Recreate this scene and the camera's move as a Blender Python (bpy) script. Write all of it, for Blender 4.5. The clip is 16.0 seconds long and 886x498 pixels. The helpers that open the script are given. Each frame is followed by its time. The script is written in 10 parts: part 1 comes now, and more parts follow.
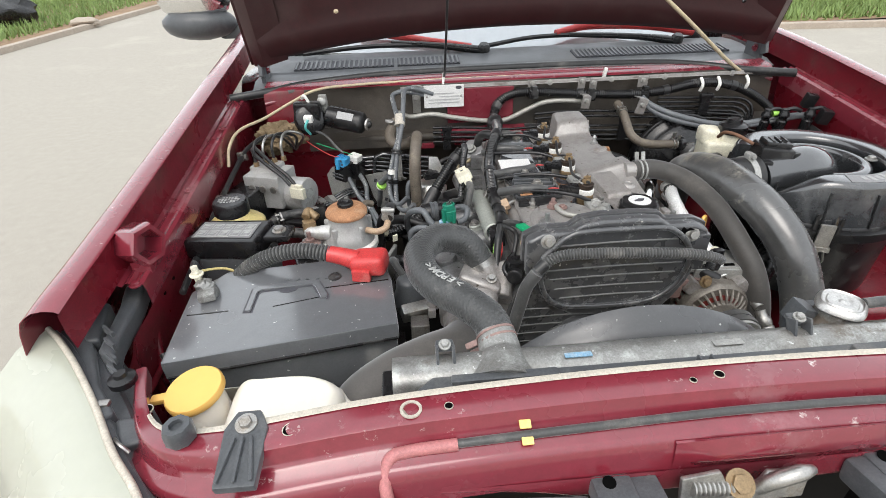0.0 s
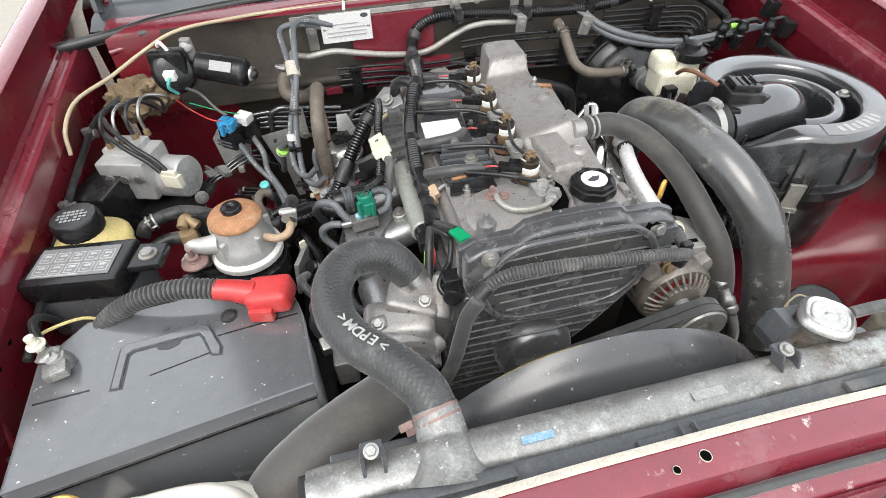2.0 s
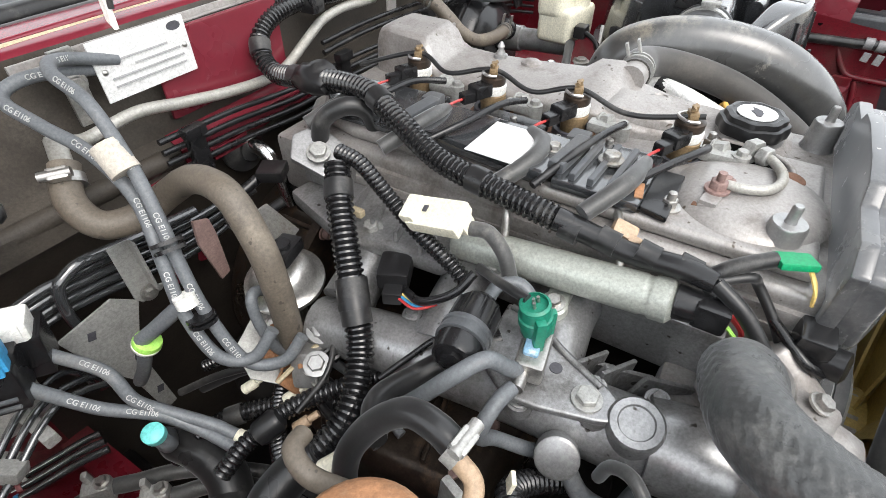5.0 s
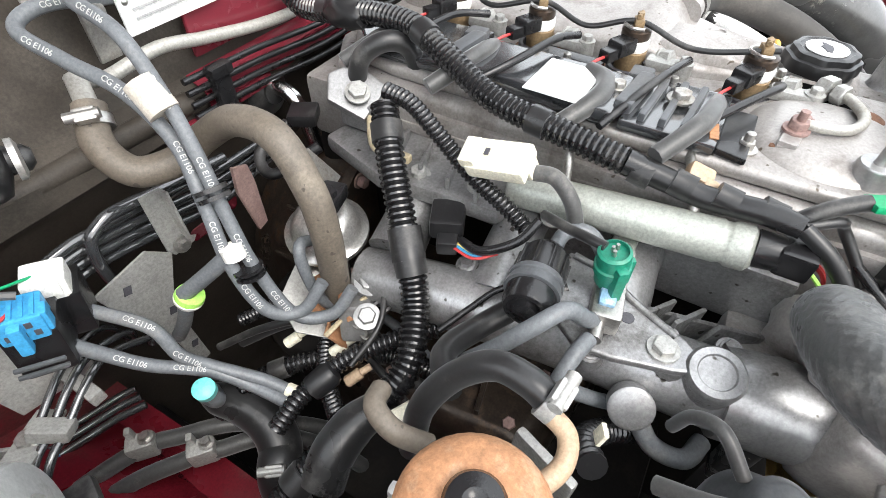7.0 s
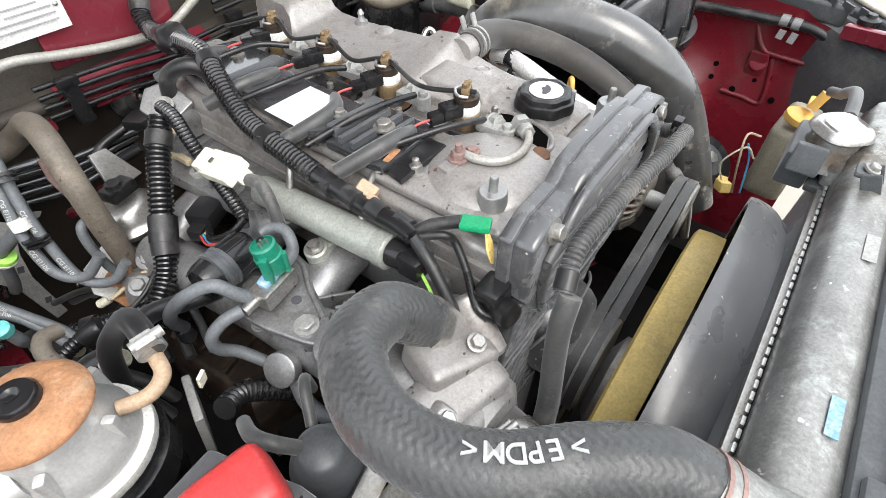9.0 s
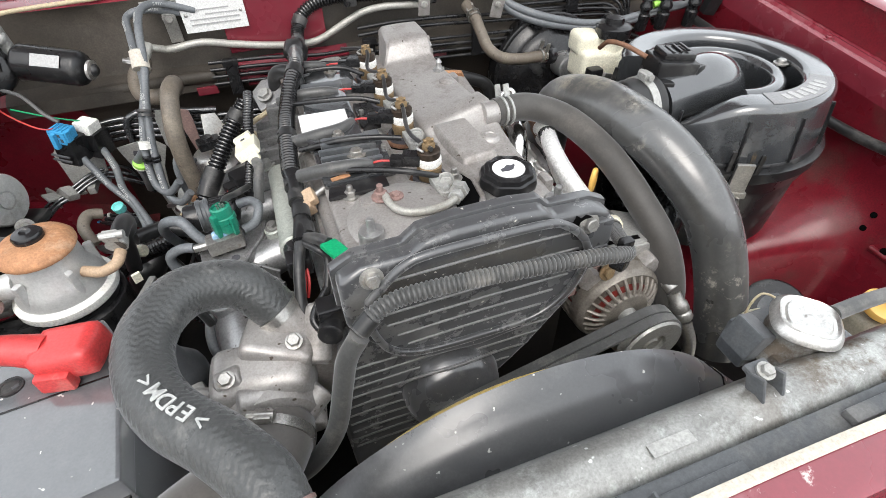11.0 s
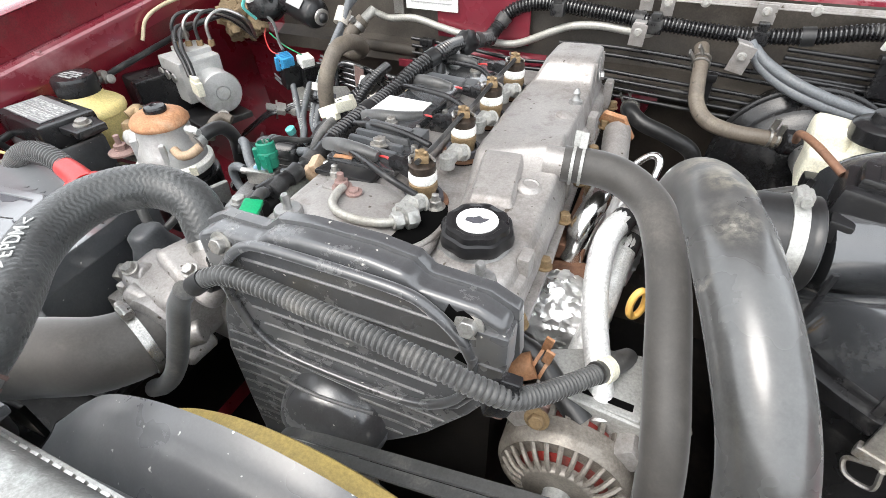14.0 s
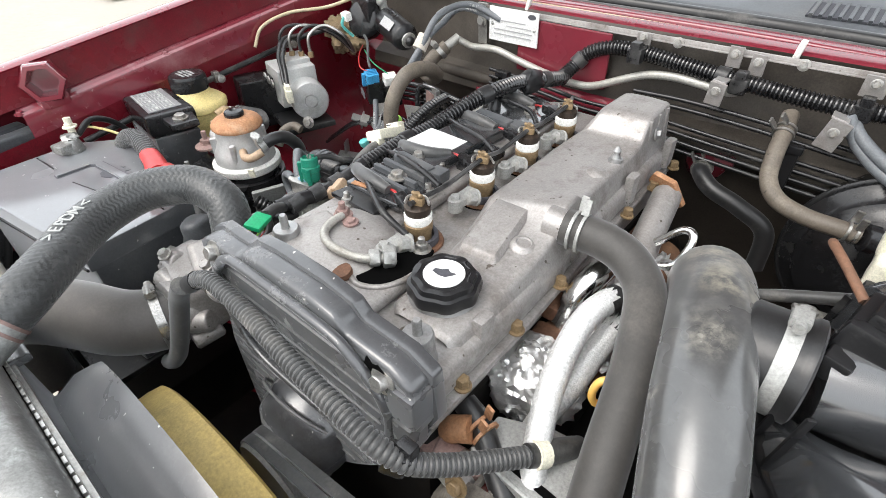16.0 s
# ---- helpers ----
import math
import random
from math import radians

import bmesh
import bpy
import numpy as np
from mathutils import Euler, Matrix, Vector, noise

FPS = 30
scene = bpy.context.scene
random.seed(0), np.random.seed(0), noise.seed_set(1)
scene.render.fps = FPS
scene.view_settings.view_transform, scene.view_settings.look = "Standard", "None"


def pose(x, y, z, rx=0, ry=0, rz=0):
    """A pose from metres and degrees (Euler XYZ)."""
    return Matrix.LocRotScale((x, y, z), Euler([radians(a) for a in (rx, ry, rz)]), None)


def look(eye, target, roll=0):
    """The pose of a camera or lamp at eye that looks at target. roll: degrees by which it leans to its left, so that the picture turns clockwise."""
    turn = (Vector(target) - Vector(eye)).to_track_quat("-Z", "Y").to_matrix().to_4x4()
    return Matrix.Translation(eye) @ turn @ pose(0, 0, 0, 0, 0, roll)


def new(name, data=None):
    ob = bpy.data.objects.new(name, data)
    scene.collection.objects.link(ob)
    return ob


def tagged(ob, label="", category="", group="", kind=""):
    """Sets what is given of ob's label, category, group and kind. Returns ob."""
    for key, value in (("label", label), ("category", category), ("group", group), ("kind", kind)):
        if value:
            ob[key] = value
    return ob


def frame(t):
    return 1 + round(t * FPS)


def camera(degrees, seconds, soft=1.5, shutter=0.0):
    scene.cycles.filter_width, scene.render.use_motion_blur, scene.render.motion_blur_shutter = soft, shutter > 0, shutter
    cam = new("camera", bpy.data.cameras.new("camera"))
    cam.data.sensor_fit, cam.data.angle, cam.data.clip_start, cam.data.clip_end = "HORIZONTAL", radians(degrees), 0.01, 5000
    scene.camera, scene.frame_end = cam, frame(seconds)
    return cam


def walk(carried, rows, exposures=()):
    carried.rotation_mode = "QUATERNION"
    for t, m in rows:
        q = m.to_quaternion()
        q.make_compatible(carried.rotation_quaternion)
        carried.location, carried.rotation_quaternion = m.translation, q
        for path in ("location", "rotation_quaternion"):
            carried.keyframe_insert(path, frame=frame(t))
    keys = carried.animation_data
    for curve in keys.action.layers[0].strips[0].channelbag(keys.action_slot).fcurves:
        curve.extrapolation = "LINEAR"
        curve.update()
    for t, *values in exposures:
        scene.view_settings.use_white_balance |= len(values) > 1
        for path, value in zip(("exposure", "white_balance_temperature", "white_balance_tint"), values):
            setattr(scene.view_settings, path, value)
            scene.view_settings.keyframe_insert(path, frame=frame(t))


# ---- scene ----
cam = camera(83, 16.0, soft=0.7)
PATH = [
    (0, (-0.3092, -0.0277, 1.5110), (-0.2111, 1.4955, 0.5569), -1.89),
    (0.5, (-0.2895, 0.0423, 1.5251), (-0.2273, 1.4390, 0.3914), -2.15),
    (1, (-0.2658, 0.0903, 1.5515), (-0.1846, 1.4014, 0.3208), -2.36),
    (1.5, (-0.2525, 0.1380, 1.5632), (-0.1001, 1.4156, 0.3045), -2.42),
    (2, (-0.2516, 0.2005, 1.5551), (0.0083, 1.4485, 0.2843), -2.39),
    (2.5, (-0.2934, 0.2904, 1.5414), (0.0697, 1.5009, 0.2597), -2.22),
    (3, (-0.3831, 0.3733, 1.5263), (0.1278, 1.5296, 0.2450), -1.92),
    (3.2, (-0.4047, 0.4018, 1.5106), (0.1879, 1.5264, 0.2363), -1.74),
    (5.3, (-0.4933, 0.7982, 1.3270), (0.6638, 1.4634, 0.1193), -0.34),
    (5.5, (-0.5048, 0.8430, 1.3095), (0.6488, 1.4867, 0.0868), -0.03),
    (6, (-0.5145, 0.8779, 1.2819), (0.5847, 1.5048, 0.0018), -0.24),
    (6.5, (-0.5097, 0.8329, 1.3070), (0.5604, 1.4482, -0.0031), 0.11),
    (7, (-0.4967, 0.7842, 1.3355), (0.5630, 1.4035, 0.0188), 0.04),
    (7.5, (-0.4858, 0.7322, 1.3607), (0.5679, 1.3570, 0.0418), -0.24),
    (8, (-0.4626, 0.6575, 1.3776), (0.5935, 1.2893, 0.0641), -0.42),
    (8.5, (-0.4180, 0.5807, 1.3887), (0.6213, 1.2299, 0.0702), -0.40),
    (9, (-0.3861, 0.4952, 1.3970), (0.5968, 1.2469, 0.0898), -0.62),
    (9.5, (-0.3443, 0.4232, 1.4213), (0.5607, 1.2896, 0.1288), -0.73),
    (10, (-0.2829, 0.3626, 1.4342), (0.4989, 1.3817, 0.1731), -1.06),
    (10.2, (-0.2552, 0.3459, 1.4399), (0.4588, 1.4279, 0.1911), -1.15),
    (12.3, (0.0055, 0.2291, 1.4391), (0.0546, 1.5589, 0.2270), -1.77),
    (12.5, (0.0340, 0.2326, 1.4343), (0.0310, 1.5670, 0.2262), -1.80),
    (13, (0.1212, 0.2953, 1.4165), (-0.0474, 1.6299, 0.2205), -1.71),
    (13.5, (0.1616, 0.3426, 1.3819), (-0.2205, 1.6605, 0.2169), -1.39),
    (14, (0.1920, 0.3744, 1.3805), (-0.3858, 1.6366, 0.2347), -1.23),
    (14.5, (0.2238, 0.3917, 1.3938), (-0.5112, 1.5833, 0.2626), -1.17),
    (15, (0.2424, 0.4016, 1.4026), (-0.6136, 1.5212, 0.2828), -1.13),
    (15.5, (0.2608, 0.4294, 1.3993), (-0.6518, 1.5057, 0.2818), -1.20),
    (16, (0.2873, 0.4571, 1.4087), (-0.6351, 1.5254, 0.2915), -1.08),
]
walk(cam, [(t, look(eye, target, roll)) for t, eye, target, roll in PATH], [(0.0, 0.62), (1.5, 0.8), (3.0, 1.05), (5.5, 1.18), (6, 1.36), (6.5, 1.52), (7.5, 1.46), (8, 1.34), (9, 1.2), (9.5, 1.05), (10.2, 1.0), (12.5, 1.0), (13, 1.22), (13.5, 1.33), (14, 1.36), (15, 1.29), (16, 1.14)])

# ---- world and light ----
world = bpy.data.worlds.new("overcast_sky")
scene.world = world
world.use_nodes = True
wn = world.node_tree
sky = wn.nodes.new("ShaderNodeTexSky")
sky.sky_type = "NISHITA"
sky.sun_disc = False
sky.sun_elevation, sky.sun_rotation = radians(52), radians(205)
sky.air_density, sky.dust_density, sky.ozone_density = 1.0, 6.0, 1.0
cloud = wn.nodes.new("ShaderNodeMix")
cloud.data_type = "RGBA"
cloud.inputs[0].default_value = 0.8
cloud.inputs[7].default_value = (7.6, 7.9, 8.1, 1)
wn.links.new(sky.outputs[0], cloud.inputs[6])
wn.links.new(cloud.outputs[2], wn.nodes["Background"].inputs[0])
wn.nodes["Background"].inputs[1].default_value = 0.15
sun = new("sun", bpy.data.lights.new("sun", "SUN"))
sun.data.energy, sun.data.angle, sun.data.color = 0.8, radians(35), (1.0, 0.985, 0.965)
sun.matrix_world = look((-2, -4, 7), (0, 0.4, 0))


# ---- materials ----
def mat(name, base, rough=0.5, metal=0.0, var=0.25, grain=60.0, bump=0.15, dust=None, dust_amount=0.0,
        dust_scale=9.0, coat=0.0, dust_rough=0.8, through_light=0.0, rough_var=0.12, speck=None, spec=0.5, pit=0.22, scuff=None, patches=(), sheen=0.0):
    m = bpy.data.materials.new(name)
    m.use_nodes = True
    nt = m.node_tree
    b = nt.nodes["Principled BSDF"]
    tc = nt.nodes.new("ShaderNodeTexCoord")

    def noise_tex(scale, detail=6.0, rough_=0.6):
        n = nt.nodes.new("ShaderNodeTexNoise")
        n.inputs["Scale"].default_value, n.inputs["Detail"].default_value = scale, detail
        n.inputs["Roughness"].default_value = rough_
        nt.links.new(tc.outputs["Object"], n.inputs["Vector"])
        return n

    def ramp(src, lo, hi):
        r = nt.nodes.new("ShaderNodeMapRange")
        r.inputs["From Min"].default_value, r.inputs["From Max"].default_value = lo, hi
        nt.links.new(src, r.inputs["Value"])
        return r

    def mixc(fac, a, c):
        mx = nt.nodes.new("ShaderNodeMix")
        mx.data_type = "RGBA"
        nt.links.new(fac, mx.inputs[0])
        for k, v in ((6, a), (7, c)):
            if isinstance(v, tuple):
                mx.inputs[k].default_value = (*v, 1)
            else:
                nt.links.new(v, mx.inputs[k])
        return mx.outputs[2]

    fine, broad = noise_tex(grain), noise_tex(grain * 0.13, 4.0)
    lo = tuple(c * (1 - var) for c in base)
    hi = tuple(min(1, c * (1 + var)) for c in base)
    col = mixc(ramp(fine.outputs[0], 0.3, 0.7).outputs[0], lo, hi)
    col = mixc(ramp(broad.outputs[0], 0.35, 0.75).outputs[0], col, tuple(c * (1 - var * 0.6) for c in base))
    rr = ramp(broad.outputs[0], 0.3, 0.7)
    rr.inputs["To Min"].default_value, rr.inputs["To Max"].default_value = max(0.02, rough - rough_var), min(1, rough + rough_var)
    rsrc = rr.outputs[0]
    if dust and dust_amount > 0:
        dn = noise_tex(dust_scale, 9.0, 0.72)
        dr = ramp(dn.outputs[0], 0.62 - 0.3 * dust_amount, 0.82 - 0.3 * dust_amount)
        col = mixc(dr.outputs[0], col, dust)
        mx = nt.nodes.new("ShaderNodeMix")
        nt.links.new(dr.outputs[0], mx.inputs[0])
        nt.links.new(rsrc, mx.inputs[2])
        mx.inputs[3].default_value = dust_rough
        rsrc = mx.outputs[0]
    if pit:
        pn = noise_tex(380.0, 3.0, 0.7)
        shade = nt.nodes.new("ShaderNodeMix")
        shade.data_type, shade.blend_type = "RGBA", "MULTIPLY"
        shade.inputs[0].default_value = 1.0
        nt.links.new(col, shade.inputs[6])
        pr_ = ramp(pn.outputs[0], 0.3, 0.7)
        pr_.inputs["To Min"].default_value, pr_.inputs["To Max"].default_value = 1 - pit, 1 + pit
        nt.links.new(pr_.outputs[0], shade.inputs[7])
        col = shade.outputs[2]
    if scuff:
        sc_ = noise_tex(scuff[1], 10.0, 0.75)
        wide = noise_tex(scuff[1] * 0.12, 2.0)
        both = nt.nodes.new("ShaderNodeMath")
        both.operation = "MULTIPLY"
        nt.links.new(ramp(sc_.outputs[0], scuff[2], scuff[2] + 0.08).outputs[0], both.inputs[0])
        nt.links.new(ramp(wide.outputs[0], 0.48, 0.6).outputs[0], both.inputs[1])
        col = mixc(both.outputs[0], col, scuff[0])
    if speck:
        sn = noise_tex(speck[1], 2.0, 0.4)
        col = mixc(ramp(sn.outputs[0], speck[2], speck[2] + 0.04).outputs[0], col, speck[0])
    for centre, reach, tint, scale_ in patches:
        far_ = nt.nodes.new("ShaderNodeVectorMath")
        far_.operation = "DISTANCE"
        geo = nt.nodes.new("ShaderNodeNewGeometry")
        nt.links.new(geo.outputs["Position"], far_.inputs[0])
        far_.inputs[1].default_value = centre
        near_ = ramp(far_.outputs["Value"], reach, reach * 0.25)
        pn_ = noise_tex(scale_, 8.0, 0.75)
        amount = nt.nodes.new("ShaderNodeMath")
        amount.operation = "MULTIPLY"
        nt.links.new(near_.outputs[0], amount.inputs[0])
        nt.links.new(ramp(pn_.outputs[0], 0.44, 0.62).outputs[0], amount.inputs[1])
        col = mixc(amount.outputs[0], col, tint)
    nt.links.new(col, b.inputs["Base Color"])
    nt.links.new(rsrc, b.inputs["Roughness"])
    b.inputs["Metallic"].default_value = metal
    b.inputs["Specular IOR Level"].default_value = spec
    b.inputs["Coat Weight"].default_value = coat
    b.inputs["Coat Roughness"].default_value = 0.12
    b.inputs["Sheen Weight"].default_value = sheen
    b.inputs["Sheen Roughness"].default_value = 0.45
    b.inputs["Sheen Tint"].default_value = (0.95, 0.97, 1.0, 1)
    if through_light:
        b.inputs["Subsurface Weight"].default_value = through_light
        b.inputs["Subsurface Radius"].default_value = (0.01, 0.01, 0.008)
        b.inputs["Subsurface Scale"].default_value = 0.6
    if bump:
        bp = nt.nodes.new("ShaderNodeBump")
        bp.inputs["Strength"].default_value, bp.inputs["Distance"].default_value = bump, 0.002
        nt.links.new(fine.outputs[0], bp.inputs["Height"])
        nt.links.new(bp.outputs[0], b.inputs["Normal"])
    return m


DUST = (0.24, 0.225, 0.2)
RED = mat("dark_red_paint", (0.17, 0.02, 0.032), 0.2, var=0.1, bump=0.01, dust=(0.26, 0.12, 0.13), dust_amount=0.2, dust_scale=5, coat=0.5, pit=0.06, scuff=((0.5, 0.4, 0.38), 40, 0.62))
RED_WORN = mat("worn_red_paint", (0.2, 0.022, 0.036), 0.24, var=0.14, bump=0.02, dust=(0.3, 0.14, 0.15), dust_amount=0.14, dust_scale=5, coat=1.0, pit=0.06, scuff=((0.62, 0.54, 0.51), 48, 0.615))
RED_IN = mat("inner_red_paint", (0.15, 0.01, 0.018), 0.3, var=0.2, bump=0.04, dust=(0.1, 0.045, 0.04), dust_amount=0.3, dust_scale=8, coat=0.12, spec=0.35)
# body red taken far down: the shade under the bonnet is in this colour
RED_SHADED = mat("shaded_red_underside", (0.03, 0.006, 0.007), 0.5, var=0.25, bump=0.05, dust=(0.045, 0.022, 0.02), dust_amount=0.35)
SEALER = mat("pale_seam_sealer", (0.5, 0.46, 0.39), 0.6, var=0.2, bump=0.3)
BROWN = mat("dirty_brown_panel", (0.052, 0.044, 0.036), 0.5, var=0.3, grain=25, bump=0.08, dust=(0.095, 0.083, 0.069), dust_amount=0.38, dust_scale=6, spec=0.3)
BLACK = mat("black_plastic", (0.013, 0.013, 0.014), 0.28, var=0.3, bump=0.05, dust=(0.085, 0.083, 0.08), dust_amount=0.22, dust_scale=16)
SHROUD = mat("dusty_shroud_plastic", (0.05, 0.051, 0.054), 0.28, var=0.15, bump=0.05, dust=(0.11, 0.111, 0.113), dust_amount=0.34, dust_scale=9, dust_rough=0.5, pit=0.12, speck=((0.42, 0.42, 0.4), 170, 0.73), spec=0.85, sheen=0.3)
BLACK_DUSTY = mat("dusty_black_plastic", (0.085, 0.089, 0.094), 0.2, var=0.15, bump=0.03, dust=(0.13, 0.133, 0.135), dust_amount=0.34, dust_scale=9, dust_rough=0.3, pit=0.1, speck=((0.5, 0.5, 0.48), 170, 0.72), spec=1.0, coat=0.6, sheen=0.3)
BAT = mat("battery_black_plastic", (0.09, 0.095, 0.102), 0.2, var=0.12, bump=0.04, dust=(0.12, 0.123, 0.127), dust_amount=0.3, dust_scale=7, pit=0.1, speck=((0.5, 0.5, 0.48), 150, 0.74), spec=1.0, dust_rough=0.26, coat=0.7, sheen=0.8)
COVER = mat("dusty_cover_plastic", (0.05, 0.051, 0.054), 0.22, var=0.2, bump=0.03, dust=(0.15, 0.147, 0.142), dust_amount=0.3, dust_scale=12, dust_rough=0.5, pit=0.1, speck=((0.5, 0.48, 0.44), 160, 0.735), spec=1.0, sheen=0.3)
RUBBER = mat("black_rubber", (0.015, 0.015, 0.0155), 0.36, var=0.3, bump=0.1, dust=(0.11, 0.106, 0.1), dust_amount=0.28, dust_scale=14, sheen=0.12)
RUBBER_BROWN = mat("aged_brown_rubber", (0.125, 0.105, 0.083), 0.55, var=0.2, bump=0.12, dust=(0.21, 0.18, 0.142), dust_amount=0.38, dust_scale=14, speck=((0.06, 0.05, 0.04), 120, 0.68))
RUBBER_GREY = mat("grey_rubber", (0.055, 0.055, 0.054), 0.42, var=0.2, bump=0.08, dust=(0.18, 0.17, 0.155), dust_amount=0.26, dust_scale=14, sheen=0.3)
HOSE_GREY = mat("grey_vacuum_hose", (0.13, 0.14, 0.15), 0.45, var=0.15, bump=0.05, dust=(0.25, 0.24, 0.22), dust_amount=0.2)
MATT_DUCT = mat("matt_grey_rubber_duct", (0.085, 0.078, 0.072), 0.62, var=0.16, bump=0.06, dust=(0.13, 0.118, 0.105), dust_amount=0.4, dust_scale=9, dust_rough=0.75, pit=0.12, spec=0.4, sheen=0.55)
MATT_HOSE = mat("matt_aged_hose", (0.052, 0.048, 0.044), 0.62, var=0.2, bump=0.08, dust=(0.095, 0.086, 0.077), dust_amount=0.4, dust_scale=12, dust_rough=0.75, pit=0.12, spec=0.45, sheen=0.3)
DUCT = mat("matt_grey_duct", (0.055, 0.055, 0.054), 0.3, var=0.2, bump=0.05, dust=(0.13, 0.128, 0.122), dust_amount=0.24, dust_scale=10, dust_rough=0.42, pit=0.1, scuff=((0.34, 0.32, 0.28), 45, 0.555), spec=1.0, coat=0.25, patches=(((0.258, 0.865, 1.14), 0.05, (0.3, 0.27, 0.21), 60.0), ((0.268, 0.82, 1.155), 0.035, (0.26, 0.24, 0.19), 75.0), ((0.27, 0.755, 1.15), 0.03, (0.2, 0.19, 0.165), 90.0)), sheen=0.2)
BRAID = mat("braided_rubber", (0.05, 0.052, 0.052), 0.33, var=0.25, grain=300, bump=0.3, dust=(0.17, 0.168, 0.16), dust_amount=0.15, dust_scale=16, sheen=0.22)
CAST = mat("dusty_cast_aluminium", (0.35, 0.332, 0.318), 0.44, metal=0.5, var=0.14, grain=45, bump=0.12, dust=(0.175, 0.152, 0.138), dust_amount=0.44, dust_scale=11, pit=0.16, speck=((0.09, 0.073, 0.056), 110, 0.71), sheen=0.15)
CAST_CLEAN = mat("cast_aluminium", (0.37, 0.37, 0.367), 0.36, metal=0.65, var=0.14, grain=60, bump=0.14, dust=(0.15, 0.142, 0.13), dust_amount=0.34, dust_scale=13, pit=0.1)
CAST_GREEN = mat("pale_green_grey_rail", (0.42, 0.44, 0.4), 0.42, metal=0.35, var=0.12, bump=0.1, dust=DUST, dust_amount=0.16)
ALLOY_DIRTY = mat("corroded_tank_alloy", (0.3, 0.3, 0.288), 0.36, metal=0.5, var=0.4, grain=26, bump=0.25, dust=(0.52, 0.54, 0.525), dust_amount=0.38, dust_scale=24, dust_rough=0.5, speck=((0.66, 0.67, 0.66), 150, 0.71), scuff=((0.1, 0.07, 0.045), 10, 0.5))
STEEL = mat("zinc_plated_steel", (0.42, 0.41, 0.39), 0.36, metal=0.85, var=0.2, bump=0.08, dust=(0.24, 0.2, 0.15), dust_amount=0.3, dust_scale=30)
BRIGHT = mat("bright_steel", (0.72, 0.72, 0.71), 0.22, metal=1.0, var=0.1, bump=0.04)
SATIN = mat("satin_alloy", (0.56, 0.55, 0.53), 0.36, metal=0.85, var=0.1, bump=0.05, dust=(0.42, 0.41, 0.39), dust_amount=0.2)
GLOSS = mat("glossy_black_plastic", (0.035, 0.037, 0.04), 0.14, var=0.15, bump=0.02, dust=(0.09, 0.092, 0.094), dust_amount=0.24, coat=0.9, dust_rough=0.25, spec=1.0, pit=0.08)
PALE_BLUE = mat("faded_blue_print", (0.2, 0.36, 0.5), 0.5, var=0.3, bump=0.0, dust=(0.6, 0.62, 0.62), dust_amount=0.45, dust_scale=90)
CHROME = mat("polished_metal", (0.8, 0.8, 0.79), 0.08, metal=1.0, var=0.05, bump=0.0)
RUST = mat("rusty_metal", (0.4, 0.2, 0.1), 0.7, metal=0.1, var=0.3, grain=90, bump=0.35, dust=(0.52, 0.36, 0.24), dust_amount=0.35, dust_scale=18)
RUST_DARK = mat("dark_rusty_casting", (0.17, 0.085, 0.05), 0.75, metal=0.15, var=0.35, grain=70, bump=0.4, dust=(0.28, 0.15, 0.08), dust_amount=0.35)
BRASS = mat("aged_brass", (0.27, 0.19, 0.105), 0.52, metal=0.4, var=0.25, bump=0.1, dust=(0.2, 0.14, 0.09), dust_amount=0.3)
TAPE_CREAM = mat("cream_cloth_tape", (0.5, 0.46, 0.4), 0.75, var=0.14, bump=0.2, dust=(0.36, 0.3, 0.24), dust_amount=0.35, dust_scale=30)
CREAM = mat("cream_plastic", (0.72, 0.69, 0.56), 0.4, var=0.07, bump=0.04, dust=(0.42, 0.36, 0.25), dust_amount=0.14)
YELLOW_TANK = mat("yellowed_plastic", (0.68, 0.56, 0.24), 0.4, var=0.1, bump=0.03, dust=(0.45, 0.36, 0.16), dust_amount=0.22, through_light=0.2)
BOTTLE = mat("milky_white_plastic", (0.78, 0.74, 0.66), 0.42, var=0.04, bump=0.01, dust=(0.55, 0.5, 0.4), dust_amount=0.12, through_light=0.25, pit=0.0)
CAP_YELLOW = mat("yellow_plastic", (0.84, 0.5, 0.13), 0.4, var=0.05, bump=0.02, pit=0.0)
FAN_YELLOW = mat("yellow_fan_plastic", (0.4, 0.288, 0.085), 0.5, var=0.12, bump=0.05, dust=(0.24, 0.19, 0.08), dust_amount=0.4)
RED_PLASTIC = mat("red_plastic", (0.52, 0.045, 0.045), 0.38, var=0.1, bump=0.04, dust=(0.5, 0.26, 0.22), dust_amount=0.2)
GREEN = mat("green_plastic", (0.01, 0.19, 0.12), 0.4, var=0.12, bump=0.04)
GREEN_BRIGHT = mat("bright_green_plastic", (0.0, 0.3, 0.12), 0.4, var=0.1, bump=0.03)
LIME = mat("lime_plastic", (0.4, 0.78, 0.14), 0.4, var=0.1, bump=0.03)
BLUE = mat("blue_plastic", (0.05, 0.3, 0.56), 0.4, var=0.1, bump=0.03)
TEAL = mat("teal_plastic", (0.14, 0.55, 0.52), 0.4, var=0.1, bump=0.03)
WHITE = mat("white_plastic", (0.8, 0.79, 0.75), 0.4, var=0.05, bump=0.03)
PAPER = mat("white_label", (0.68, 0.68, 0.67), 0.5, var=0.04, bump=0.0)
GREY_PAPER = mat("grey_label", (0.21, 0.21, 0.215), 0.4, var=0.12, bump=0.0)
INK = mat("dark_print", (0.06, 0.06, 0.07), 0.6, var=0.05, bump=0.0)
GREY_INK = mat("grey_print", (0.36, 0.36, 0.36), 0.6, var=0.05, bump=0.0)
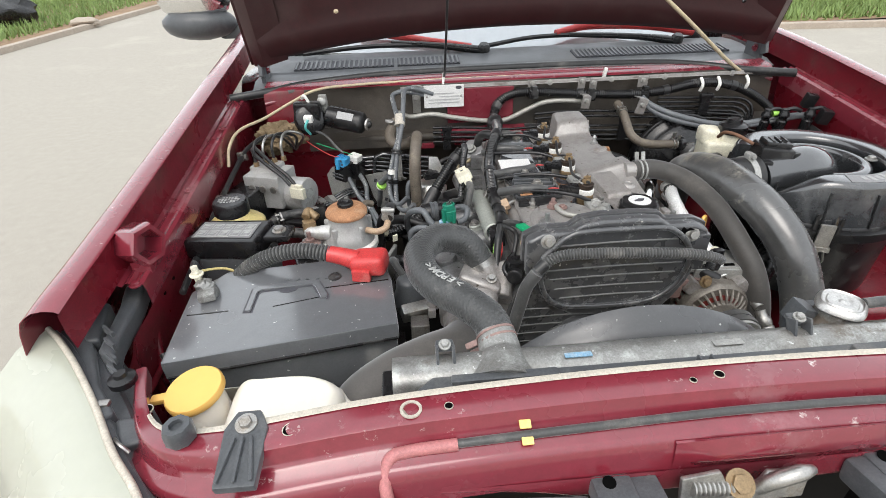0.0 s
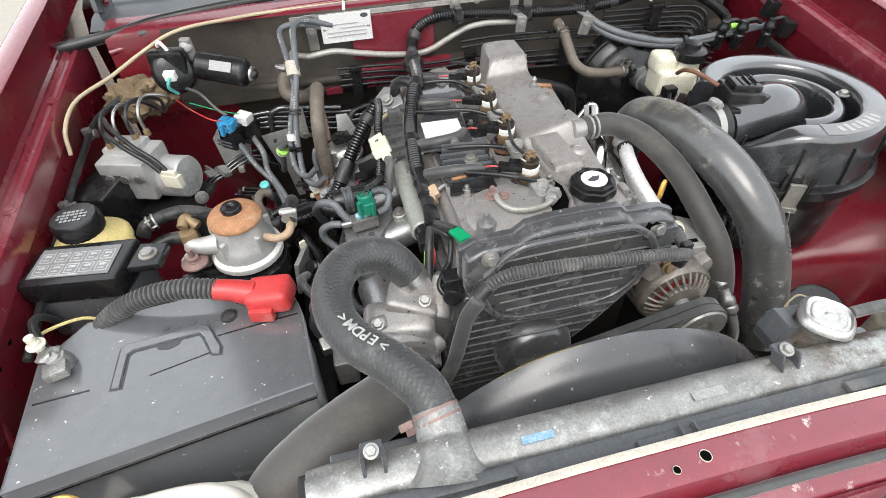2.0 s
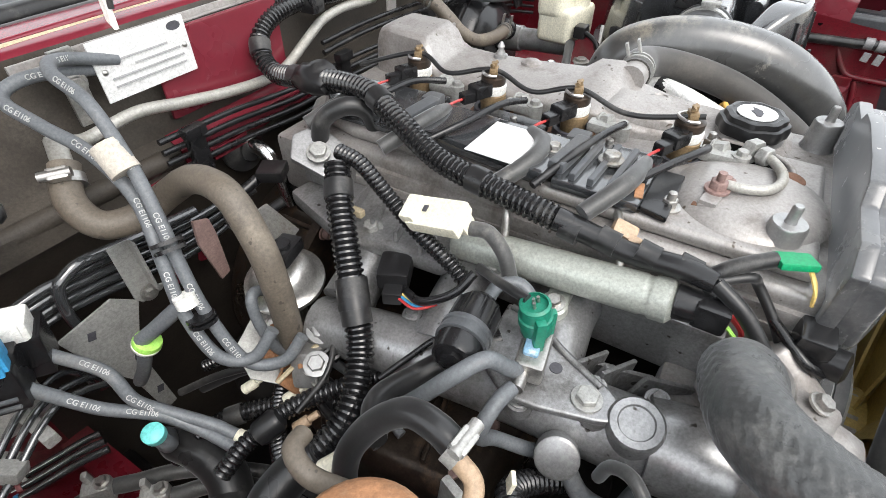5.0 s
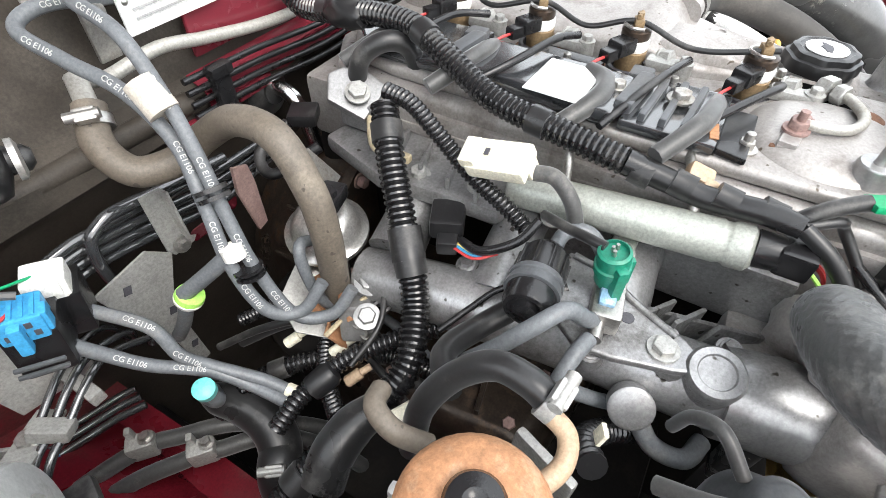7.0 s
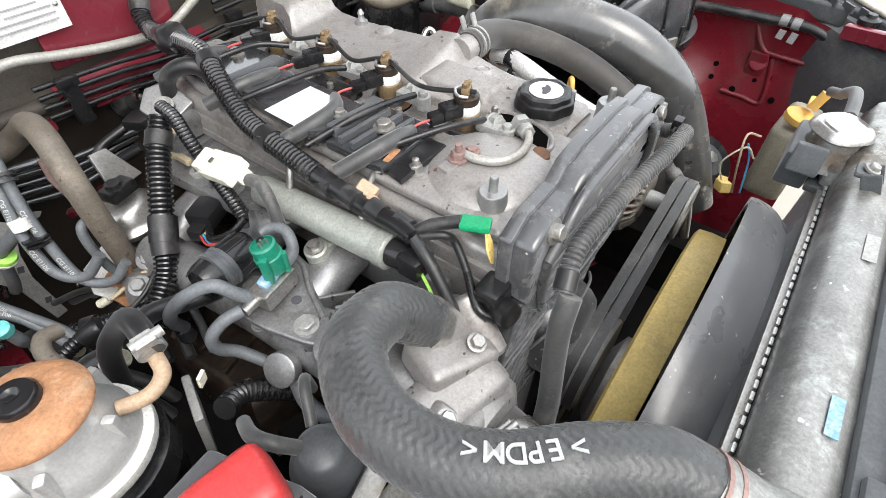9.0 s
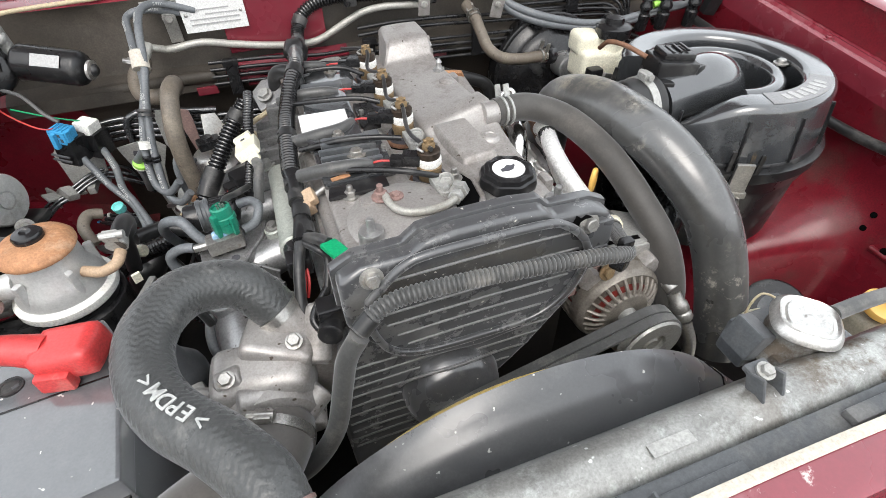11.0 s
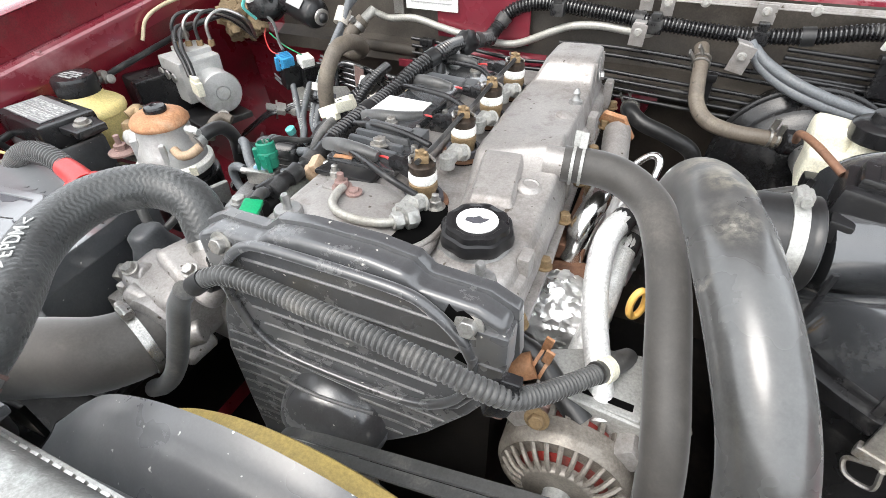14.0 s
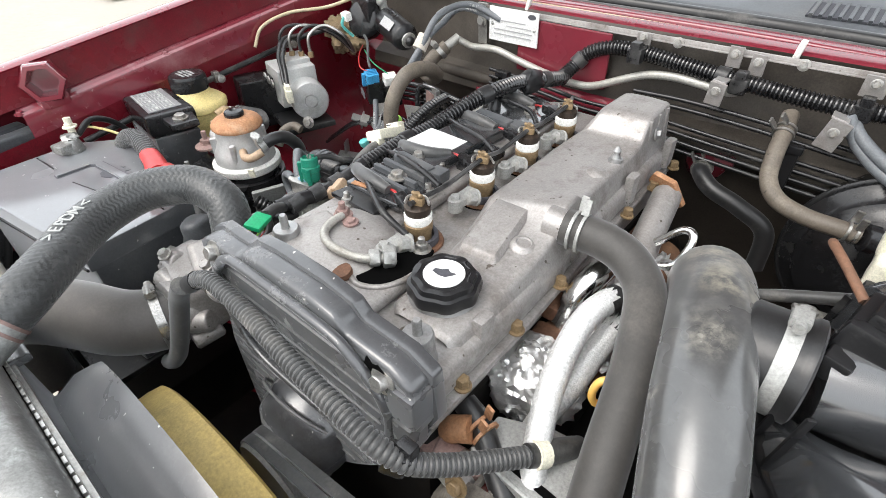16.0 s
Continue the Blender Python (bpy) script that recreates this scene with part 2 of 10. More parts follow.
WHITE_INK = mat("white_paint_mark", (0.46, 0.47, 0.46), 0.6, var=0.3, bump=0.0)
FOIL = mat("crinkled_foil", (0.86, 0.86, 0.85), 0.38, metal=0.85, var=0.05, grain=120, bump=0.6, pit=0.0)
SLEEVE = mat("silver_heat_sleeve", (0.68, 0.68, 0.67), 0.42, metal=0.35, var=0.1, grain=400, bump=0.5)
GLASS_DARK = mat("reflective_screen_film", (0.5, 0.53, 0.55), 0.06, metal=0.5, var=0.05, bump=0.0, coat=1.0, rough_var=0.03, pit=0.0)
GREY_PLASTIC = mat("grey_plastic", (0.065, 0.07, 0.076), 0.42, var=0.2, bump=0.06, dust=(0.14, 0.138, 0.134), dust_amount=0.3, sheen=0.2)
ROAD = mat("pale_worn_asphalt", (0.35, 0.325, 0.28), 0.9, var=0.1, grain=120, bump=0.3, dust=(0.4, 0.37, 0.32), dust_amount=0.3, dust_scale=0.8)
CONCRETE = mat("concrete_kerb", (0.4, 0.34, 0.28), 0.9, var=0.2, grain=30, bump=0.4)
SOIL = mat("leaf_litter_soil", (0.26, 0.17, 0.1), 0.95, var=0.4, grain=14, bump=0.6)
LEAF = mat("grass_blades", (0.2, 0.29, 0.09), 0.7, var=0.35, grain=3, bump=0.0)
LAMP_LENS = mat("hazed_lamp_lens", (0.42, 0.43, 0.36), 0.25, var=0.03, bump=0.0, coat=0.4, through_light=0.1, pit=0.0)
YELLOW_TAG = mat("yellow_paper_tag", (0.85, 0.62, 0.2), 0.6, var=0.05, bump=0.0)
PINK = mat("faded_red_cable_sleeve", (0.42, 0.16, 0.16), 0.5, var=0.15, bump=0.05)
STRAW = mat("dirty_washer_tube", (0.5, 0.42, 0.28), 0.5, var=0.2, bump=0.05)
MUD_NEST = mat("dried_mud", (0.23, 0.17, 0.1), 0.95, var=0.4, grain=60, bump=1.0)
# oily metal, near black because the deep shade of the bay is painted in
DARK_FLOOR = mat("oily_metal_in_shade", (0.008, 0.007, 0.0065), 0.7, var=0.4, grain=20, bump=0.2, dust=(0.024, 0.02, 0.016), dust_amount=0.35, spec=0.2)
BOTTLE_GREY = mat("grimy_beige_plastic", (0.32, 0.29, 0.23), 0.45, var=0.2, bump=0.05, dust=(0.2, 0.17, 0.13), dust_amount=0.3)
CAST_LIGHT = mat("pale_cast_aluminium", (0.56, 0.56, 0.55), 0.42, metal=0.45, var=0.12, grain=60, bump=0.14, dust=(0.3, 0.28, 0.25), dust_amount=0.28, dust_scale=14, pit=0.1)
# darker copy of BROWN, with the shade of the lower bulkhead painted in
BROWN_SHADED = mat("shaded_brown_panel", (0.036, 0.03, 0.025), 0.42, var=0.3, grain=25, bump=0.08, dust=(0.05, 0.042, 0.034), dust_amount=0.4, dust_scale=6, spec=0.3)
PIPE_DULL = mat("dull_alloy_pipe", (0.38, 0.37, 0.34), 0.42, metal=0.3, var=0.15, bump=0.05, dust=(0.26, 0.24, 0.2), dust_amount=0.3)
# paler than COVER: the highlight along the rib edges, put into the colour
COVER_EDGE = mat("lit_cover_edge", (0.15, 0.15, 0.15), 0.38, var=0.25, grain=90, bump=0.05, dust=(0.07, 0.07, 0.072), dust_amount=0.3, dust_scale=30)
# flat black without shine, painting the shade inside holes and recesses
HOLE = mat("opening_shade", (0.004, 0.004, 0.004), 0.9, var=0.1, bump=0.0, spec=0.0, pit=0.0)
ZINC_DULL = mat("dull_zinc_steel", (0.36, 0.36, 0.345), 0.42, metal=0.35, var=0.16, bump=0.06, dust=(0.24, 0.22, 0.19), dust_amount=0.26)
LOOM = mat("shiny_black_conduit", (0.012, 0.012, 0.013), 0.17, var=0.2, bump=0.03, dust=(0.07, 0.068, 0.064), dust_amount=0.16, dust_scale=22, spec=0.8, pit=0.1)
PLUG_TAN = mat("tan_plastic", (0.42, 0.3, 0.2), 0.5, var=0.15, bump=0.05)
NUT_DARK = mat("oily_dark_steel", (0.05, 0.038, 0.03), 0.35, metal=0.5, var=0.4, grain=80, bump=0.2, dust=(0.13, 0.08, 0.05), dust_amount=0.35, dust_scale=40)
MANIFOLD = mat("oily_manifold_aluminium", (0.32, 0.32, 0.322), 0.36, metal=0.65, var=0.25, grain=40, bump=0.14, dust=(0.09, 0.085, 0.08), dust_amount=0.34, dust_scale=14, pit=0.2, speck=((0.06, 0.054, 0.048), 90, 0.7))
RUST_PINK = mat("dull_pink_corroded_steel", (0.3, 0.2, 0.18), 0.6, metal=0.3, var=0.25, bump=0.2)
ALT_CAST = mat("oily_grey_casting", (0.22, 0.2, 0.175), 0.5, metal=0.4, var=0.25, grain=50, bump=0.2, dust=(0.1, 0.085, 0.07), dust_amount=0.45, dust_scale=20)
COPPER_WIRE = mat("red_winding", (0.2, 0.02, 0.015), 0.5, var=0.4, bump=0.3, dust=(0.1, 0.08, 0.07), dust_amount=0.5, dust_scale=40)


# ---- mesh helpers ----
OFF = {}


def thing(name, place, label, category, group="", kind=""):
    ob = new(name)
    ob.location = place
    OFF[ob.name] = Vector(place)
    return tagged(ob, label, category, group, kind)


def part(name, bm, material, parent=None, label="", smooth=True):
    off = OFF[parent.name] if parent else Vector((0, 0, 0))
    bmesh.ops.translate(bm, verts=bm.verts, vec=-off)
    me = bpy.data.meshes.new(name)
    bmesh.ops.recalc_face_normals(bm, faces=bm.faces)
    if smooth:
        for f in bm.faces:
            f.smooth = True
        for e in bm.edges:
            if len(e.link_faces) == 2 and e.calc_face_angle(0) > 0.8:
                e.smooth = False
    bm.to_mesh(me)
    bm.free()
    me.materials.append(material)
    ob = new(name, me)
    if smooth and len(me.polygons) < 2500:
        ob.modifiers.new("weighted_normal", "WEIGHTED_NORMAL").keep_sharp = True
    OFF[ob.name] = off
    if parent:
        ob.parent = parent
    if label:
        ob["label"] = label
    return ob


def single(name, bm, material, label, category, group="", kind="", smooth=True):
    return tagged(part(name, bm, material, None, "", smooth), label, category, group, kind)


def joined(*bms):
    out = bmesh.new()
    for b in bms:
        me = bpy.data.meshes.new("tmp")
        b.to_mesh(me)
        b.free()
        out.from_mesh(me)
        bpy.data.meshes.remove(me)
    return out


def moved(bm, m):
    bmesh.ops.transform(bm, matrix=m, verts=bm.verts)
    return bm


def bevelled(bm, width, segs=2, angle=0.5):
    edges = [e for e in bm.edges if len(e.link_faces) == 2 and e.calc_face_angle(0) > angle]
    if width > 0 and edges:
        bmesh.ops.bevel(bm, geom=edges, offset=width, segments=segs, profile=0.6, affect="EDGES", clamp_overlap=True)
    return bm


def box(c, s, bevel=0.003, rot=(0, 0, 0), segs=2, taper=1.0):
    bm = bmesh.new()
    bmesh.ops.create_cube(bm, size=1)
    for v in bm.verts:
        k = taper if v.co.z > 0 else 1.0
        v.co = Vector((v.co.x * s[0] * k, v.co.y * s[1] * k, v.co.z * s[2]))
    bevelled(bm, min(bevel, min(s) * 0.45), segs)
    return moved(bm, pose(*c, *rot))


def prism(poly, z0, z1, bevel=0.002, m=None, segs=2):
    """Polygon in x, y pulled up from z0 to z1, then moved by m."""
    bm = bmesh.new()
    f = bm.faces.new([bm.verts.new((x, y, z0)) for x, y in poly])
    r = bmesh.ops.extrude_face_region(bm, geom=[f])
    bmesh.ops.translate(bm, verts=[v for v in r["geom"] if isinstance(v, bmesh.types.BMVert)], vec=(0, 0, z1 - z0))
    bmesh.ops.recalc_face_normals(bm, faces=bm.faces)
    bevelled(bm, bevel, segs)
    return moved(bm, m) if m else bm


def facing(c, axis):
    """A pose at c whose z looks along axis."""
    return Matrix.Translation(c) @ Vector(axis).to_track_quat("Z", "Y").to_matrix().to_4x4()


def lathe(profile, c, axis=(0, 0, 1), seg=28, wave=None):
    """Rings of (radius, height) turned about the axis through c. wave: (count, depth) lobes on the rim."""
    bm = bmesh.new()
    rings = []
    for r, h in profile:
        ring = []
        for i in range(seg):
            a = 2 * math.pi * i / seg
            k = r * (1 + wave[1] * math.cos(wave[0] * a)) if wave else r
            ring.append(bm.verts.new((k * math.cos(a), k * math.sin(a), h)))
        rings.append(ring)
    for p, q in zip(rings, rings[1:]):
        for i in range(seg):
            bm.faces.new((p[i], p[(i + 1) % seg], q[(i + 1) % seg], q[i]))
    for ring in (rings[0], rings[-1]):
        if profile[rings.index(ring)][0] > 1e-5:
            bm.faces.new(ring)
    bmesh.ops.remove_doubles(bm, verts=bm.verts, dist=1e-6)
    return moved(bm, facing(c, axis))


def rod(a, b, r, seg=14, bevel=0.0):
    a, b = Vector(a), Vector(b)
    h = (b - a).length
    k = min(bevel, r * 0.5)
    prof = [(r - k, 0), (r, k), (r, h - k), (r - k, h)] if k else [(r, 0), (r, h)]
    return lathe(prof, a, b - a, seg)


def smooth_path(points, n):
    pts = [Vector(p) for p in points]
    if len(pts) == 2:
        return [pts[0].lerp(pts[1], i / n) for i in range(n + 1)]
    ext = [2 * pts[0] - pts[1]] + pts + [2 * pts[-1] - pts[-2]]
    out = []
    for i in range(len(pts) - 1):
        p0, p1, p2, p3 = ext[i:i + 4]
        for k in range(n):
            s = k / n
            out.append(0.5 * (2 * p1 + (p2 - p0) * s + (2 * p0 - 5 * p1 + 4 * p2 - p3) * s * s + (3 * p1 - p0 - 3 * p2 + p3) * s ** 3))
    out.append(pts[-1])
    return out


def even_path(points, step):
    path = smooth_path(points, 24)
    out, left = [path[0]], step
    for a, b in zip(path, path[1:]):
        d = (b - a).length
        while d >= left and d > 0:
            a = a.lerp(b, left / d)
            out.append(a)
            d = (b - a).length
            left = step
        left -= d
    return out


def sweep(path, ring_of, closed=True, up=None):
    """Rings along a path; ring_of(i, u) gives 2D points in the plane across the path."""
    bm = bmesh.new()
    n = len(path)
    rings, x = [], None
    for i, p in enumerate(path):
        t = (path[min(i + 1, n - 1)] - path[max(i - 1, 0)]).normalized()
        if up is not None:
            x = Vector(up).cross(t).normalized()
        elif x is None:
            x = t.orthogonal().normalized()
        else:
            x = (x - t * x.dot(t)).normalized()
        y = t.cross(x)
        rings.append([bm.verts.new(p + x * a + y * b) for a, b in ring_of(i, i / (n - 1))])
    m = len(rings[0])
    for p, q in zip(rings, rings[1:]):
        for i in range(m if closed else m - 1):
            bm.faces.new((p[i], p[(i + 1) % m], q[(i + 1) % m], q[i]))
    if closed:
        bm.faces.new(rings[0][::-1])
        bm.faces.new(rings[-1])
    return bm


def circle(r, seg):
    return [(r * math.cos(2 * math.pi * i / seg), r * math.sin(2 * math.pi * i / seg)) for i in range(seg)]


def tube(points, r, seg=14, n=8, ends=None):
    """A hose through the points. r: one radius, or one at each point."""
    path = smooth_path(points, n)
    rs = [r] * len(points) if not isinstance(r, (list, tuple)) else r

    def ring(i, u):
        k = u * (len(rs) - 1)
        j = min(int(k), len(rs) - 2)
        return circle(rs[j] + (rs[j + 1] - rs[j]) * (k - j), seg)
    return sweep(path, ring)


def conduit(points, r, pitch=0.0045, seg=12, depth=0.2):
    """Corrugated split conduit: ribs all along."""
    path = even_path(points, pitch / 3)
    return sweep(path, lambda i, u: circle(r * (1 - (depth if i % 3 == 2 else 0)), seg))


def clamp_band(c, axis, r, width=0.009, screw=True):
    b = lathe([(r, -width / 2), (r + 0.0012, -width / 2), (r + 0.0012, width / 2), (r, width / 2)], c, axis, 28)
    if not screw:
        return b
    m = facing(c, axis)
    s = moved(box((0, r + 0.005, 0), (0.016, 0.009, width + 0.002), 0.002), m)
    h = moved(rod((-0.014, r + 0.006, 0), (0.01, r + 0.006, 0), 0.0045, 8), m)
    return joined(b, s, h)


def spring_clip(c, axis, r, turn=0):
    """Wire hose clip with two ears."""
    m = facing(c, axis) @ pose(0, 0, 0, 0, 0, turn)
    a = lathe([(r, -0.006), (r + 0.0015, -0.006), (r + 0.0015, -0.003), (r, -0.003)], (0, 0, 0), seg=24)
    b = lathe([(r, 0.003), (r + 0.0015, 0.003), (r + 0.0015, 0.006), (r, 0.006)], (0, 0, 0), seg=24)
    e1 = box((0.006, r + 0.008, -0.003), (0.003, 0.016, 0.008), 0.001)
    e2 = box((-0.006, r + 0.008, 0.003), (0.003, 0.016, 0.008), 0.001)
    return moved(joined(a, b, e1, e2), m)


def bolt(c, axis=(0, 0, 1), r=0.007, h=0.006, washer=1.5):
    w = lathe([(r * washer, 0), (r * washer, 0.002), (r * 1.05, 0.0025)], (0, 0, 0), seg=18)
    x = lathe([(r, 0.002), (r, h), (r * 0.86, h + 0.001)], (0, 0, 0), seg=6)
    return moved(joined(w, x), facing(c, axis))


def lettering(name, text, size, m, material, parent, depth=0.0004):
    cu = bpy.data.curves.new(name, "FONT")
    cu.body, cu.size, cu.extrude, cu.align_x, cu.align_y = text, size, depth, "CENTER", "CENTER"
    cu.offset = size * 0.01
    tmp = bpy.data.objects.new(name, cu)
    me = bpy.data.meshes.new_from_object(tmp)
    bpy.data.objects.remove(tmp)
    bm = bmesh.new()
    bm.from_mesh(me)
    bpy.data.meshes.remove(me)
    return part(name, moved(bm, m), material, parent, smooth=False)


def loft(rows):
    """A closed skin through rings of points, capped at the last ring."""
    bm = bmesh.new()
    g = [[bm.verts.new(p) for p in r] for r in rows]
    n = len(g[0])
    for p, q in zip(g, g[1:]):
        for i in range(n):
            bm.faces.new((p[i], p[(i + 1) % n], q[(i + 1) % n], q[i]))
    bm.faces.new(g[-1])
    return bm


def soft_block(poly, z0, z1, edge):
    """A moulded body over a smoothed outline, its top edge well rounded."""
    ring_ = [tuple(p) for p in smooth_path([(x, y, 0) for x, y in poly + poly[:1]], 6)][:-1]
    cx_ = sum(p[0] for p in ring_) / len(ring_)
    cy_ = sum(p[1] for p in ring_) / len(ring_)
    size = max(math.hypot(p[0] - cx_, p[1] - cy_) for p in ring_)
    rows = [[(p[0], p[1], z0) for p in ring_]]
    for k in range(9):
        a = math.pi / 2 * k / 8
        s = 1 - (edge / size) * (1 - math.cos(a))
        rows.append([(cx_ + (p[0] - cx_) * s, cy_ + (p[1] - cy_) * s, z1 - edge + edge * math.sin(a)) for p in ring_])
    return loft(rows)


def loom(name, pts, r, pitch, material, label, category, bands=()):
    g = thing(name, tuple(pts[0]), label, category)
    part("corrugated_tube", conduit(pts, r, pitch), material, g)
    line_ = even_path(pts, 0.002)
    for s in bands:
        i = max(4, min(len(line_) - 10, int(s * len(line_))))
        part("tape_band", tube([tuple(line_[i - 3]), tuple(line_[i]), tuple(line_[i + 5])], r * 1.1, 14), RUBBER, g, "black tape wrap")
    return g


# ---- ground and roadside ----
def sheet(x0, x1, y0, y1, z, nx=1, ny=1, wobble=0.0):
    bm = bmesh.new()
    g = [[bm.verts.new((x0 + (x1 - x0) * i / nx, y0 + (y1 - y0) * j / ny, z + random.uniform(-wobble, wobble))) for j in range(ny + 1)] for i in range(nx + 1)]
    for i in range(nx):
        for j in range(ny):
            bm.faces.new((g[i][j], g[i + 1][j], g[i + 1][j + 1], g[i][j + 1]))
    return bm


single("ground", sheet(-300, 300, -300, 300, 0), ROAD, "pale grey worn asphalt road surface", "ground", kind="structure")


def kerb(a, b, w=0.16, h=0.1):
    a, b = Vector(a), Vector(b)
    d = b - a
    ang = math.degrees(math.atan2(d.y, d.x))
    mid = (a + b) / 2
    return box((mid.x, mid.y, h / 2 - 0.02), (d.length, w, h + 0.04), 0.02, (0, 0, ang))


single("kerb", kerb((-7.35, 4, 0), (-6.7, 30, 0)), CONCRETE, "low earthy concrete kerb along the verge", "kerb", kind="structure")
single("kerb", kerb((3, 9.1, 0), (30, 6.0, 0)), CONCRETE, "low earthy concrete kerb along the verge", "kerb", kind="structure")
single("verge", joined(sheet(-60, -7.3, 3, 60, 0.05, 20, 24, 0.03), ), SOIL, "bare soil verge with leaf litter behind the kerb", "verge", kind="structure")
vg = sheet(3, 60, 9.1, 60, 0.05, 20, 20, 0.03)
single("verge", vg, SOIL, "bare soil verge behind the kerb", "verge", kind="structure")


def grass(x0, x1, y0, y1, count, seed):
    rnd = random.Random(seed)
    bm = bmesh.new()
    for _ in range(count):
        x, y = rnd.uniform(x0, x1), rnd.uniform(y0, y1)
        a, h, w = rnd.uniform(0, 6.28), rnd.uniform(0.1, 0.28), rnd.uniform(0.015, 0.03)
        dx, dy = math.cos(a) * w, math.sin(a) * w
        lx, ly = rnd.uniform(-0.1, 0.1), rnd.uniform(-0.1, 0.1)
        bm.faces.new([bm.verts.new(p) for p in ((x - dx, y - dy, 0.04), (x + dx, y + dy, 0.04), (x + lx, y + ly, h))])
    return bm


single("grass", grass(-13, -7.8, 8, 26, 16000, 3), LEAF, "short green grass on the roadside verge", "grass", kind="stuff", smooth=False)
single("grass", grass(4.5, 12, 9.2, 17, 14000, 4), LEAF, "short green grass on the roadside verge", "grass", kind="stuff", smooth=False)


def lump(c, s, seed, rough=0.25):
    rnd = random.Random(seed)
    bm = bmesh.new()
    bmesh.ops.create_icosphere(bm, subdivisions=3, radius=1)
    o = Vector((rnd.uniform(-9, 9), rnd.uniform(-9, 9), rnd.uniform(-9, 9)))
    for v in bm.verts:
        k = 1 + rough * noise.noise(v.co * 1.6 + o) + rough * 0.5 * noise.noise(v.co * 4 + o)
        v.co = Vector((v.co.x * s[0] * k, v.co.y * s[1] * k, v.co.z * s[2] * k))
    return moved(bm, pose(*c))


single("rubbish_bag", lump((-9.3, 13.2, 0.3), (0.7, 0.6, 0.4), 5), BLACK, "black plastic rubbish bag on the grass verge", "bag")
single("rubbish_bag", lump((-8.9, 11.6, 0.22), (0.22, 0.2, 0.26), 6), WHITE, "small white plastic bag on the grass verge", "bag")
single("stone", lump((-7.25, 12.6, 0.12), (0.32, 0.2, 0.1), 7), CONCRETE, "pale stone lying on the kerb", "stone")
single("fallen_leaf", lump((-1.62, 0.95, 0.01), (0.03, 0.022, 0.006), 8), YELLOW_TAG, "small dry yellow leaf on the road", "leaf")

# ---- vehicle body ----
body = thing("car_body", (0, 0.8, 0.5), "dark red pickup body shell round an open engine bay, worn paint", "car")


def ribbon(rows, thick=0.0):
    """A skin through rows of points, row by row."""
    bm = bmesh.new()
    g = [[bm.verts.new(p) for p in r] for r in rows]
    for a, b in zip(g, g[1:]):
        for i in range(len(a) - 1):
            bm.faces.new((a[i], a[i + 1], b[i + 1], b[i]))
    if thick:
        bmesh.ops.recalc_face_normals(bm, faces=bm.faces)
        bmesh.ops.solidify(bm, geom=bm.faces[:], thickness=thick)
    return bm


def mirrored(rows, side):
    return [[(side * x, y, z) for x, y, z in r] for r in rows]


def rail_rows(profile, stations):
    """profile: (dx, dz) pairs added to each station (x, y, z)."""
    return [[(x + dx, y, z + dz) for dx, dz in profile] for x, y, z in stations]


EDGE = [(-0.752, 0.49, 1.13), (-0.747, 0.53, 1.141), (-0.746, 0.6, 1.15), (-0.745, 0.8, 1.177), (-0.745, 1.0, 1.204), (-0.745, 1.2, 1.231), (-0.75, 1.4, 1.252), (-0.775, 1.65, 1.262), (-0.81, 1.9, 1.262)]
EDGE = [tuple(p) for p in smooth_path(EDGE, 4)]
OUTER = [(-0.044, -0.004), (-0.052, -0.011), (-0.06, -0.03), (-0.075, -0.1), (-0.095, -0.2), (-0.11, -0.34), (-0.1, -0.55), (-0.09, -0.8)]
TOPS = [(-0.003, -0.003), (0.0, 0.0), (-0.005, 0.003), (-0.017, 0.005), (-0.032, 0.003), (-0.044, -0.004)]
INNER = [(-0.003, -0.003), (-0.004, -0.03), (0.0, -0.057)]
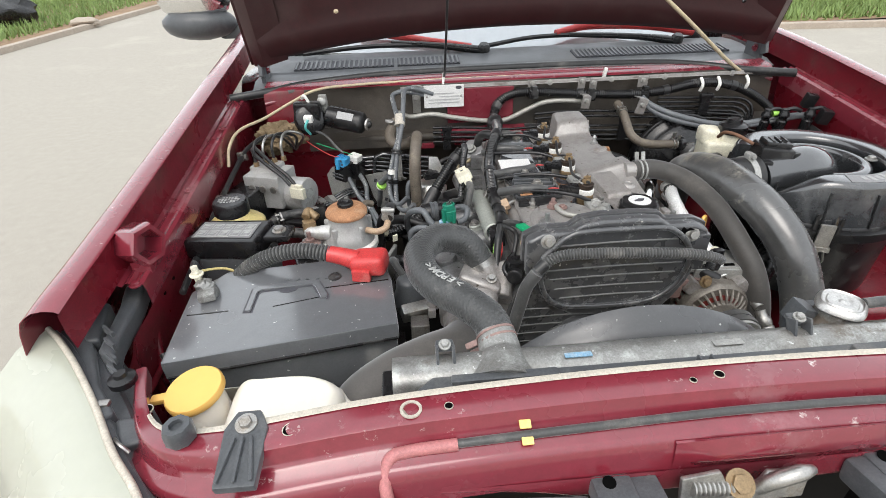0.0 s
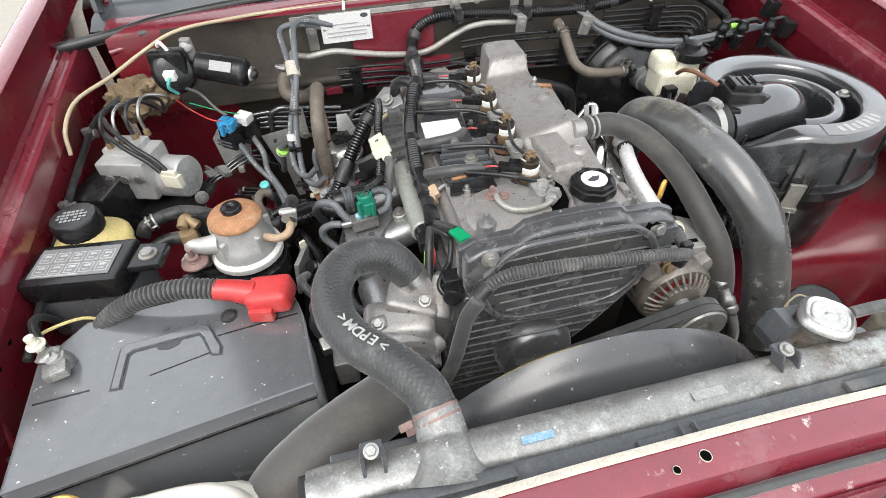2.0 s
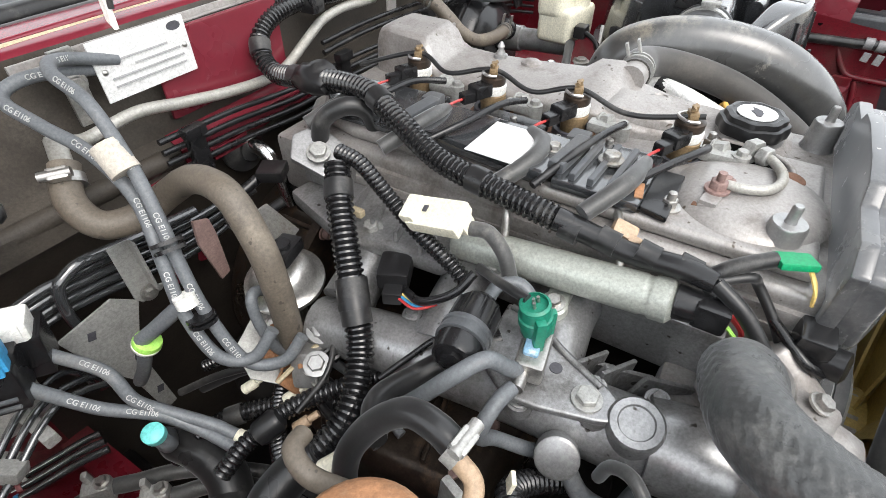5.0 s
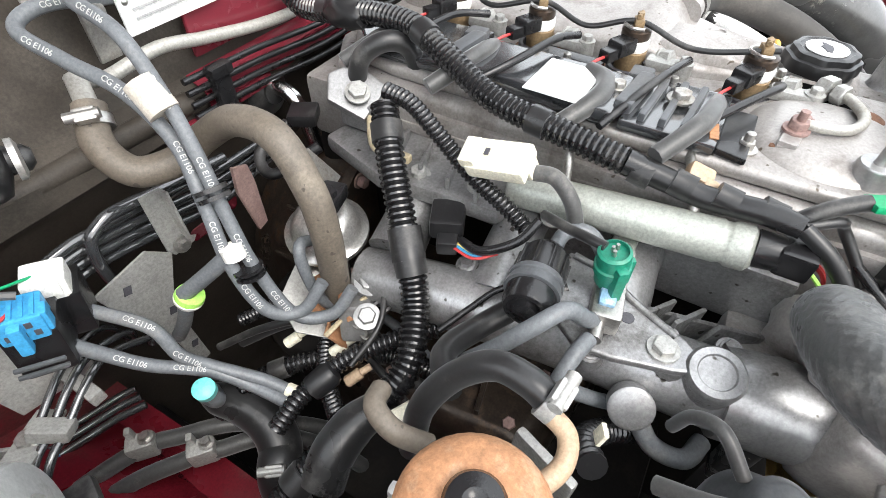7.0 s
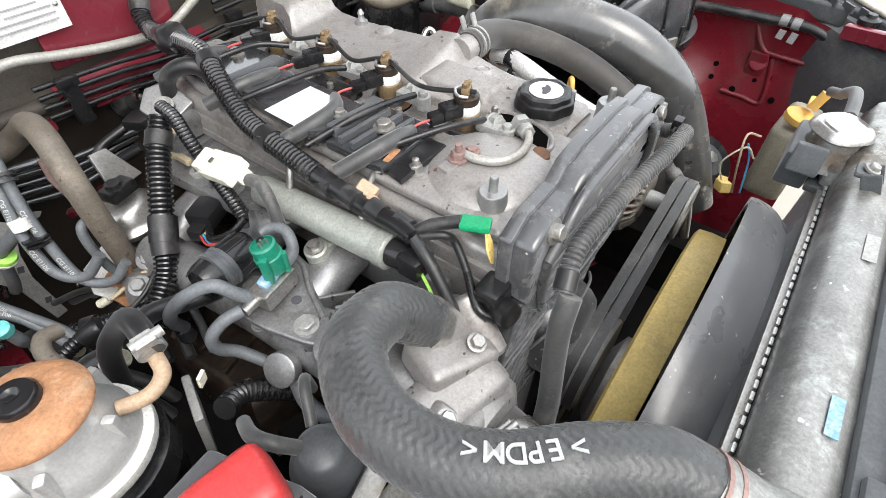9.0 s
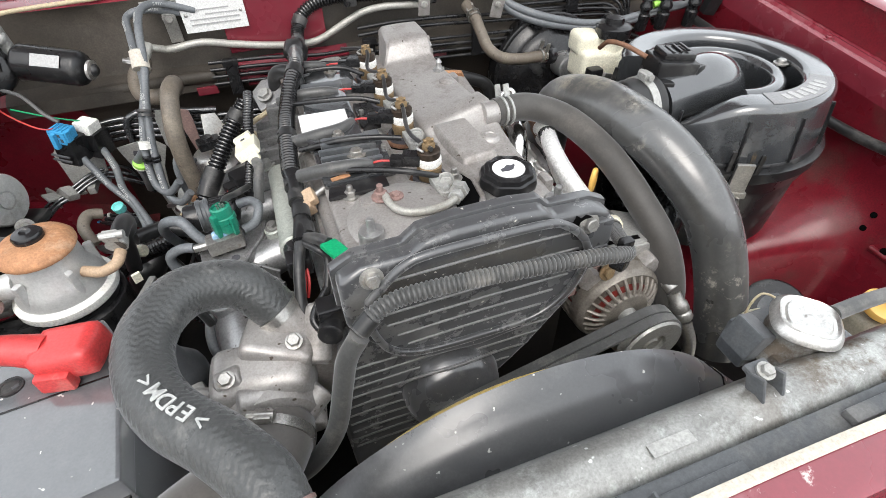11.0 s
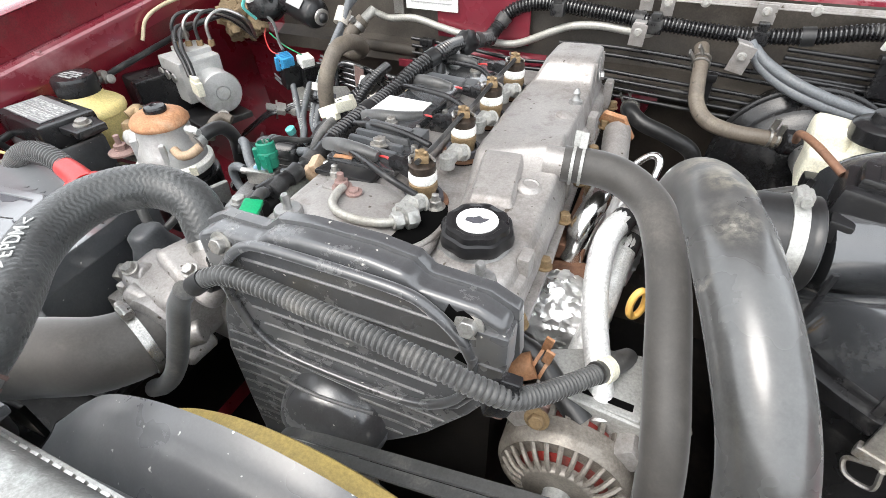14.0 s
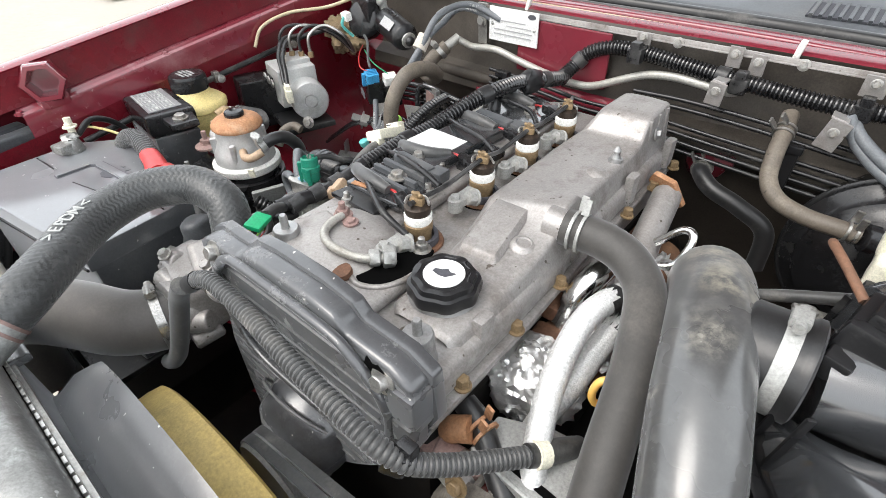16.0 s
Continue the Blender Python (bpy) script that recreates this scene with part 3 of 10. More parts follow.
for side in (1, -1):
    fender = part("fender", ribbon(mirrored(rail_rows(OUTER, EDGE), side), 0.0012), RED, body)
    part("fender_lip", ribbon(mirrored(rail_rows(TOPS, EDGE), side)), RED_WORN, fender, "scuffed red top edge of the wing")
    part("fender_flange", ribbon(mirrored(rail_rows(INNER, EDGE), side)), RED_IN, fender)
    # ledge inside the wing, where the bonnet stops stand
    led = [(max(x, -0.747), y, z - 0.056) for x, y, z in EDGE if 0.52 < y < 1.3]
    prof = [(-0.004, 0.0), (0.005, -0.005), (0.011, 0.0), (0.016, 0.001), (0.02, -0.004), (0.027, -0.004), (0.031, 0.0), (0.036, -0.003), (0.038, -0.012), (0.038, -0.04)]
    part("inner_ledge", ribbon(mirrored(rail_rows(prof, [q for q in led if q[1] > 0.6]), side)), RED_WORN, body)
    led = [(-0.735, 0.42, 1.06), (-0.742, 0.5, 1.072)] + led
    # inner wheel-arch wall
    wall_rows = []
    for x, y, z in smooth_path(led, 5):
        xi = x + 0.038
        k = min(1, max(0, (y - 0.62) / 0.1))
        k = k * k * (3 - 2 * k)
        wall_rows.append([(xi, y, z - 0.04), (xi - 0.004, y, z - 0.08), (xi - 0.007, y, 0.965), (xi + 0.0, y, 0.93), (xi + 0.009 + 0.026 * k, y, 0.892), (xi + 0.018 + 0.1 * k, y, 0.862), (xi + 0.022 + 0.168 * k, y, 0.835), (xi + 0.028 + 0.207 * k, y, 0.79), (xi + 0.04 + 0.21 * k, y, 0.7), (xi + 0.05 + 0.2 * k, y, 0.45)])
    part("inner_fender", ribbon(mirrored(wall_rows, side)), RED_IN, body)
    for y in (0.62, 0.86, 1.12):
        e = min(led, key=lambda p: abs(p[1] - y))
        part("panel_bolt", bolt((side * (e[0] + 0.026), e[1], e[2] - 0.003), (0, 0, 1), 0.006, 0.005), RED_WORN, body)
    for y, z, x, r in ((0.68, 1.048, 0.7105, 0.0045), (0.642, 1.045, 0.7105, 0.004), (0.637, 0.921, 0.705, 0.005), (0.636, 0.897, 0.698, 0.005), (0.56, 0.91, 0.7035, 0.004), (0.59, 0.885, 0.695, 0.006), (0.517, 0.885, 0.695, 0.006), (0.45, 0.962, 0.707, 0.005)):
        part("panel_hole", lathe([(r, 0), (r, 0.0016), (0, 0.0016)], (side * -x, y, z), (side, 0, 0.3), 14), HOLE, body)
    part("boss_pad", box((side * -0.7095, 0.57, 0.925), (0.01, 0.034, 0.075), 0.0048, (0, side * 4, 0)), RED_IN, body)
    part("hole_boss", lathe([(0.018, -0.002), (0.015, 0.003), (0.0125, 0.004)], (side * -0.707, 0.568, 0.943), (side, 0, 0.25), 20), RED_WORN, body)
    part("boss_hole", lathe([(0.0125, 0), (0.0125, 0.004), (0, 0.0035)], (side * -0.707, 0.568, 0.943), (side, 0, 0.25), 12), HOLE, body)
    for ridge_ in ([(0.698, 0.605, 1.02), (0.692, 0.585, 0.985), (0.688, 0.568, 0.966), (0.687, 0.55, 0.962), (0.686, 0.5, 0.96), (0.686, 0.44, 0.958)], [(0.672, 0.61, 0.878), (0.673, 0.57, 0.876), (0.673, 0.534, 0.875), (0.684, 0.54, 0.925), (0.69, 0.548, 0.955)]):
        part("pressed_ridge", tube([(side * -(x + 0.022), y, z) for x, y, z in ridge_], 0.0055, 8), RED_IN, body)

# front cross member over the radiator
SUP = [(-0.665, 0.47, 1.05), (-0.63, 0.395, 1.06), (-0.585, 0.345, 1.075), (-0.52, 0.334, 1.083), (-0.36, 0.342, 1.097), (-0.17, 0.347, 1.104), (0, 0.348, 1.106)]
SUP = SUP + [(-x, y, z) for x, y, z in SUP[-2::-1]]
sup_path = smooth_path(SUP, 6)
SUP_PROF = [(0.0, -0.02), (0.0, 0.0), (-0.006, 0.002), (-0.028, 0.002), (-0.036, -0.002), (-0.041, -0.018), (-0.046, -0.026), (-0.062, -0.03), (-0.068, -0.035), (-0.071, -0.046), (-0.0735, -0.062), (-0.075, -0.076), (-0.066, -0.079)]


def across(path, profile):
    rows = []
    for i, p in enumerate(path):
        t = path[min(i + 1, len(path) - 1)] - path[max(i - 1, 0)]
        n = Vector((-t.y, t.x, 0)).normalized()
        k = min(1.0, 0.4 + 0.6 * max(0.0, (0.64 - abs(p.x)) / 0.14))
        rows.append([tuple(p + n * a * k + Vector((0, 0, b))) for a, b in profile])
    return rows


support = part("radiator_crossmember", ribbon(across(sup_path, SUP_PROF), 0.0012), RED_WORN, body, "worn red front crossmember with chipped paint")
part("seam_sealer", ribbon(across(sup_path[8:-8], [(0.001, -0.004), (0.001, 0.0035), (-0.004, 0.0045), (-0.0072, 0.0032)])), SEALER, support, "pale ragged seam sealer along the edge")
for x, y, z, r in ((0.003, 0.328, 1.108, 0.005), (-0.028, 0.323, 1.108, 0.0034), (-0.286, 0.321, 1.1025, 0.0042), (-0.448, 0.318, 1.0905, 0.0075), (-0.63, 0.39, 1.058, 0.007), (0.3, 0.323, 1.1025, 0.005), (0.45, 0.318, 1.0905, 0.0075)):
    part("hole", lathe([(r, 0), (r * 0.95, 0.0012), (0, 0.0006)], (x, y, z), (0, 0.03, 1), 18), HOLE, support)
    part("hole_rim", lathe([(r * 1.12, 0), (r * 1.1, 0.0016), (r * 0.98, 0.0014), (r * 0.98, 0)], (x, y, z), (0, 0.03, 1), 20), SEALER, support)
part("weld_ring", lathe([(0.0115, 0), (0.0115, 0.002), (0.0085, 0.002), (0.0085, 0)], (-0.325, 0.322, 1.1005), (0, 0.03, 1), 20), SEALER, support)
# pressing under the release cable
pr = []
for i in range(33):
    x = -0.06 + 0.26 * i / 32
    d = 0.007 * min(1.0, 4.0 * math.sin(math.pi * i / 32) ** 2)
    pr.append([(x, 0.279, 1.0715), (x, 0.277 - d * 0.3, 1.0705 + d * 0.6), (x, 0.2755 - d, 1.062), (x, 0.2735 - d, 1.05), (x, 0.2735 - d * 0.2, 1.042), (x, 0.273, 1.034)])
part("pressing", ribbon(pr), RED_WORN, body)
part("lower_panel", ribbon([[(x, 0.271, 1.036), (x, 0.2695, 1.03 - q), (x, 0.272, 1.024 - q)] for x, q in ((-0.3, -0.006), (-0.24, 0.0), (-0.2, 0.008), (-0.16, 0.02), (-0.1, 0.022), (0.0, 0.024), (0.12, 0.024), (0.2, 0.018), (0.3, 0.0))]), RED_WORN, body)
for sx in (-1, 1):
    part("wheel", lathe([(0.2, -0.11), (0.33, -0.11), (0.36, -0.09), (0.365, 0), (0.36, 0.09), (0.33, 0.11), (0.2, 0.11)], (sx * 0.72, 0.95, 0.365), (1, 0, 0), 40), RUBBER, body)

# bonnet stops and rubbers
for x in (-0.722, 0.722):
    s = thing("bonnet_stop", (x, 0.652, 1.09), "hollow hexagonal red bonnet buffer on the wing ledge", "buffer", "bonnet stops")
    aim = (1 if x < 0 else -1, -0.4, 0.12)
    part("buffer", lathe([(0.027, -0.024), (0.033, -0.018), (0.034, 0.014), (0.031, 0.019), (0.024, 0.019), (0.022, 0.012), (0.02, -0.012), (0, -0.012)], (x, 0.652, 1.13), aim, 6), RED_WORN, s)
    part("foot", box((x, 0.652, 1.1), (0.03, 0.045, 0.024), 0.006), RED_WORN, s)
for x, y, z in ((-0.56, 0.325, 1.085), (0.56, 0.325, 1.085)):
    s = thing("rubber_stop", (x, y, z - 0.005), "black hexagonal rubber buffer on the crossmember", "buffer", "rubber stops")
    part("buffer", lathe([(0.012, 0), (0.0155, 0.004), (0.0155, 0.018), (0.0135, 0.023), (0.0075, 0.023), (0.007, 0.018), (0, 0.018)], (x, y, z - 0.004), (0, 0, 1), 8), GREY_PLASTIC, s)

# firewall and cowl
fw_rows = []
for i in range(41):
    x = -0.66 + 1.32 * i / 40
    w = 0.02 * math.exp(-((x + 0.42) / 0.14) ** 2) + 0.018 * math.exp(-((x - 0.25) / 0.2) ** 2)
    fw_rows.append([(x, 1.325, 1.205), (x, 1.28, 1.2), (x, 1.27, 1.194), (x, 1.262 + w * 0.7, 1.185), (x, 1.258 + w, 1.16), (x, 1.252 + w, 1.12), (x, 1.246 + w * 0.6, 1.085), (x, 1.225, 1.072), (x, 1.222, 1.05), (x, 1.24, 1.03), (x, 1.25, 0.95), (x, 1.27, 0.8), (x, 1.3, 0.45)])
firewall = part("firewall", ribbon([r[2:9] for r in fw_rows[3:]]), BROWN, body, "dirty brown sealed bulkhead panel")
part("bulkhead_corner", ribbon([r[2:9] for r in fw_rows[:4]]), RED_IN, body)
part("toe_panel", ribbon([r[8:] for r in fw_rows[:7]]), RED_IN, body)
# below the ledge the brown is darkened to stand for shade
part("toe_panel", ribbon([r[8:] for r in fw_rows[6:]]), BROWN_SHADED, body)
part("bulkhead_top", ribbon([r[:3] for r in fw_rows]), RED, body)
part("bulkhead_floor", sheet(-0.66, -0.44, 0.98, 1.29, 0.79, 4, 4, 0.006), RED_IN, body)
part("pressed_ledge", tube([(-0.6, 1.244, 1.064), (-0.45, 1.238, 1.066), (-0.34, 1.232, 1.07), (-0.24, 1.225, 1.072)], 0.011, 10), BROWN, body)
part("cowl_edge", tube([(-0.66, 1.262, 1.165), (-0.52, 1.285, 1.186), (-0.33, 1.295, 1.197), (0, 1.3, 1.201), (0.33, 1.295, 1.197), (0.55, 1.28, 1.186), (0.66, 1.262, 1.165)], 0.006, 8), RED, body)
part("red_panel", joined(box((-0.12, 1.241, 1.143), (0.17, 0.006, 0.088), 0.003, (2, 0, 0))), RED, firewall, "clean red painted bulkhead area")
for x, z, w in ((-0.165, 1.055, 0.05), (-0.26, 1.05, 0.035), (0.17, 1.05, 0.04), (0.02, 1.054, 0.06)):
    part("red_slot", box((x, 1.2195, z), (w, 0.008, 0.014), 0.002), RED, firewall)
# floor and rails carry the shade of the bay bottom in their colour
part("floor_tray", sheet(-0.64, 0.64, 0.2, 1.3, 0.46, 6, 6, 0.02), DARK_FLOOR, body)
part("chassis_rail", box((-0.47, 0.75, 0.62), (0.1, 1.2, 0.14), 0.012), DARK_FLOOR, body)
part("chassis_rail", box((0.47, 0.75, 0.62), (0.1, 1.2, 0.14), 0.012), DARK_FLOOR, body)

cowl = thing("cowl_cover", (0, 1.45, 1.18), "black plastic cowl cover with slotted air grilles", "cowl")
cw = []
for i in range(31):
    x = -0.7 + 1.4 * i / 30
    k = 1 - (x / 0.8) ** 2 * 0.25
    cw.append([(x, 1.325 - 0.02 * (1 - k), 1.192 - 0.03 * (1 - k)), (x, 1.36, 1.199), (x, 1.415, 1.202), (x, 1.42, 1.206), (x, 1.495, 1.215), (x, 1.54, 1.217), (x, 1.6, 1.215)])
part("panel", ribbon(cw, 0.002), GREY_PLASTIC, cowl)
for x0, x1 in ((-0.61, -0.335), (-0.325, -0.15), (0.18, 0.63)):
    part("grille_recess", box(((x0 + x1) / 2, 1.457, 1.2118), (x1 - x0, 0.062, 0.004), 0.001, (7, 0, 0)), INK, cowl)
    n = int((x1 - x0) / 0.0125)
    for i in range(n):
        x = x0 + (i + 0.5) * (x1 - x0) / n
        part("grille_slat", box((x, 1.457, 1.2135), (0.0055, 0.064, 0.006), 0.001, (7, 0, 0)), GREY_PLASTIC, cowl)
cs = thing("cowl_seal", (0, 1.34, 1.2), "black rubber bonnet seal along the cowl", "seal")
part("bulb", tube([(-0.74, 1.258, 1.184), (-0.69, 1.268, 1.188), (-0.63, 1.285, 1.192), (-0.57, 1.31, 1.197), (-0.45, 1.33, 1.203), (-0.33, 1.342, 1.206), (0, 1.345, 1.208), (0.33, 1.335, 1.206), (0.47, 1.31, 1.2), (0.58, 1.26, 1.192), (0.7, 1.235, 1.185)], 0.0105, 12), RUBBER, cs)
part("lip", tube([(-0.6, 1.27, 1.19), (-0.45, 1.313, 1.197), (-0.33, 1.325, 1.2), (0, 1.328, 1.202), (0.33, 1.318, 1.2), (0.5, 1.28, 1.193)], 0.0055, 10), RUBBER_GREY, cs)

# windscreen, wipers, dashboard darkness
screen = thing("windscreen", (0, 1.62, 1.22), "reflective raked windscreen glass above the cowl", "windscreen")
sc = []
for i in range(21):
    x = -0.72 + 1.44 * i / 20
    b = 0.1 * (x / 0.72) ** 2
    sc.append([(x * (1 - 0.13 * k / 6), 1.575 + b + 0.10 * k, 1.213 + 0.066 * k) for k in range(7)])
part("glass", ribbon(sc, 0.004), GLASS_DARK, screen)
for arm_, blade_, red_ in (
        ([(-0.07, 1.52, 1.222), (-0.2, 1.55, 1.235), (-0.34, 1.575, 1.245)], [(-0.6, 1.55, 1.228), (-0.42, 1.565, 1.238), (-0.25, 1.56, 1.236), (-0.12, 1.545, 1.228)], [(-0.44, 1.66, 1.272), (-0.26, 1.61, 1.245), (-0.1, 1.575, 1.222)]),
        ([(0.52, 1.53, 1.222), (0.4, 1.55, 1.236), (0.2, 1.57, 1.246)], [(-0.06, 1.55, 1.228), (0.1, 1.575, 1.243), (0.3, 1.57, 1.242), (0.5, 1.55, 1.23)], [(0.16, 1.58, 1.25), (0.27, 1.61, 1.262), (0.45, 1.61, 1.255), (0.6, 1.59, 1.235)])):
    wp = thing("wiper", arm_[0], "black windscreen wiper with a red backed blade", "wiper", "wipers")
    part("arm", tube(arm_, [0.012, 0.009, 0.007], 8), BLACK, wp)
    part("blade", tube(blade_, 0.007, 6), RUBBER, wp)
    part("blade_backing", tube(red_, 0.011, 8), RED_PLASTIC, wp, "bright red plastic strip")
    part("pivot", lathe([(0.018, 0), (0.018, 0.012), (0.012, 0.02), (0, 0.02)], arm_[0], (0, -0.3, 1), 18), BLACK, wp)
cab = thing("cabin", (0, 2.2, 0.5), "dark red cabin with white roof line behind the screen", "cabin")
part("scuttle", box((0, 2.3, 1.15), (1.5, 1.3, 0.2), 0.04), BLACK, cab)
part("side", box((0, 2.5, 0.8), (1.72, 1.7, 0.7), 0.08), RED, cab)
for sx in (-1, 1):
    mi = thing("door_mirror", (sx * 0.96, 1.98, 1.2), "chrome capped door mirror with a dark lower shell", "mirror", "door mirrors")
    part("cap", lump((sx * 1.02, 1.98, 1.36), (0.13, 0.07, 0.09), 11, 0.05), CHROME, mi, "chrome mirror cap")
    part("shell", lump((sx * 1.02, 1.975, 1.27), (0.13, 0.075, 0.055), 12, 0.05), GREY_PLASTIC, mi)
    part("foot", box((sx * 0.9, 1.99, 1.24), (0.12, 0.05, 0.05), 0.015), GREY_PLASTIC, mi)

# bonnet, propped open over the bay
bonnet = thing("bonnet", (0, 1.36, 1.25), "open bonnet, red underside darkened for its shade", "bonnet")
hinge_y, hinge_z, op = 1.40, 1.238, radians(74)


def hood_point(x, s, d):
    """s along the bonnet from its rear edge, d down from its skin."""
    crown = 0.078 * (1 - (x / 0.74) ** 2)
    lift = s * math.sin(op) + d * math.cos(op)
    back = s * math.cos(op) - d * math.sin(op)
    return (x * (1 + 0.04 * s), hinge_y - 0.02 - back - crown * math.sin(op) * 0.2, hinge_z + lift + crown)


hr = []
for i in range(25):
    x = -0.7 + 1.4 * i / 24
    hr.append([hood_point(x, s, 0.0) for s in (0, 0.03, 0.1, 0.3, 0.6, 0.9, 1.1)])
part("skin", ribbon(hr, 0.02), RED_SHADED, bonnet)
hi = []
for i in range(25):
    x = -0.66 + 1.32 * i / 24
    hi.append([hood_point(x, s, -d) for s, d in ((0.0, 0.02), (0.02, 0.045), (0.07, 0.05), (0.1, 0.028), (0.3, 0.026), (0.6, 0.026), (1.05, 0.03))])
part("inner_frame", ribbon(hi), RED_SHADED, bonnet)
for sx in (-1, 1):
    part("side_flange", ribbon([[hood_point(sx * 0.7, s, 0.0), hood_point(sx * 0.69, s, -0.03), hood_point(sx * 0.66, s, -0.05), hood_point(sx * 0.6, s, -0.035)] for s in (0, 0.1, 0.3, 0.6, 1.1)]), RED_SHADED, bonnet)
    hg = part("hinge", joined(box((sx * 0.675, 1.385, 1.2), (0.012, 0.07, 0.09), 0.004), box((sx * 0.675, 1.36, 1.26), (0.01, 0.03, 0.1), 0.003, (-20, 0, 0))), GREY_PLASTIC, bonnet)
    part("hinge_bolt", bolt((sx * 0.666, 1.37, 1.225), (-sx, 0, 0), 0.007), RED_WORN, hg)
for x, s in ((-0.46, 0.09), (-0.2, 0.12), (0.02, 0.11), (0.35, 0.1), (0.56, 0.09)):
    p = Vector(hood_point(x, s, -0.03))
    part("clip", lathe([(0.007, 0), (0.006, 0.006), (0, 0.008)], p, (0, -0.6, -0.5), 12), STRAW if x < 0 else BLACK, bonnet)
single("washer_tube", tube([(0.24, 1.2, 1.42), (0.36, 1.2, 1.33), (0.5, 1.235, 1.23), (0.575, 1.262, 1.185)], 0.0045, 8), STRAW, "dirty translucent washer tube from the bonnet", "tube")
single("washer_tube", tube([(0.58, 1.26, 1.183), (0.3, 1.285, 1.195), (0.0, 1.29, 1.198), (-0.3, 1.285, 1.199), (-0.42, 1.26, 1.203), (-0.52, 1.225, 1.204), (-0.588, 1.215, 1.178), (-0.645, 1.176, 1.156), (-0.688, 1.108, 1.151), (-0.697, 1.045, 1.135), (-0.7, 1.02, 1.1)], 0.0034, 8), STRAW, "dirty translucent washer tube along the cowl", "tube")
single("bonnet_cable", tube([(-0.2, 1.22, 1.4), (-0.203, 1.25, 1.3), (-0.208, 1.27, 1.21)], 0.003, 8), RUBBER, "thin black cable hanging from the bonnet", "cable")

# headlamps
for sx in (-1, 1):
    hl = thing("headlamp", (sx * 0.66, 0.25, 0.85), "hazed cream headlamp with black housing", "headlamp", "headlamps")
    edge = smooth_path([(-0.81, 0.53, 1.075), (-0.774, 0.498, 1.068), (-0.709, 0.423, 1.06), (-0.644, 0.337, 1.055), (-0.594, 0.281, 1.05), (-0.56, 0.23, 1.045), (-0.5, 0.17, 1.04)], 4)
    rows, hous = [], []
    for i, p in enumerate(edge):
        t_ = edge[min(i + 1, len(edge) - 1)] - edge[max(i - 1, 0)]
        n = Vector((t_.y, -t_.x, 0)).normalized()
        rows.append([(sx * (p.x + n.x * a), p.y + n.y * a, p.z + b) for a, b in ((0, 0), (0.012, 0.003), (0.04, -0.006), (0.08, -0.035), (0.12, -0.09), (0.14, -0.2))])
        hous.append([(sx * (p.x - n.x * a), p.y - n.y * a, p.z + b) for a, b in ((0, -0.002), (0.008, -0.006), (0.011, -0.016), (0.026, -0.018), (0.03, -0.03), (0.045, -0.034), (0.05, -0.06), (0.055, -0.2))])
    part("lens", ribbon(rows, 0.003), LAMP_LENS, hl)
    part("seal", tube([(sx * p.x, p.y, p.z + 0.002) for p in edge[::3]], 0.004, 8), SEALER, hl)
    part("housing", ribbon(hous, 0.003), GREY_PLASTIC, hl, "ribbed dark grey lamp housing")
    for nm, poly, z0, z1 in (("housing_arm", [(-0.815, 0.55), (-0.79, 0.557), (-0.75, 0.514), (-0.708, 0.44), (-0.667, 0.392), (-0.681, 0.378), (-0.722, 0.427), (-0.762, 0.488)], 1.02, 1.058),
                             ("housing_strut", [(-0.765, 0.643), (-0.739, 0.663), (-0.726, 0.602), (-0.717, 0.514), (-0.704, 0.47), (-0.735, 0.495), (-0.75, 0.592)], 1.03, 1.062),
                             ("housing_wedge", [(-0.787, 0.551), (-0.797, 0.603), (-0.771, 0.607), (-0.756, 0.554), (-0.745, 0.52), (-0.763, 0.519)], 1.03, 1.06),
                             ("housing_box", [(-0.668, 0.389), (-0.634, 0.39), (-0.618, 0.357), (-0.645, 0.345)], 1.01, 1.05),
                             ("lamp_cap", [(-0.63, 0.333), (-0.594, 0.341), (-0.54, 0.32), (-0.5, 0.28), (-0.56, 0.25), (-0.6, 0.29)], 0.99, 1.02)):
        poly = poly if sx < 0 else [(-x, y) for x, y in poly[::-1]]
        part(nm, prism(poly, z0, z1, 0.006, segs=3), GREY_PLASTIC, hl)
    for k in range(4):
        part("housing_rib", box((sx * (0.735 - 0.014 * k), 0.53 - 0.026 * k, 1.064), (0.026, 0.004, 0.012), 0.001, (0, 0, sx * 40)), GREY_PLASTIC, hl)
    part("wire_clip", joined(tube([(sx * 0.655, 0.36, 1.05), (sx * 0.64, 0.345, 1.058), (sx * 0.63, 0.34, 1.05)], 0.002, 6), box((sx * 0.685, 0.405, 1.058), (0.014, 0.01, 0.006), 0.002)), STEEL, hl)
    part("adjuster", lathe([(0.012, 0), (0.016, 0.004), (0.016, 0.012), (0.008, 0.015), (0.007, 0.02), (0, 0.02)], (sx * 0.68, 0.442, 1.05), (0, 0, 1), 18), BLACK, hl)
    tab = prism([(-0.02, -0.06), (0.02, -0.06), (0.022, 0.0), (0.012, 0.02), (-0.012, 0.02), (-0.022, 0.0)], 0, 0.012, 0.003, pose(sx * 0.493, 0.325, 1.082, 10, 0, 0))
    part("lamp_tab", joined(tab, box((sx * 0.493, 0.25, 1.04), (0.036, 0.02, 0.05), 0.004)), GREY_PLASTIC, hl)
    part("tab_bolt", bolt((sx * 0.493, 0.327, 1.0945), (0, -0.2, 1), 0.007, 0.006, 1.6), STEEL, hl)
    for dx in (-0.012, 0.0, 0.012):
        part("tab_gusset", box((sx * 0.493 + dx, 0.29, 1.089), (0.003, 0.045, 0.006), 0.001, (10, 0, dx * 900)), GREY_PLASTIC, hl)

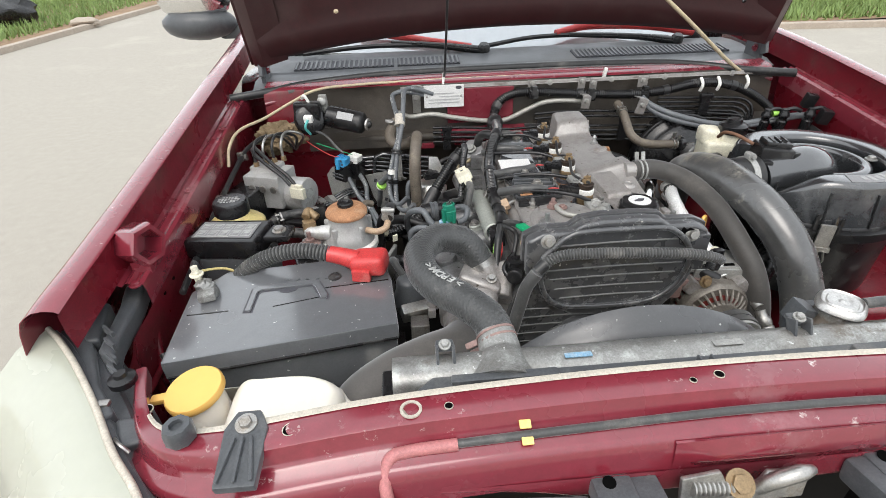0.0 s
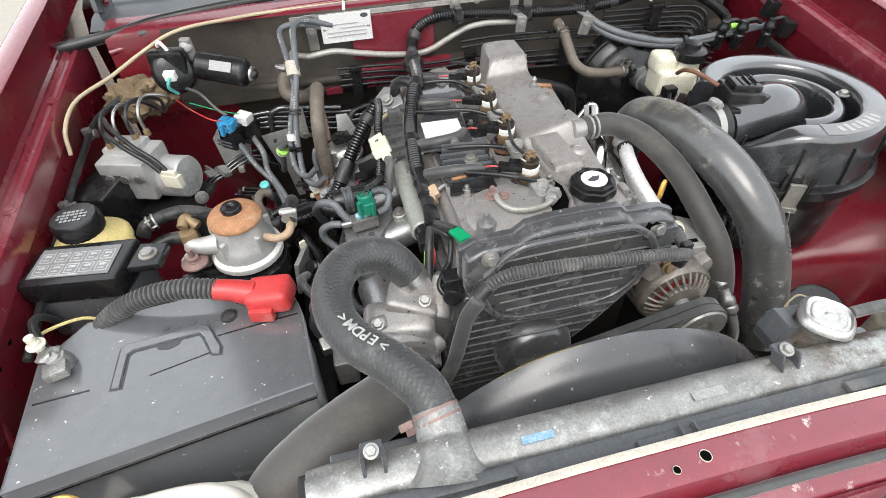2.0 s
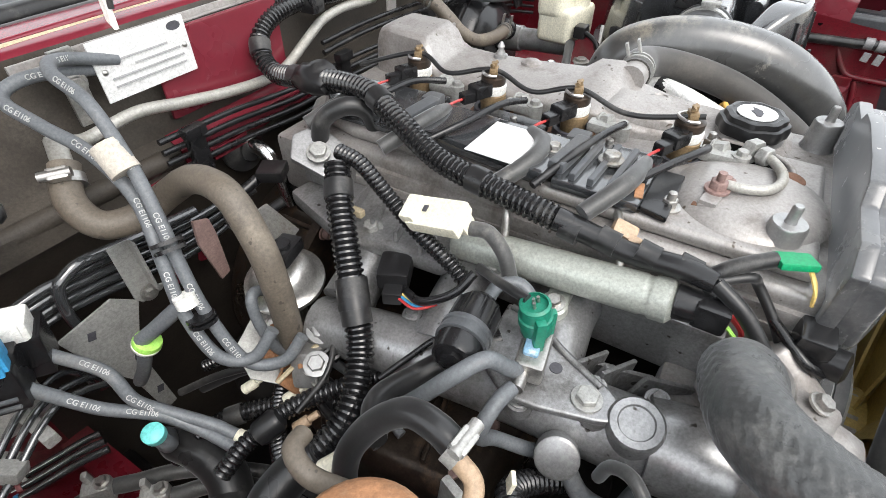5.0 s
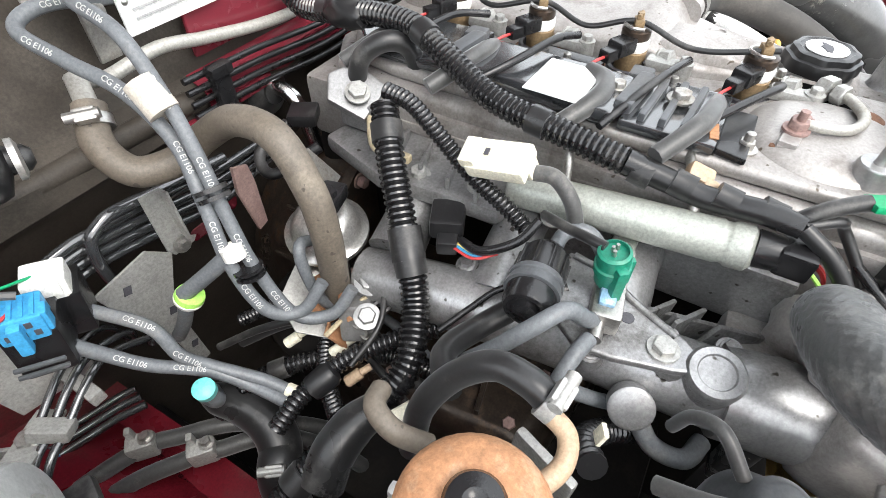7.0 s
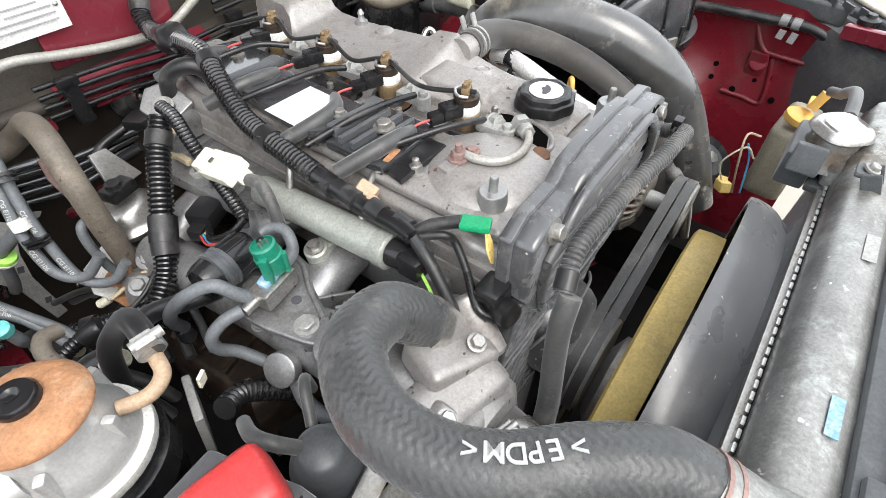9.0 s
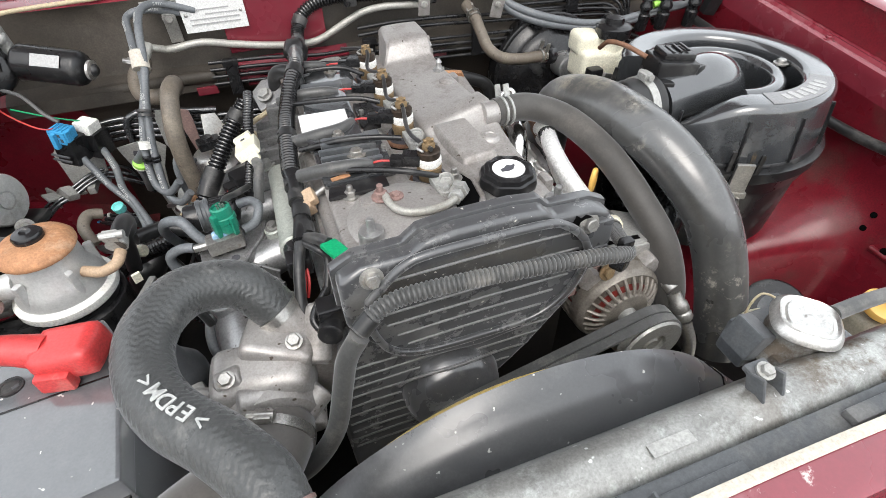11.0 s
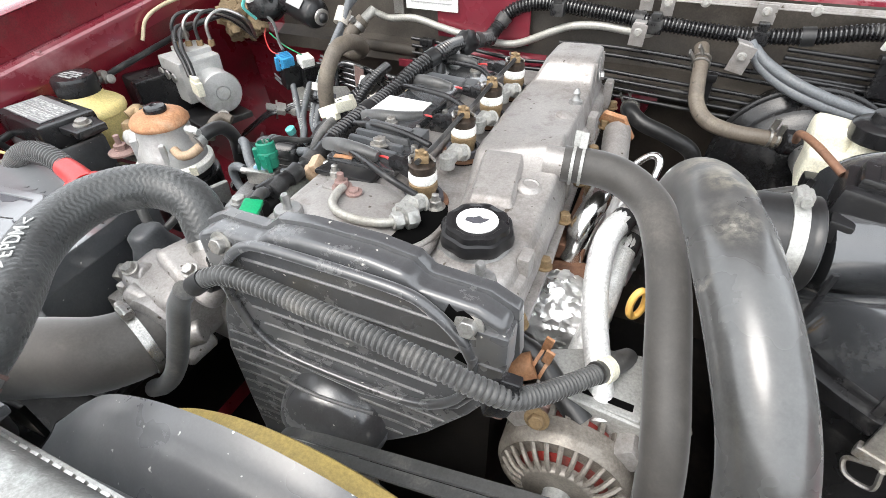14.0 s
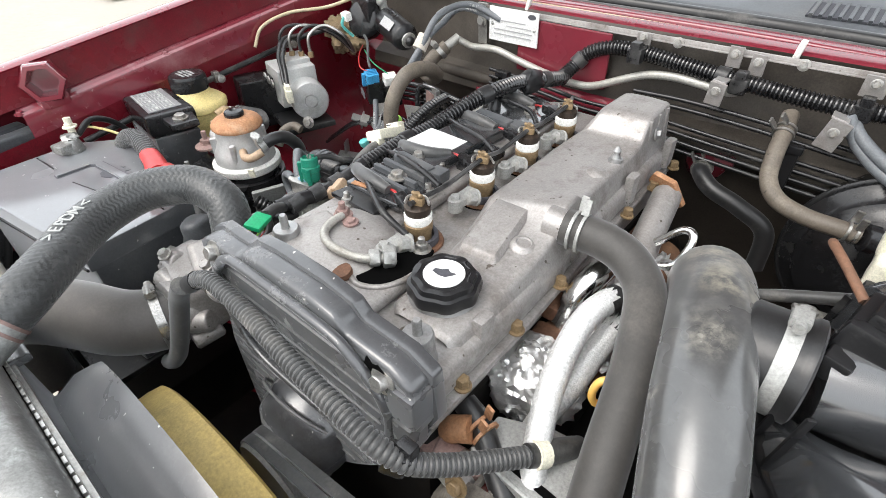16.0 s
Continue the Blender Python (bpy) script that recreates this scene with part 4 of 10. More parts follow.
# grille top and latch
gr = thing("grille", (0, 0.15, 0.9), "dark plastic front grille with square clips along its top", "grille")
part("grille_bar", box((-0.43, 0.26, 1.022), (0.13, 0.05, 0.03), 0.006, (-8, 0, -10)), GREY_PLASTIC, gr)
part("grille_bar", box((-0.27, 0.245, 1.014), (0.24, 0.05, 0.02), 0.005, (-8, 0, -4)), GREY_PLASTIC, gr)
part("grille_bar", box((0.28, 0.25, 1.02), (0.3, 0.06, 0.03), 0.006, (-8, 0, 4)), GREY_PLASTIC, gr)
for k in range(4):
    part("fine_slat", box((-0.24, 0.262 - 0.004 * k, 1.012 - 0.008 * k), (0.2, 0.012, 0.003), 0.001, (10, 0, -3)), BLACK, gr)
for x in (-0.125, 0.17):
    part("clip_box", joined(box((x, 0.262, 1.022), (0.042, 0.04, 0.026), 0.005, (-6, 0, 0)), box((x + 0.034, 0.256, 1.016), (0.032, 0.05, 0.032), 0.005, (-6, 0, 0))), GREY_PLASTIC, gr)
    part("clip_hole", lathe([(0.007, 0), (0.007, 0.001), (0, 0.001)], (x - 0.004, 0.264, 1.0355), (0, -0.1, 1), 14), HOLE, gr)
part("grille_shelf", box((-0.1, 0.2, 1.005), (0.2, 0.06, 0.012), 0.004), GREY_PLASTIC, gr)
for k in range(6):
    part("grille_slat", box((0, 0.2, 0.985 - 0.022 * k), (0.9, 0.03, 0.008), 0.003, (15, 0, 0)), BLACK, gr)
latch = thing("bonnet_latch", (0.0, 0.24, 1.0), "greasy steel bonnet latch with a hooked lever", "latch")
part("plate", prism([(-0.06, 0), (0.07, 0), (0.075, 0.03), (0.03, 0.035), (0.02, 0.02), (-0.01, 0.02), (-0.02, 0.04), (-0.06, 0.035)], 0, 0.006, 0.002, pose(0.0, 0.25, 1.01, 75, 0, 0)), STEEL, latch)
part("hook", tube([(0.02, 0.25, 1.025), (0.035, 0.245, 1.045), (0.055, 0.245, 1.053), (0.072, 0.25, 1.048)], [0.007, 0.008, 0.008, 0.005], 10), STEEL, latch)
part("spring", conduit([(-0.05, 0.25, 1.035), (-0.005, 0.25, 1.03)], 0.008, 0.005, 10, 0.35), STEEL, latch)
part("pivot", bolt((0.0, 0.25, 1.035), (0, -0.6, 0.8), 0.01), BRASS, latch)
single("release_cable", tube([(-0.338, 0.24, 1.0), (-0.354, 0.268, 1.045), (-0.35, 0.288, 1.069), (-0.33, 0.293, 1.074), (-0.28, 0.294, 1.077)], 0.0065, 10), PINK, "faded red sleeve of the release cable", "cable")
single("release_cable", tube([(-0.28, 0.294, 1.078), (-0.15, 0.296, 1.0825), (0.02, 0.298, 1.0865), (0.2, 0.296, 1.0845), (0.4, 0.288, 1.0745)], 0.0045, 10), RUBBER_GREY, "thin dark release cable along the crossmember", "cable")
for y, z in ((0.303, 1.0875), (0.289, 1.08)):
    single("cable_tag", box((-0.21, y, z), (0.012, 0.009, 0.003), 0.001, (25, 0, 0)), YELLOW_TAG, "small yellow tag folded round the cable", "tag")


# ---- radiator group ----
rad = thing("radiator", (0, 0.42, 0.55), "radiator with a corroded silver top tank and black filler neck", "radiator")
tank_prof = [(0.0, -0.05), (-0.004, -0.02), (0.002, -0.006), (0.016, 0.002), (0.034, 0.004), (0.05, 0.0), (0.06, -0.012), (0.062, -0.035), (0.062, -0.05)]
tank_rows = [[(x, 0.368 + a * 0.8, 1.092 + b * k) for a, b in tank_prof] for x, k in ((-0.345, 1.9), (-0.338, 1.1), (-0.32, 1.0), (-0.2, 1.0), (-0.1, 1.0), (0, 1.0), (0.1, 1.0), (0.2, 1.0), (0.3, 1.0), (0.318, 1.1), (0.325, 1.9))]
part("top_tank", ribbon(tank_rows), ALLOY_DIRTY, rad)
part("core", box((-0.01, 0.395, 0.8), (0.66, 0.05, 0.5), 0.004), DARK_FLOOR, rad)
part("header_plate", box((-0.01, 0.415, 1.04), (0.67, 0.022, 0.01), 0.002), STEEL, rad)
for i in range(54):
    x = -0.33 + 0.64 * (i + 0.5) / 54
    part("crimp_tab", box((x, 0.4205, 1.049), (0.0085, 0.003, 0.009), 0.0008), SATIN, rad)
part("inlet_neck", tube([(-0.218, 0.378, 1.066), (-0.216, 0.396, 1.074), (-0.215, 0.415, 1.079), (-0.217, 0.44, 1.09)], [0.046, 0.034, 0.026, 0.0238], 20), ALLOY_DIRTY, rad)
part("blue_sticker", box((-0.13, 0.385, 1.0965), (0.032, 0.008, 0.0012), 0.0003, (-3, 0, 0)), PALE_BLUE, rad, "worn blue sticker")
part("stamped_plate", box((0.05, 0.386, 1.0965), (0.036, 0.01, 0.0006), 0.0002, (-3, 0, 0)), ZINC_DULL, rad)
part("filler_neck", joined(lathe([(0.036, 0), (0.032, 0.012), (0.025, 0.02), (0.024, 0.032)], (0.227, 0.434, 1.062), (0, 0, 1), 24), box((0.227, 0.41, 1.062), (0.07, 0.04, 0.03), 0.008)), ALLOY_DIRTY, rad)
part("radiator_cap", lathe([(0.021, 0.0), (0.0265, 0.001), (0.0295, 0.004), (0.0285, 0.008), (0.0255, 0.0115), (0.024, 0.0125), (0.022, 0.0105), (0.019, 0.0105), (0.0175, 0.0125), (0.012, 0.0125), (0.01, 0.011), (0.005, 0.011), (0.003, 0.0125), (0, 0.0125)], (0.227, 0.434, 1.092), (0, 0, 1), 64, (4, 0.05)), SATIN, rad, "worn silver lobed pressure cap")
for x, y in ((-0.325, 0.385), (0.325, 0.385)):
    part("mount_bracket", joined(box((x, y, 1.055), (0.07, 0.07, 0.012), 0.003), box((x, y - 0.03, 1.03), (0.08, 0.012, 0.06), 0.003)), BLACK, rad)
    part("mount_grommet", lathe([(0.02, 0), (0.022, 0.004), (0.022, 0.012), (0.017, 0.014), (0.013, 0.018), (0.013, 0.026), (0.009, 0.028), (0.006, 0.024), (0, 0.022)], (x, y, 1.06), (0, 0, 1), 24), RUBBER, rad)
for x in (-0.283, 0.145):
    part("support_clip", joined(box((x - 0.0095, 0.394, 1.09), (0.0035, 0.016, 0.044), 0.0016, (-24, 0, 0)), box((x + 0.0095, 0.394, 1.09), (0.0035, 0.016, 0.044), 0.0016, (-24, 0, 0)), box((x, 0.407, 1.106), (0.021, 0.016, 0.006), 0.0025)), GREY_PLASTIC, rad)
    part("clip_bolt", bolt((x, 0.404, 1.1095), (0, -0.3, 1), 0.0052, 0.005, 1.4), ZINC_DULL, rad)
ag = thing("air_guide", (0, 0.355, 1.07), "dark grey plastic air guide beside the top tank", "air guide")
part("strip", prism([(-0.33, 0.342), (0.34, 0.342), (0.34, 0.37), (-0.3, 0.37)], 1.075, 1.095, 0.003), GREY_PLASTIC, ag)
part("step", box((-0.22, 0.36, 1.097), (0.12, 0.012, 0.008), 0.003), GREY_PLASTIC, ag)
part("step", box((0.02, 0.354, 1.097), (0.13, 0.01, 0.007), 0.002), GREY_PLASTIC, ag)
part("step", box((0.23, 0.356, 1.098), (0.1, 0.012, 0.009), 0.003), GREY_PLASTIC, ag)
for x in (-0.002, 0.013):
    part("fin", box((x, 0.352, 1.099), (0.0025, 0.018, 0.014), 0.001), GREY_PLASTIC, ag)

shroud = thing("fan_shroud", (0, 0.5, 0.6), "dusty black plastic fan shroud with an arched top", "fan shroud")
cx, cz, R, W = -0.005, 0.83, 0.235, 1.25
rows = []
for i in range(57):
    a = radians(-15 + 210 * i / 56)
    ca, sa = math.cos(a), math.sin(a)

    def rim(k, y):
        return (cx + W * (R + k) * ca, y, cz + (R + k) * sa)

    def lip(across, high, y):
        return (cx + across * ca, y, cz + high * sa)
    xo = max(-0.335, min(0.315, cx + W * (R + 0.08) * ca))
    zo = max(0.6, min(1.042, cz + (R + 0.05) * sa))
    zf = min(1.045, cz + (R - 0.03) * sa)
    rows.append([(xo, 0.422, zo), (cx + W * (R + 0.01) * ca, 0.43, min(zo, zf)), (cx + W * (R + 0.004) * ca, 0.436, cz + (R - 0.022) * sa), rim(-0.004, 0.447), rim(0, 0.456), lip(0.284, 0.243, 0.464), lip(0.276, 0.249, 0.472), lip(0.266, 0.253, 0.479), lip(0.256, 0.246, 0.479)])
part("shell", ribbon(rows, 0.002), SHROUD, shroud)
part("top_flange", box((-0.27, 0.428, 1.043), (0.12, 0.022, 0.01), 0.003), BLACK_DUSTY, shroud)
part("top_flange", box((0.25, 0.428, 1.043), (0.12, 0.022, 0.01), 0.003), BLACK_DUSTY, shroud)
for k in (16, 41):
    part("mould_seam", tube(rows[k][2:7], 0.0012, 6), BLACK, shroud)
fan = thing("cooling_fan", (-0.005, 0.53, 0.805), "dusty yellow plastic ring fan behind the radiator", "fan")
for k in range(11):
    a = 2 * math.pi * (k + 0.25) / 11
    bl = []
    for j in range(7):
        r = 0.064 + 0.158 * j / 6
        tw = radians(30 - 14 * j / 6)
        w = 0.055 + 0.045 * j / 6
        rr = []
        for s in (-1, -0.5, 0, 0.5, 1):
            ang = a + s * w * math.cos(tw) / r * 0.5 + 0.12 * j / 6
            rr.append((-0.005 + r * math.cos(ang), 0.497 + s * w * math.sin(tw) * 0.5, 0.805 + r * math.sin(ang)))
        bl.append(rr)
    part("blade", ribbon(bl, 0.003), FAN_YELLOW, fan)
part("outer_ring", lathe([(0.2215, -0.017), (0.2245, -0.017), (0.2255, 0.0), (0.224, 0.013), (0.2195, 0.0155), (0.2185, 0.013), (0.2225, 0.0)], (-0.005, 0.497, 0.805), (0, 1, 0), 72), FAN_YELLOW, fan, "dusty yellow outer ring")
part("hub", lathe([(0.0, -0.04), (0.03, -0.038), (0.062, -0.02), (0.066, 0.0), (0.066, 0.02), (0.045, 0.03), (0.02, 0.035), (0.02, 0.08)], (-0.005, 0.505, 0.805), (0, 1, 0), 28), CAST, fan)
part("blade_ring", lathe([(0.066, -0.022), (0.066, 0.022), (0.063, 0.022), (0.063, -0.022)], (-0.005, 0.496, 0.805), (0, 1, 0), 32), FAN_YELLOW, fan)

# ---- engine ----
eng = thing("engine", (0, 0.88, 0.5), "four cylinder diesel engine with dusty aluminium valve cover", "engine")
# block coloured near black for the shade low in the bay
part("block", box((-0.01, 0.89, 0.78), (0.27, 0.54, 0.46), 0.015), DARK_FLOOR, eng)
part("head", box((-0.012, 0.89, 1.04), (0.262, 0.545, 0.07), 0.008), CAST, eng)
vc_poly = [(-0.137, 0.622), (-0.1, 0.612), (0.11, 0.612), (0.128, 0.625), (0.128, 0.76), (0.122, 0.9), (0.118, 1.14), (0.1, 1.165), (-0.07, 1.165), (-0.125, 1.13), (-0.137, 1.08)]
part("valve_cover", prism(vc_poly, 1.055, 1.09, 0.011, segs=3), CAST, eng, "dusty grey cast valve cover")
flat_poly = [(-0.125, 0.635), (0.04, 0.635), (0.04, 0.72), (0.0, 0.732), (-0.028, 0.755), (-0.03, 1.15), (-0.06, 1.15), (-0.115, 1.11), (-0.125, 1.06)]
part("injector_deck", prism(flat_poly, 1.09, 1.103, 0.006, segs=3), CAST, eng)


ridge = []
for y, x0, x1, zl, zr in ((0.664, 0.052, 0.112, 1.094, 1.094), (0.672, 0.046, 0.116, 1.099, 1.1), (0.74, 0.042, 0.118, 1.1, 1.102), (0.775, 0.036, 0.118, 1.1, 1.104), (0.8, 0.03, 0.118, 1.1, 1.108), (0.83, 0.024, 0.118, 1.104, 1.115), (0.842, 0.022, 0.116, 1.109, 1.131), (0.85, 0.021, 0.115, 1.112, 1.135), (0.874, 0.02, 0.112, 1.113, 1.134), (0.89, 0.02, 0.111, 1.112, 1.122), (0.95, 0.018, 0.109, 1.111, 1.118), (1.0, 0.017, 0.108, 1.111, 1.116), (1.045, 0.019, 0.107, 1.112, 1.118), (1.056, 0.026, 0.106, 1.119, 1.124), (1.064, 0.034, 0.105, 1.134, 1.138), (1.078, 0.038, 0.105, 1.145, 1.147), (1.13, 0.041, 0.104, 1.147, 1.148), (1.143, 0.043, 0.102, 1.143, 1.143), (1.149, 0.045, 0.1, 1.13, 1.13), (1.152, 0.045, 0.1, 1.09, 1.09)):
    b = 0.0055
    ridge.append([(x0 - 0.008, y, 1.075), (x0 - 0.003, y, zl - b), (x0 + b * 0.3, y, zl - b * 0.3), (x0 + b, y, zl), (x0 * 0.5 + x1 * 0.5, y, zl * 0.5 + zr * 0.5 + 0.001), (x1 - b, y, zr), (x1 - b * 0.3, y, zr - b * 0.3), (x1, y, zr - b), (x1 + 0.006, y, 1.085), (x1 + 0.009, y, 1.062)])
part("breather_ridge", ribbon(ridge), CAST, eng, "sloping dusty cast ridge with a tall rear end")
pad = [[(x, y, z) for x, z in ((x0 - 0.004, 1.096), (x0, zt - 0.004), (x0 + 0.003, zt), (x1 - 0.003, zt + 0.0035), (x1, zt - 0.001), (x1 + 0.004, 1.096))] for y, x0, x1, zt in ((0.76, 0.044, 0.088, 1.098), (0.763, 0.044, 0.088, 1.104), (0.768, 0.0435, 0.0875, 1.1075), (0.83, 0.033, 0.078, 1.1155), (0.84, 0.032, 0.077, 1.1155), (0.852, 0.031, 0.076, 1.11))]
part("ridge_pad", ribbon(pad), CAST, eng, "raised flat pad on the ridge")
part("deck_lug", lathe([(0.0145, 0), (0.0135, 0.003), (0.0095, 0.005), (0.008, 0.0055), (0.007, 0.004), (0, 0.004)], (0.095, 0.8, 1.105), (0.1, 0, 1), 20), CAST, eng)
part("tower_bolt", bolt((0.108, 1.09, 1.12), (1, 0.1, 0.2), 0.006, 0.006), CAST_CLEAN, eng)
for y in (1.072, 1.098, 1.124):
    part("tower_rib", box((0.1055, y, 1.112), (0.006, 0.005, 0.062), 0.002, (0, -3, 0)), CAST, eng)
part("tower_bump", lathe([(0.014, 0), (0.013, 0.006), (0.008, 0.009), (0, 0.0095)], (0.094, 0.955, 1.112), (0.1, 0, 1), 20), CAST, eng)
for y in (0.70, 0.86, 1.0, 1.12):
    part("cover_rib", box((0.121, y, 1.085), (0.012, 0.02, 0.04), 0.004), CAST, eng)
part("filler_boss", lathe([(0.037, 0), (0.034, 0.01), (0.031, 0.014), (0.031, 0.018)], (0.074, 0.705, 1.088), (0, 0, 1), 36), CAST_CLEAN, eng)
oc = part("oil_cap", lathe([(0.029, 0), (0.0325, 0.0015), (0.033, 0.007), (0.0315, 0.0125), (0.0285, 0.0135), (0.0275, 0.0185), (0.023, 0.0195), (0.0215, 0.0185), (0, 0.0185)], (0.074, 0.705, 1.104), (0, 0, 1), 72, (8, 0.035)), BLACK, eng, "black ribbed oil filler cap")
part("cap_disc", lathe([(0.0185, 0), (0.0185, 0.0008), (0, 0.0008)], (0.074, 0.705, 1.1227), (0, 0, 1), 30), PAPER, oc, "white symbol disc on the cap")
part("cap_symbol", joined(prism([(-0.013, -0.002), (-0.004, -0.006), (0.004, -0.006), (0.01, -0.001), (0.013, 0.003), (0.006, 0.003), (0.002, 0.007), (-0.004, 0.004), (-0.012, 0.003)], 0, 0.0007, 0, pose(0.074, 0.705, 1.1236, 0, 0, 15) @ Matrix.Scale(0.8, 4))), INK, oc)
part("stud", joined(lathe([(0.009, 0), (0.0085, 0.004), (0.006, 0.005)], (0.096, 0.998, 1.115), (0, 0, 1), 16), lathe([(0.006, 0), (0.0035, 0.006), (0.0048, 0.009), (0.002, 0.014), (0, 0.015)], (0.096, 0.998, 1.12), (0, 0, 1), 12)), CAST_CLEAN, eng)
for x, y in ((-0.096, 0.662), (0.1, 0.642), (-0.1, 1.08)):
    part("cover_boss", lathe([(0.0155, 0), (0.014, 0.004), (0.0132, 0.027), (0.012, 0.029), (0.0045, 0.029), (0.004, 0.031), (0.004, 0.042), (0.003, 0.044), (0, 0.044)], (x, y, 1.09), (0, 0, 1), 18), CAST_CLEAN, eng)
part("side_stub", tube([(0.1, 0.838, 1.118), (0.122, 0.838, 1.118)], 0.0165, 16), CAST, eng)


def injector(y):
    g = thing("injector", (-0.003, y, 1.085), "brass and white fuel injector standing in the valve cover", "injector", "injectors")
    part("well", lathe([(0.021, 0.0), (0.02, 0.012), (0.016, 0.012), (0.015, 0.006), (0, 0.006)], (-0.003, y, 1.089), (0, 0, 1), 22), INK, g)
    part("body", lathe([(0.0125, 0), (0.013, 0.016), (0.0145, 0.018), (0.0145, 0.026), (0.012, 0.028)], (-0.003, y, 1.09), (0, 0, 1), 18), BRASS, g, "oily brass body")
    part("insulator", lathe([(0.0135, 0), (0.0145, 0.002), (0.0145, 0.009), (0.012, 0.011)], (-0.003, y, 1.117), (0, 0, 1), 20), WHITE, g, "white plastic collar")
    part("head", joined(lathe([(0.011, 0), (0.0105, 0.006), (0.0075, 0.008)], (-0.003, y, 1.128), (0, 0, 1), 6), box((-0.003, y, 1.139), (0.014, 0.009, 0.012), 0.002, (0, 0, 20))), BRASS, g)
    part("connector", joined(box((-0.022, y + 0.006, 1.125), (0.022, 0.018, 0.014), 0.003, (0, 0, -25)), box((-0.037, y + 0.012, 1.122), (0.018, 0.012, 0.011), 0.002, (0, 0, -25))), BLACK, g)
    # black disc painting the shade of the pocket on the deck
    part("pocket", lathe([(0.026, 0), (0.025, 0.0012), (0, 0.0012)], (-0.004, y - 0.002, 1.0898), (0, 0, 1), 22), HOLE, g, "black disc for the shade in an oily pocket")
    part("banjo", bolt((0.008, y - 0.026, 1.108), (-0.3, -0.9, 0.3), 0.0085, 0.012, 1.15), ZINC_DULL, g)
    part("top_nut", lathe([(0.013, 0), (0.0135, 0.002), (0.0135, 0.008), (0.01, 0.01), (0, 0.01)], (-0.003, y, 1.1275), (0, 0, 1), 20), NUT_DARK, g)
    part("wire_clip", tube([(-0.012, y - 0.008, 1.139), (-0.016, y + 0.002, 1.14), (-0.004, y + 0.012, 1.139), (0.009, y + 0.004, 1.139)], 0.0016, 6), SATIN, g)
    part("stained_seat", lathe([(0.026, 0), (0.025, 0.0025), (0.02, 0.003)], (-0.003, y, 1.091), (0, 0, 1), 18), RUST_DARK, g, "oily brown seat")
    part("hold_down", joined(box((-0.002, y - 0.034, 1.108), (0.016, 0.036, 0.01), 0.003), lathe([(0.0085, 0), (0.008, 0.012), (0, 0.012)], (-0.002, y - 0.05, 1.1), (0, 0, 1), 16)), ZINC_DULL, g)
    part("hold_down_bolt", bolt((-0.002, y - 0.05, 1.112), (0, 0, 1), 0.0055, 0.006), ZINC_DULL, g)
    part("return_nipple", joined(rod((-0.003, y, 1.142), (-0.003, y, 1.15), 0.0032, 10), rod((-0.009, y, 1.148), (0.003, y, 1.148), 0.002, 8)), BRASS, g)
    part("red_wire", tube([(-0.044, y + 0.014, 1.122), (-0.056, y + 0.02, 1.121), (-0.066, y + 0.024, 1.118)], 0.0014, 6), RED_PLASTIC, g, "short red and white wires")
    return g


for y in (0.756, 0.864, 0.958, 1.054):
    injector(y)
single("leak_off_pipe", tube([(-0.003, 0.745, 1.142), (-0.01, 0.81, 1.131), (-0.003, 0.864, 1.142), (-0.01, 0.91, 1.131), (-0.003, 0.958, 1.142), (-0.012, 1.01, 1.131), (-0.003, 1.054, 1.142), (-0.03, 1.12, 1.125)], 0.0027, 8), RUBBER, "thin black return pipe joining the injectors", "pipe")
# no hollow here: a black plate paints the shade of the recess
part("banjo_recess", prism([(-0.012, 0.672), (0.006, 0.664), (0.024, 0.672), (0.034, 0.692), (0.037, 0.725), (0.03, 0.742), (0.014, 0.738), (0.004, 0.712), (-0.008, 0.694)], 1.1, 1.1046, 0.0015), HOLE, eng, "black plate for the shade in an oily cover recess")
part("recess_lip", tube([(-0.014, 0.67, 1.103), (0.006, 0.661, 1.103), (0.026, 0.67, 1.103), (0.037, 0.692, 1.103), (0.04, 0.726, 1.103)], 0.0032, 8), CAST, eng)
part("return_plug", lathe([(0.009, 0), (0.01, 0.002), (0.009, 0.007), (0.004, 0.008), (0, 0.006)], (-0.012, 0.662, 1.103), (0, -0.2, 1), 18), RUST_DARK, eng)
# injector clamp and pipe at the front
fpp = thing("fuel_pipe", (-0.03, 0.69, 1.12), "bent steel fuel pipe to the front injector", "pipe")
part("pipe", tube([(-0.068, 0.712, 1.119), (-0.067, 0.698, 1.119), (-0.061, 0.683, 1.119), (-0.048, 0.674, 1.119), (-0.03, 0.672, 1.118), (-0.01, 0.677, 1.116), (0.004, 0.686, 1.115), (0.012, 0.696, 1.114)], 0.0042, 12), PIPE_DULL, fpp)
part("union_nut", joined(lathe([(0.0075, 0), (0.0085, 0.001), (0.0085, 0.009), (0.006, 0.011)], (0.001, 0.684, 1.1155), (0.6, 0.8, -0.1), 6), lathe([(0.0105, 0), (0.011, 0.002), (0.011, 0.01), (0.009, 0.012)], (0.0085, 0.694, 1.1145), (0.6, 0.8, -0.1), 6)), ZINC_DULL, fpp)
cl = thing("fuel_union", (-0.072, 0.716, 1.10), "rusty steel fuel union on the valve cover", "union")
part("clamp", joined(box((-0.072, 0.716, 1.11), (0.044, 0.014, 0.009), 0.002, (0, 0, -8)), box((-0.09, 0.718, 1.105), (0.008, 0.016, 0.012), 0.002), box((-0.054, 0.714, 1.105), (0.008, 0.016, 0.012), 0.002)), CAST, cl)
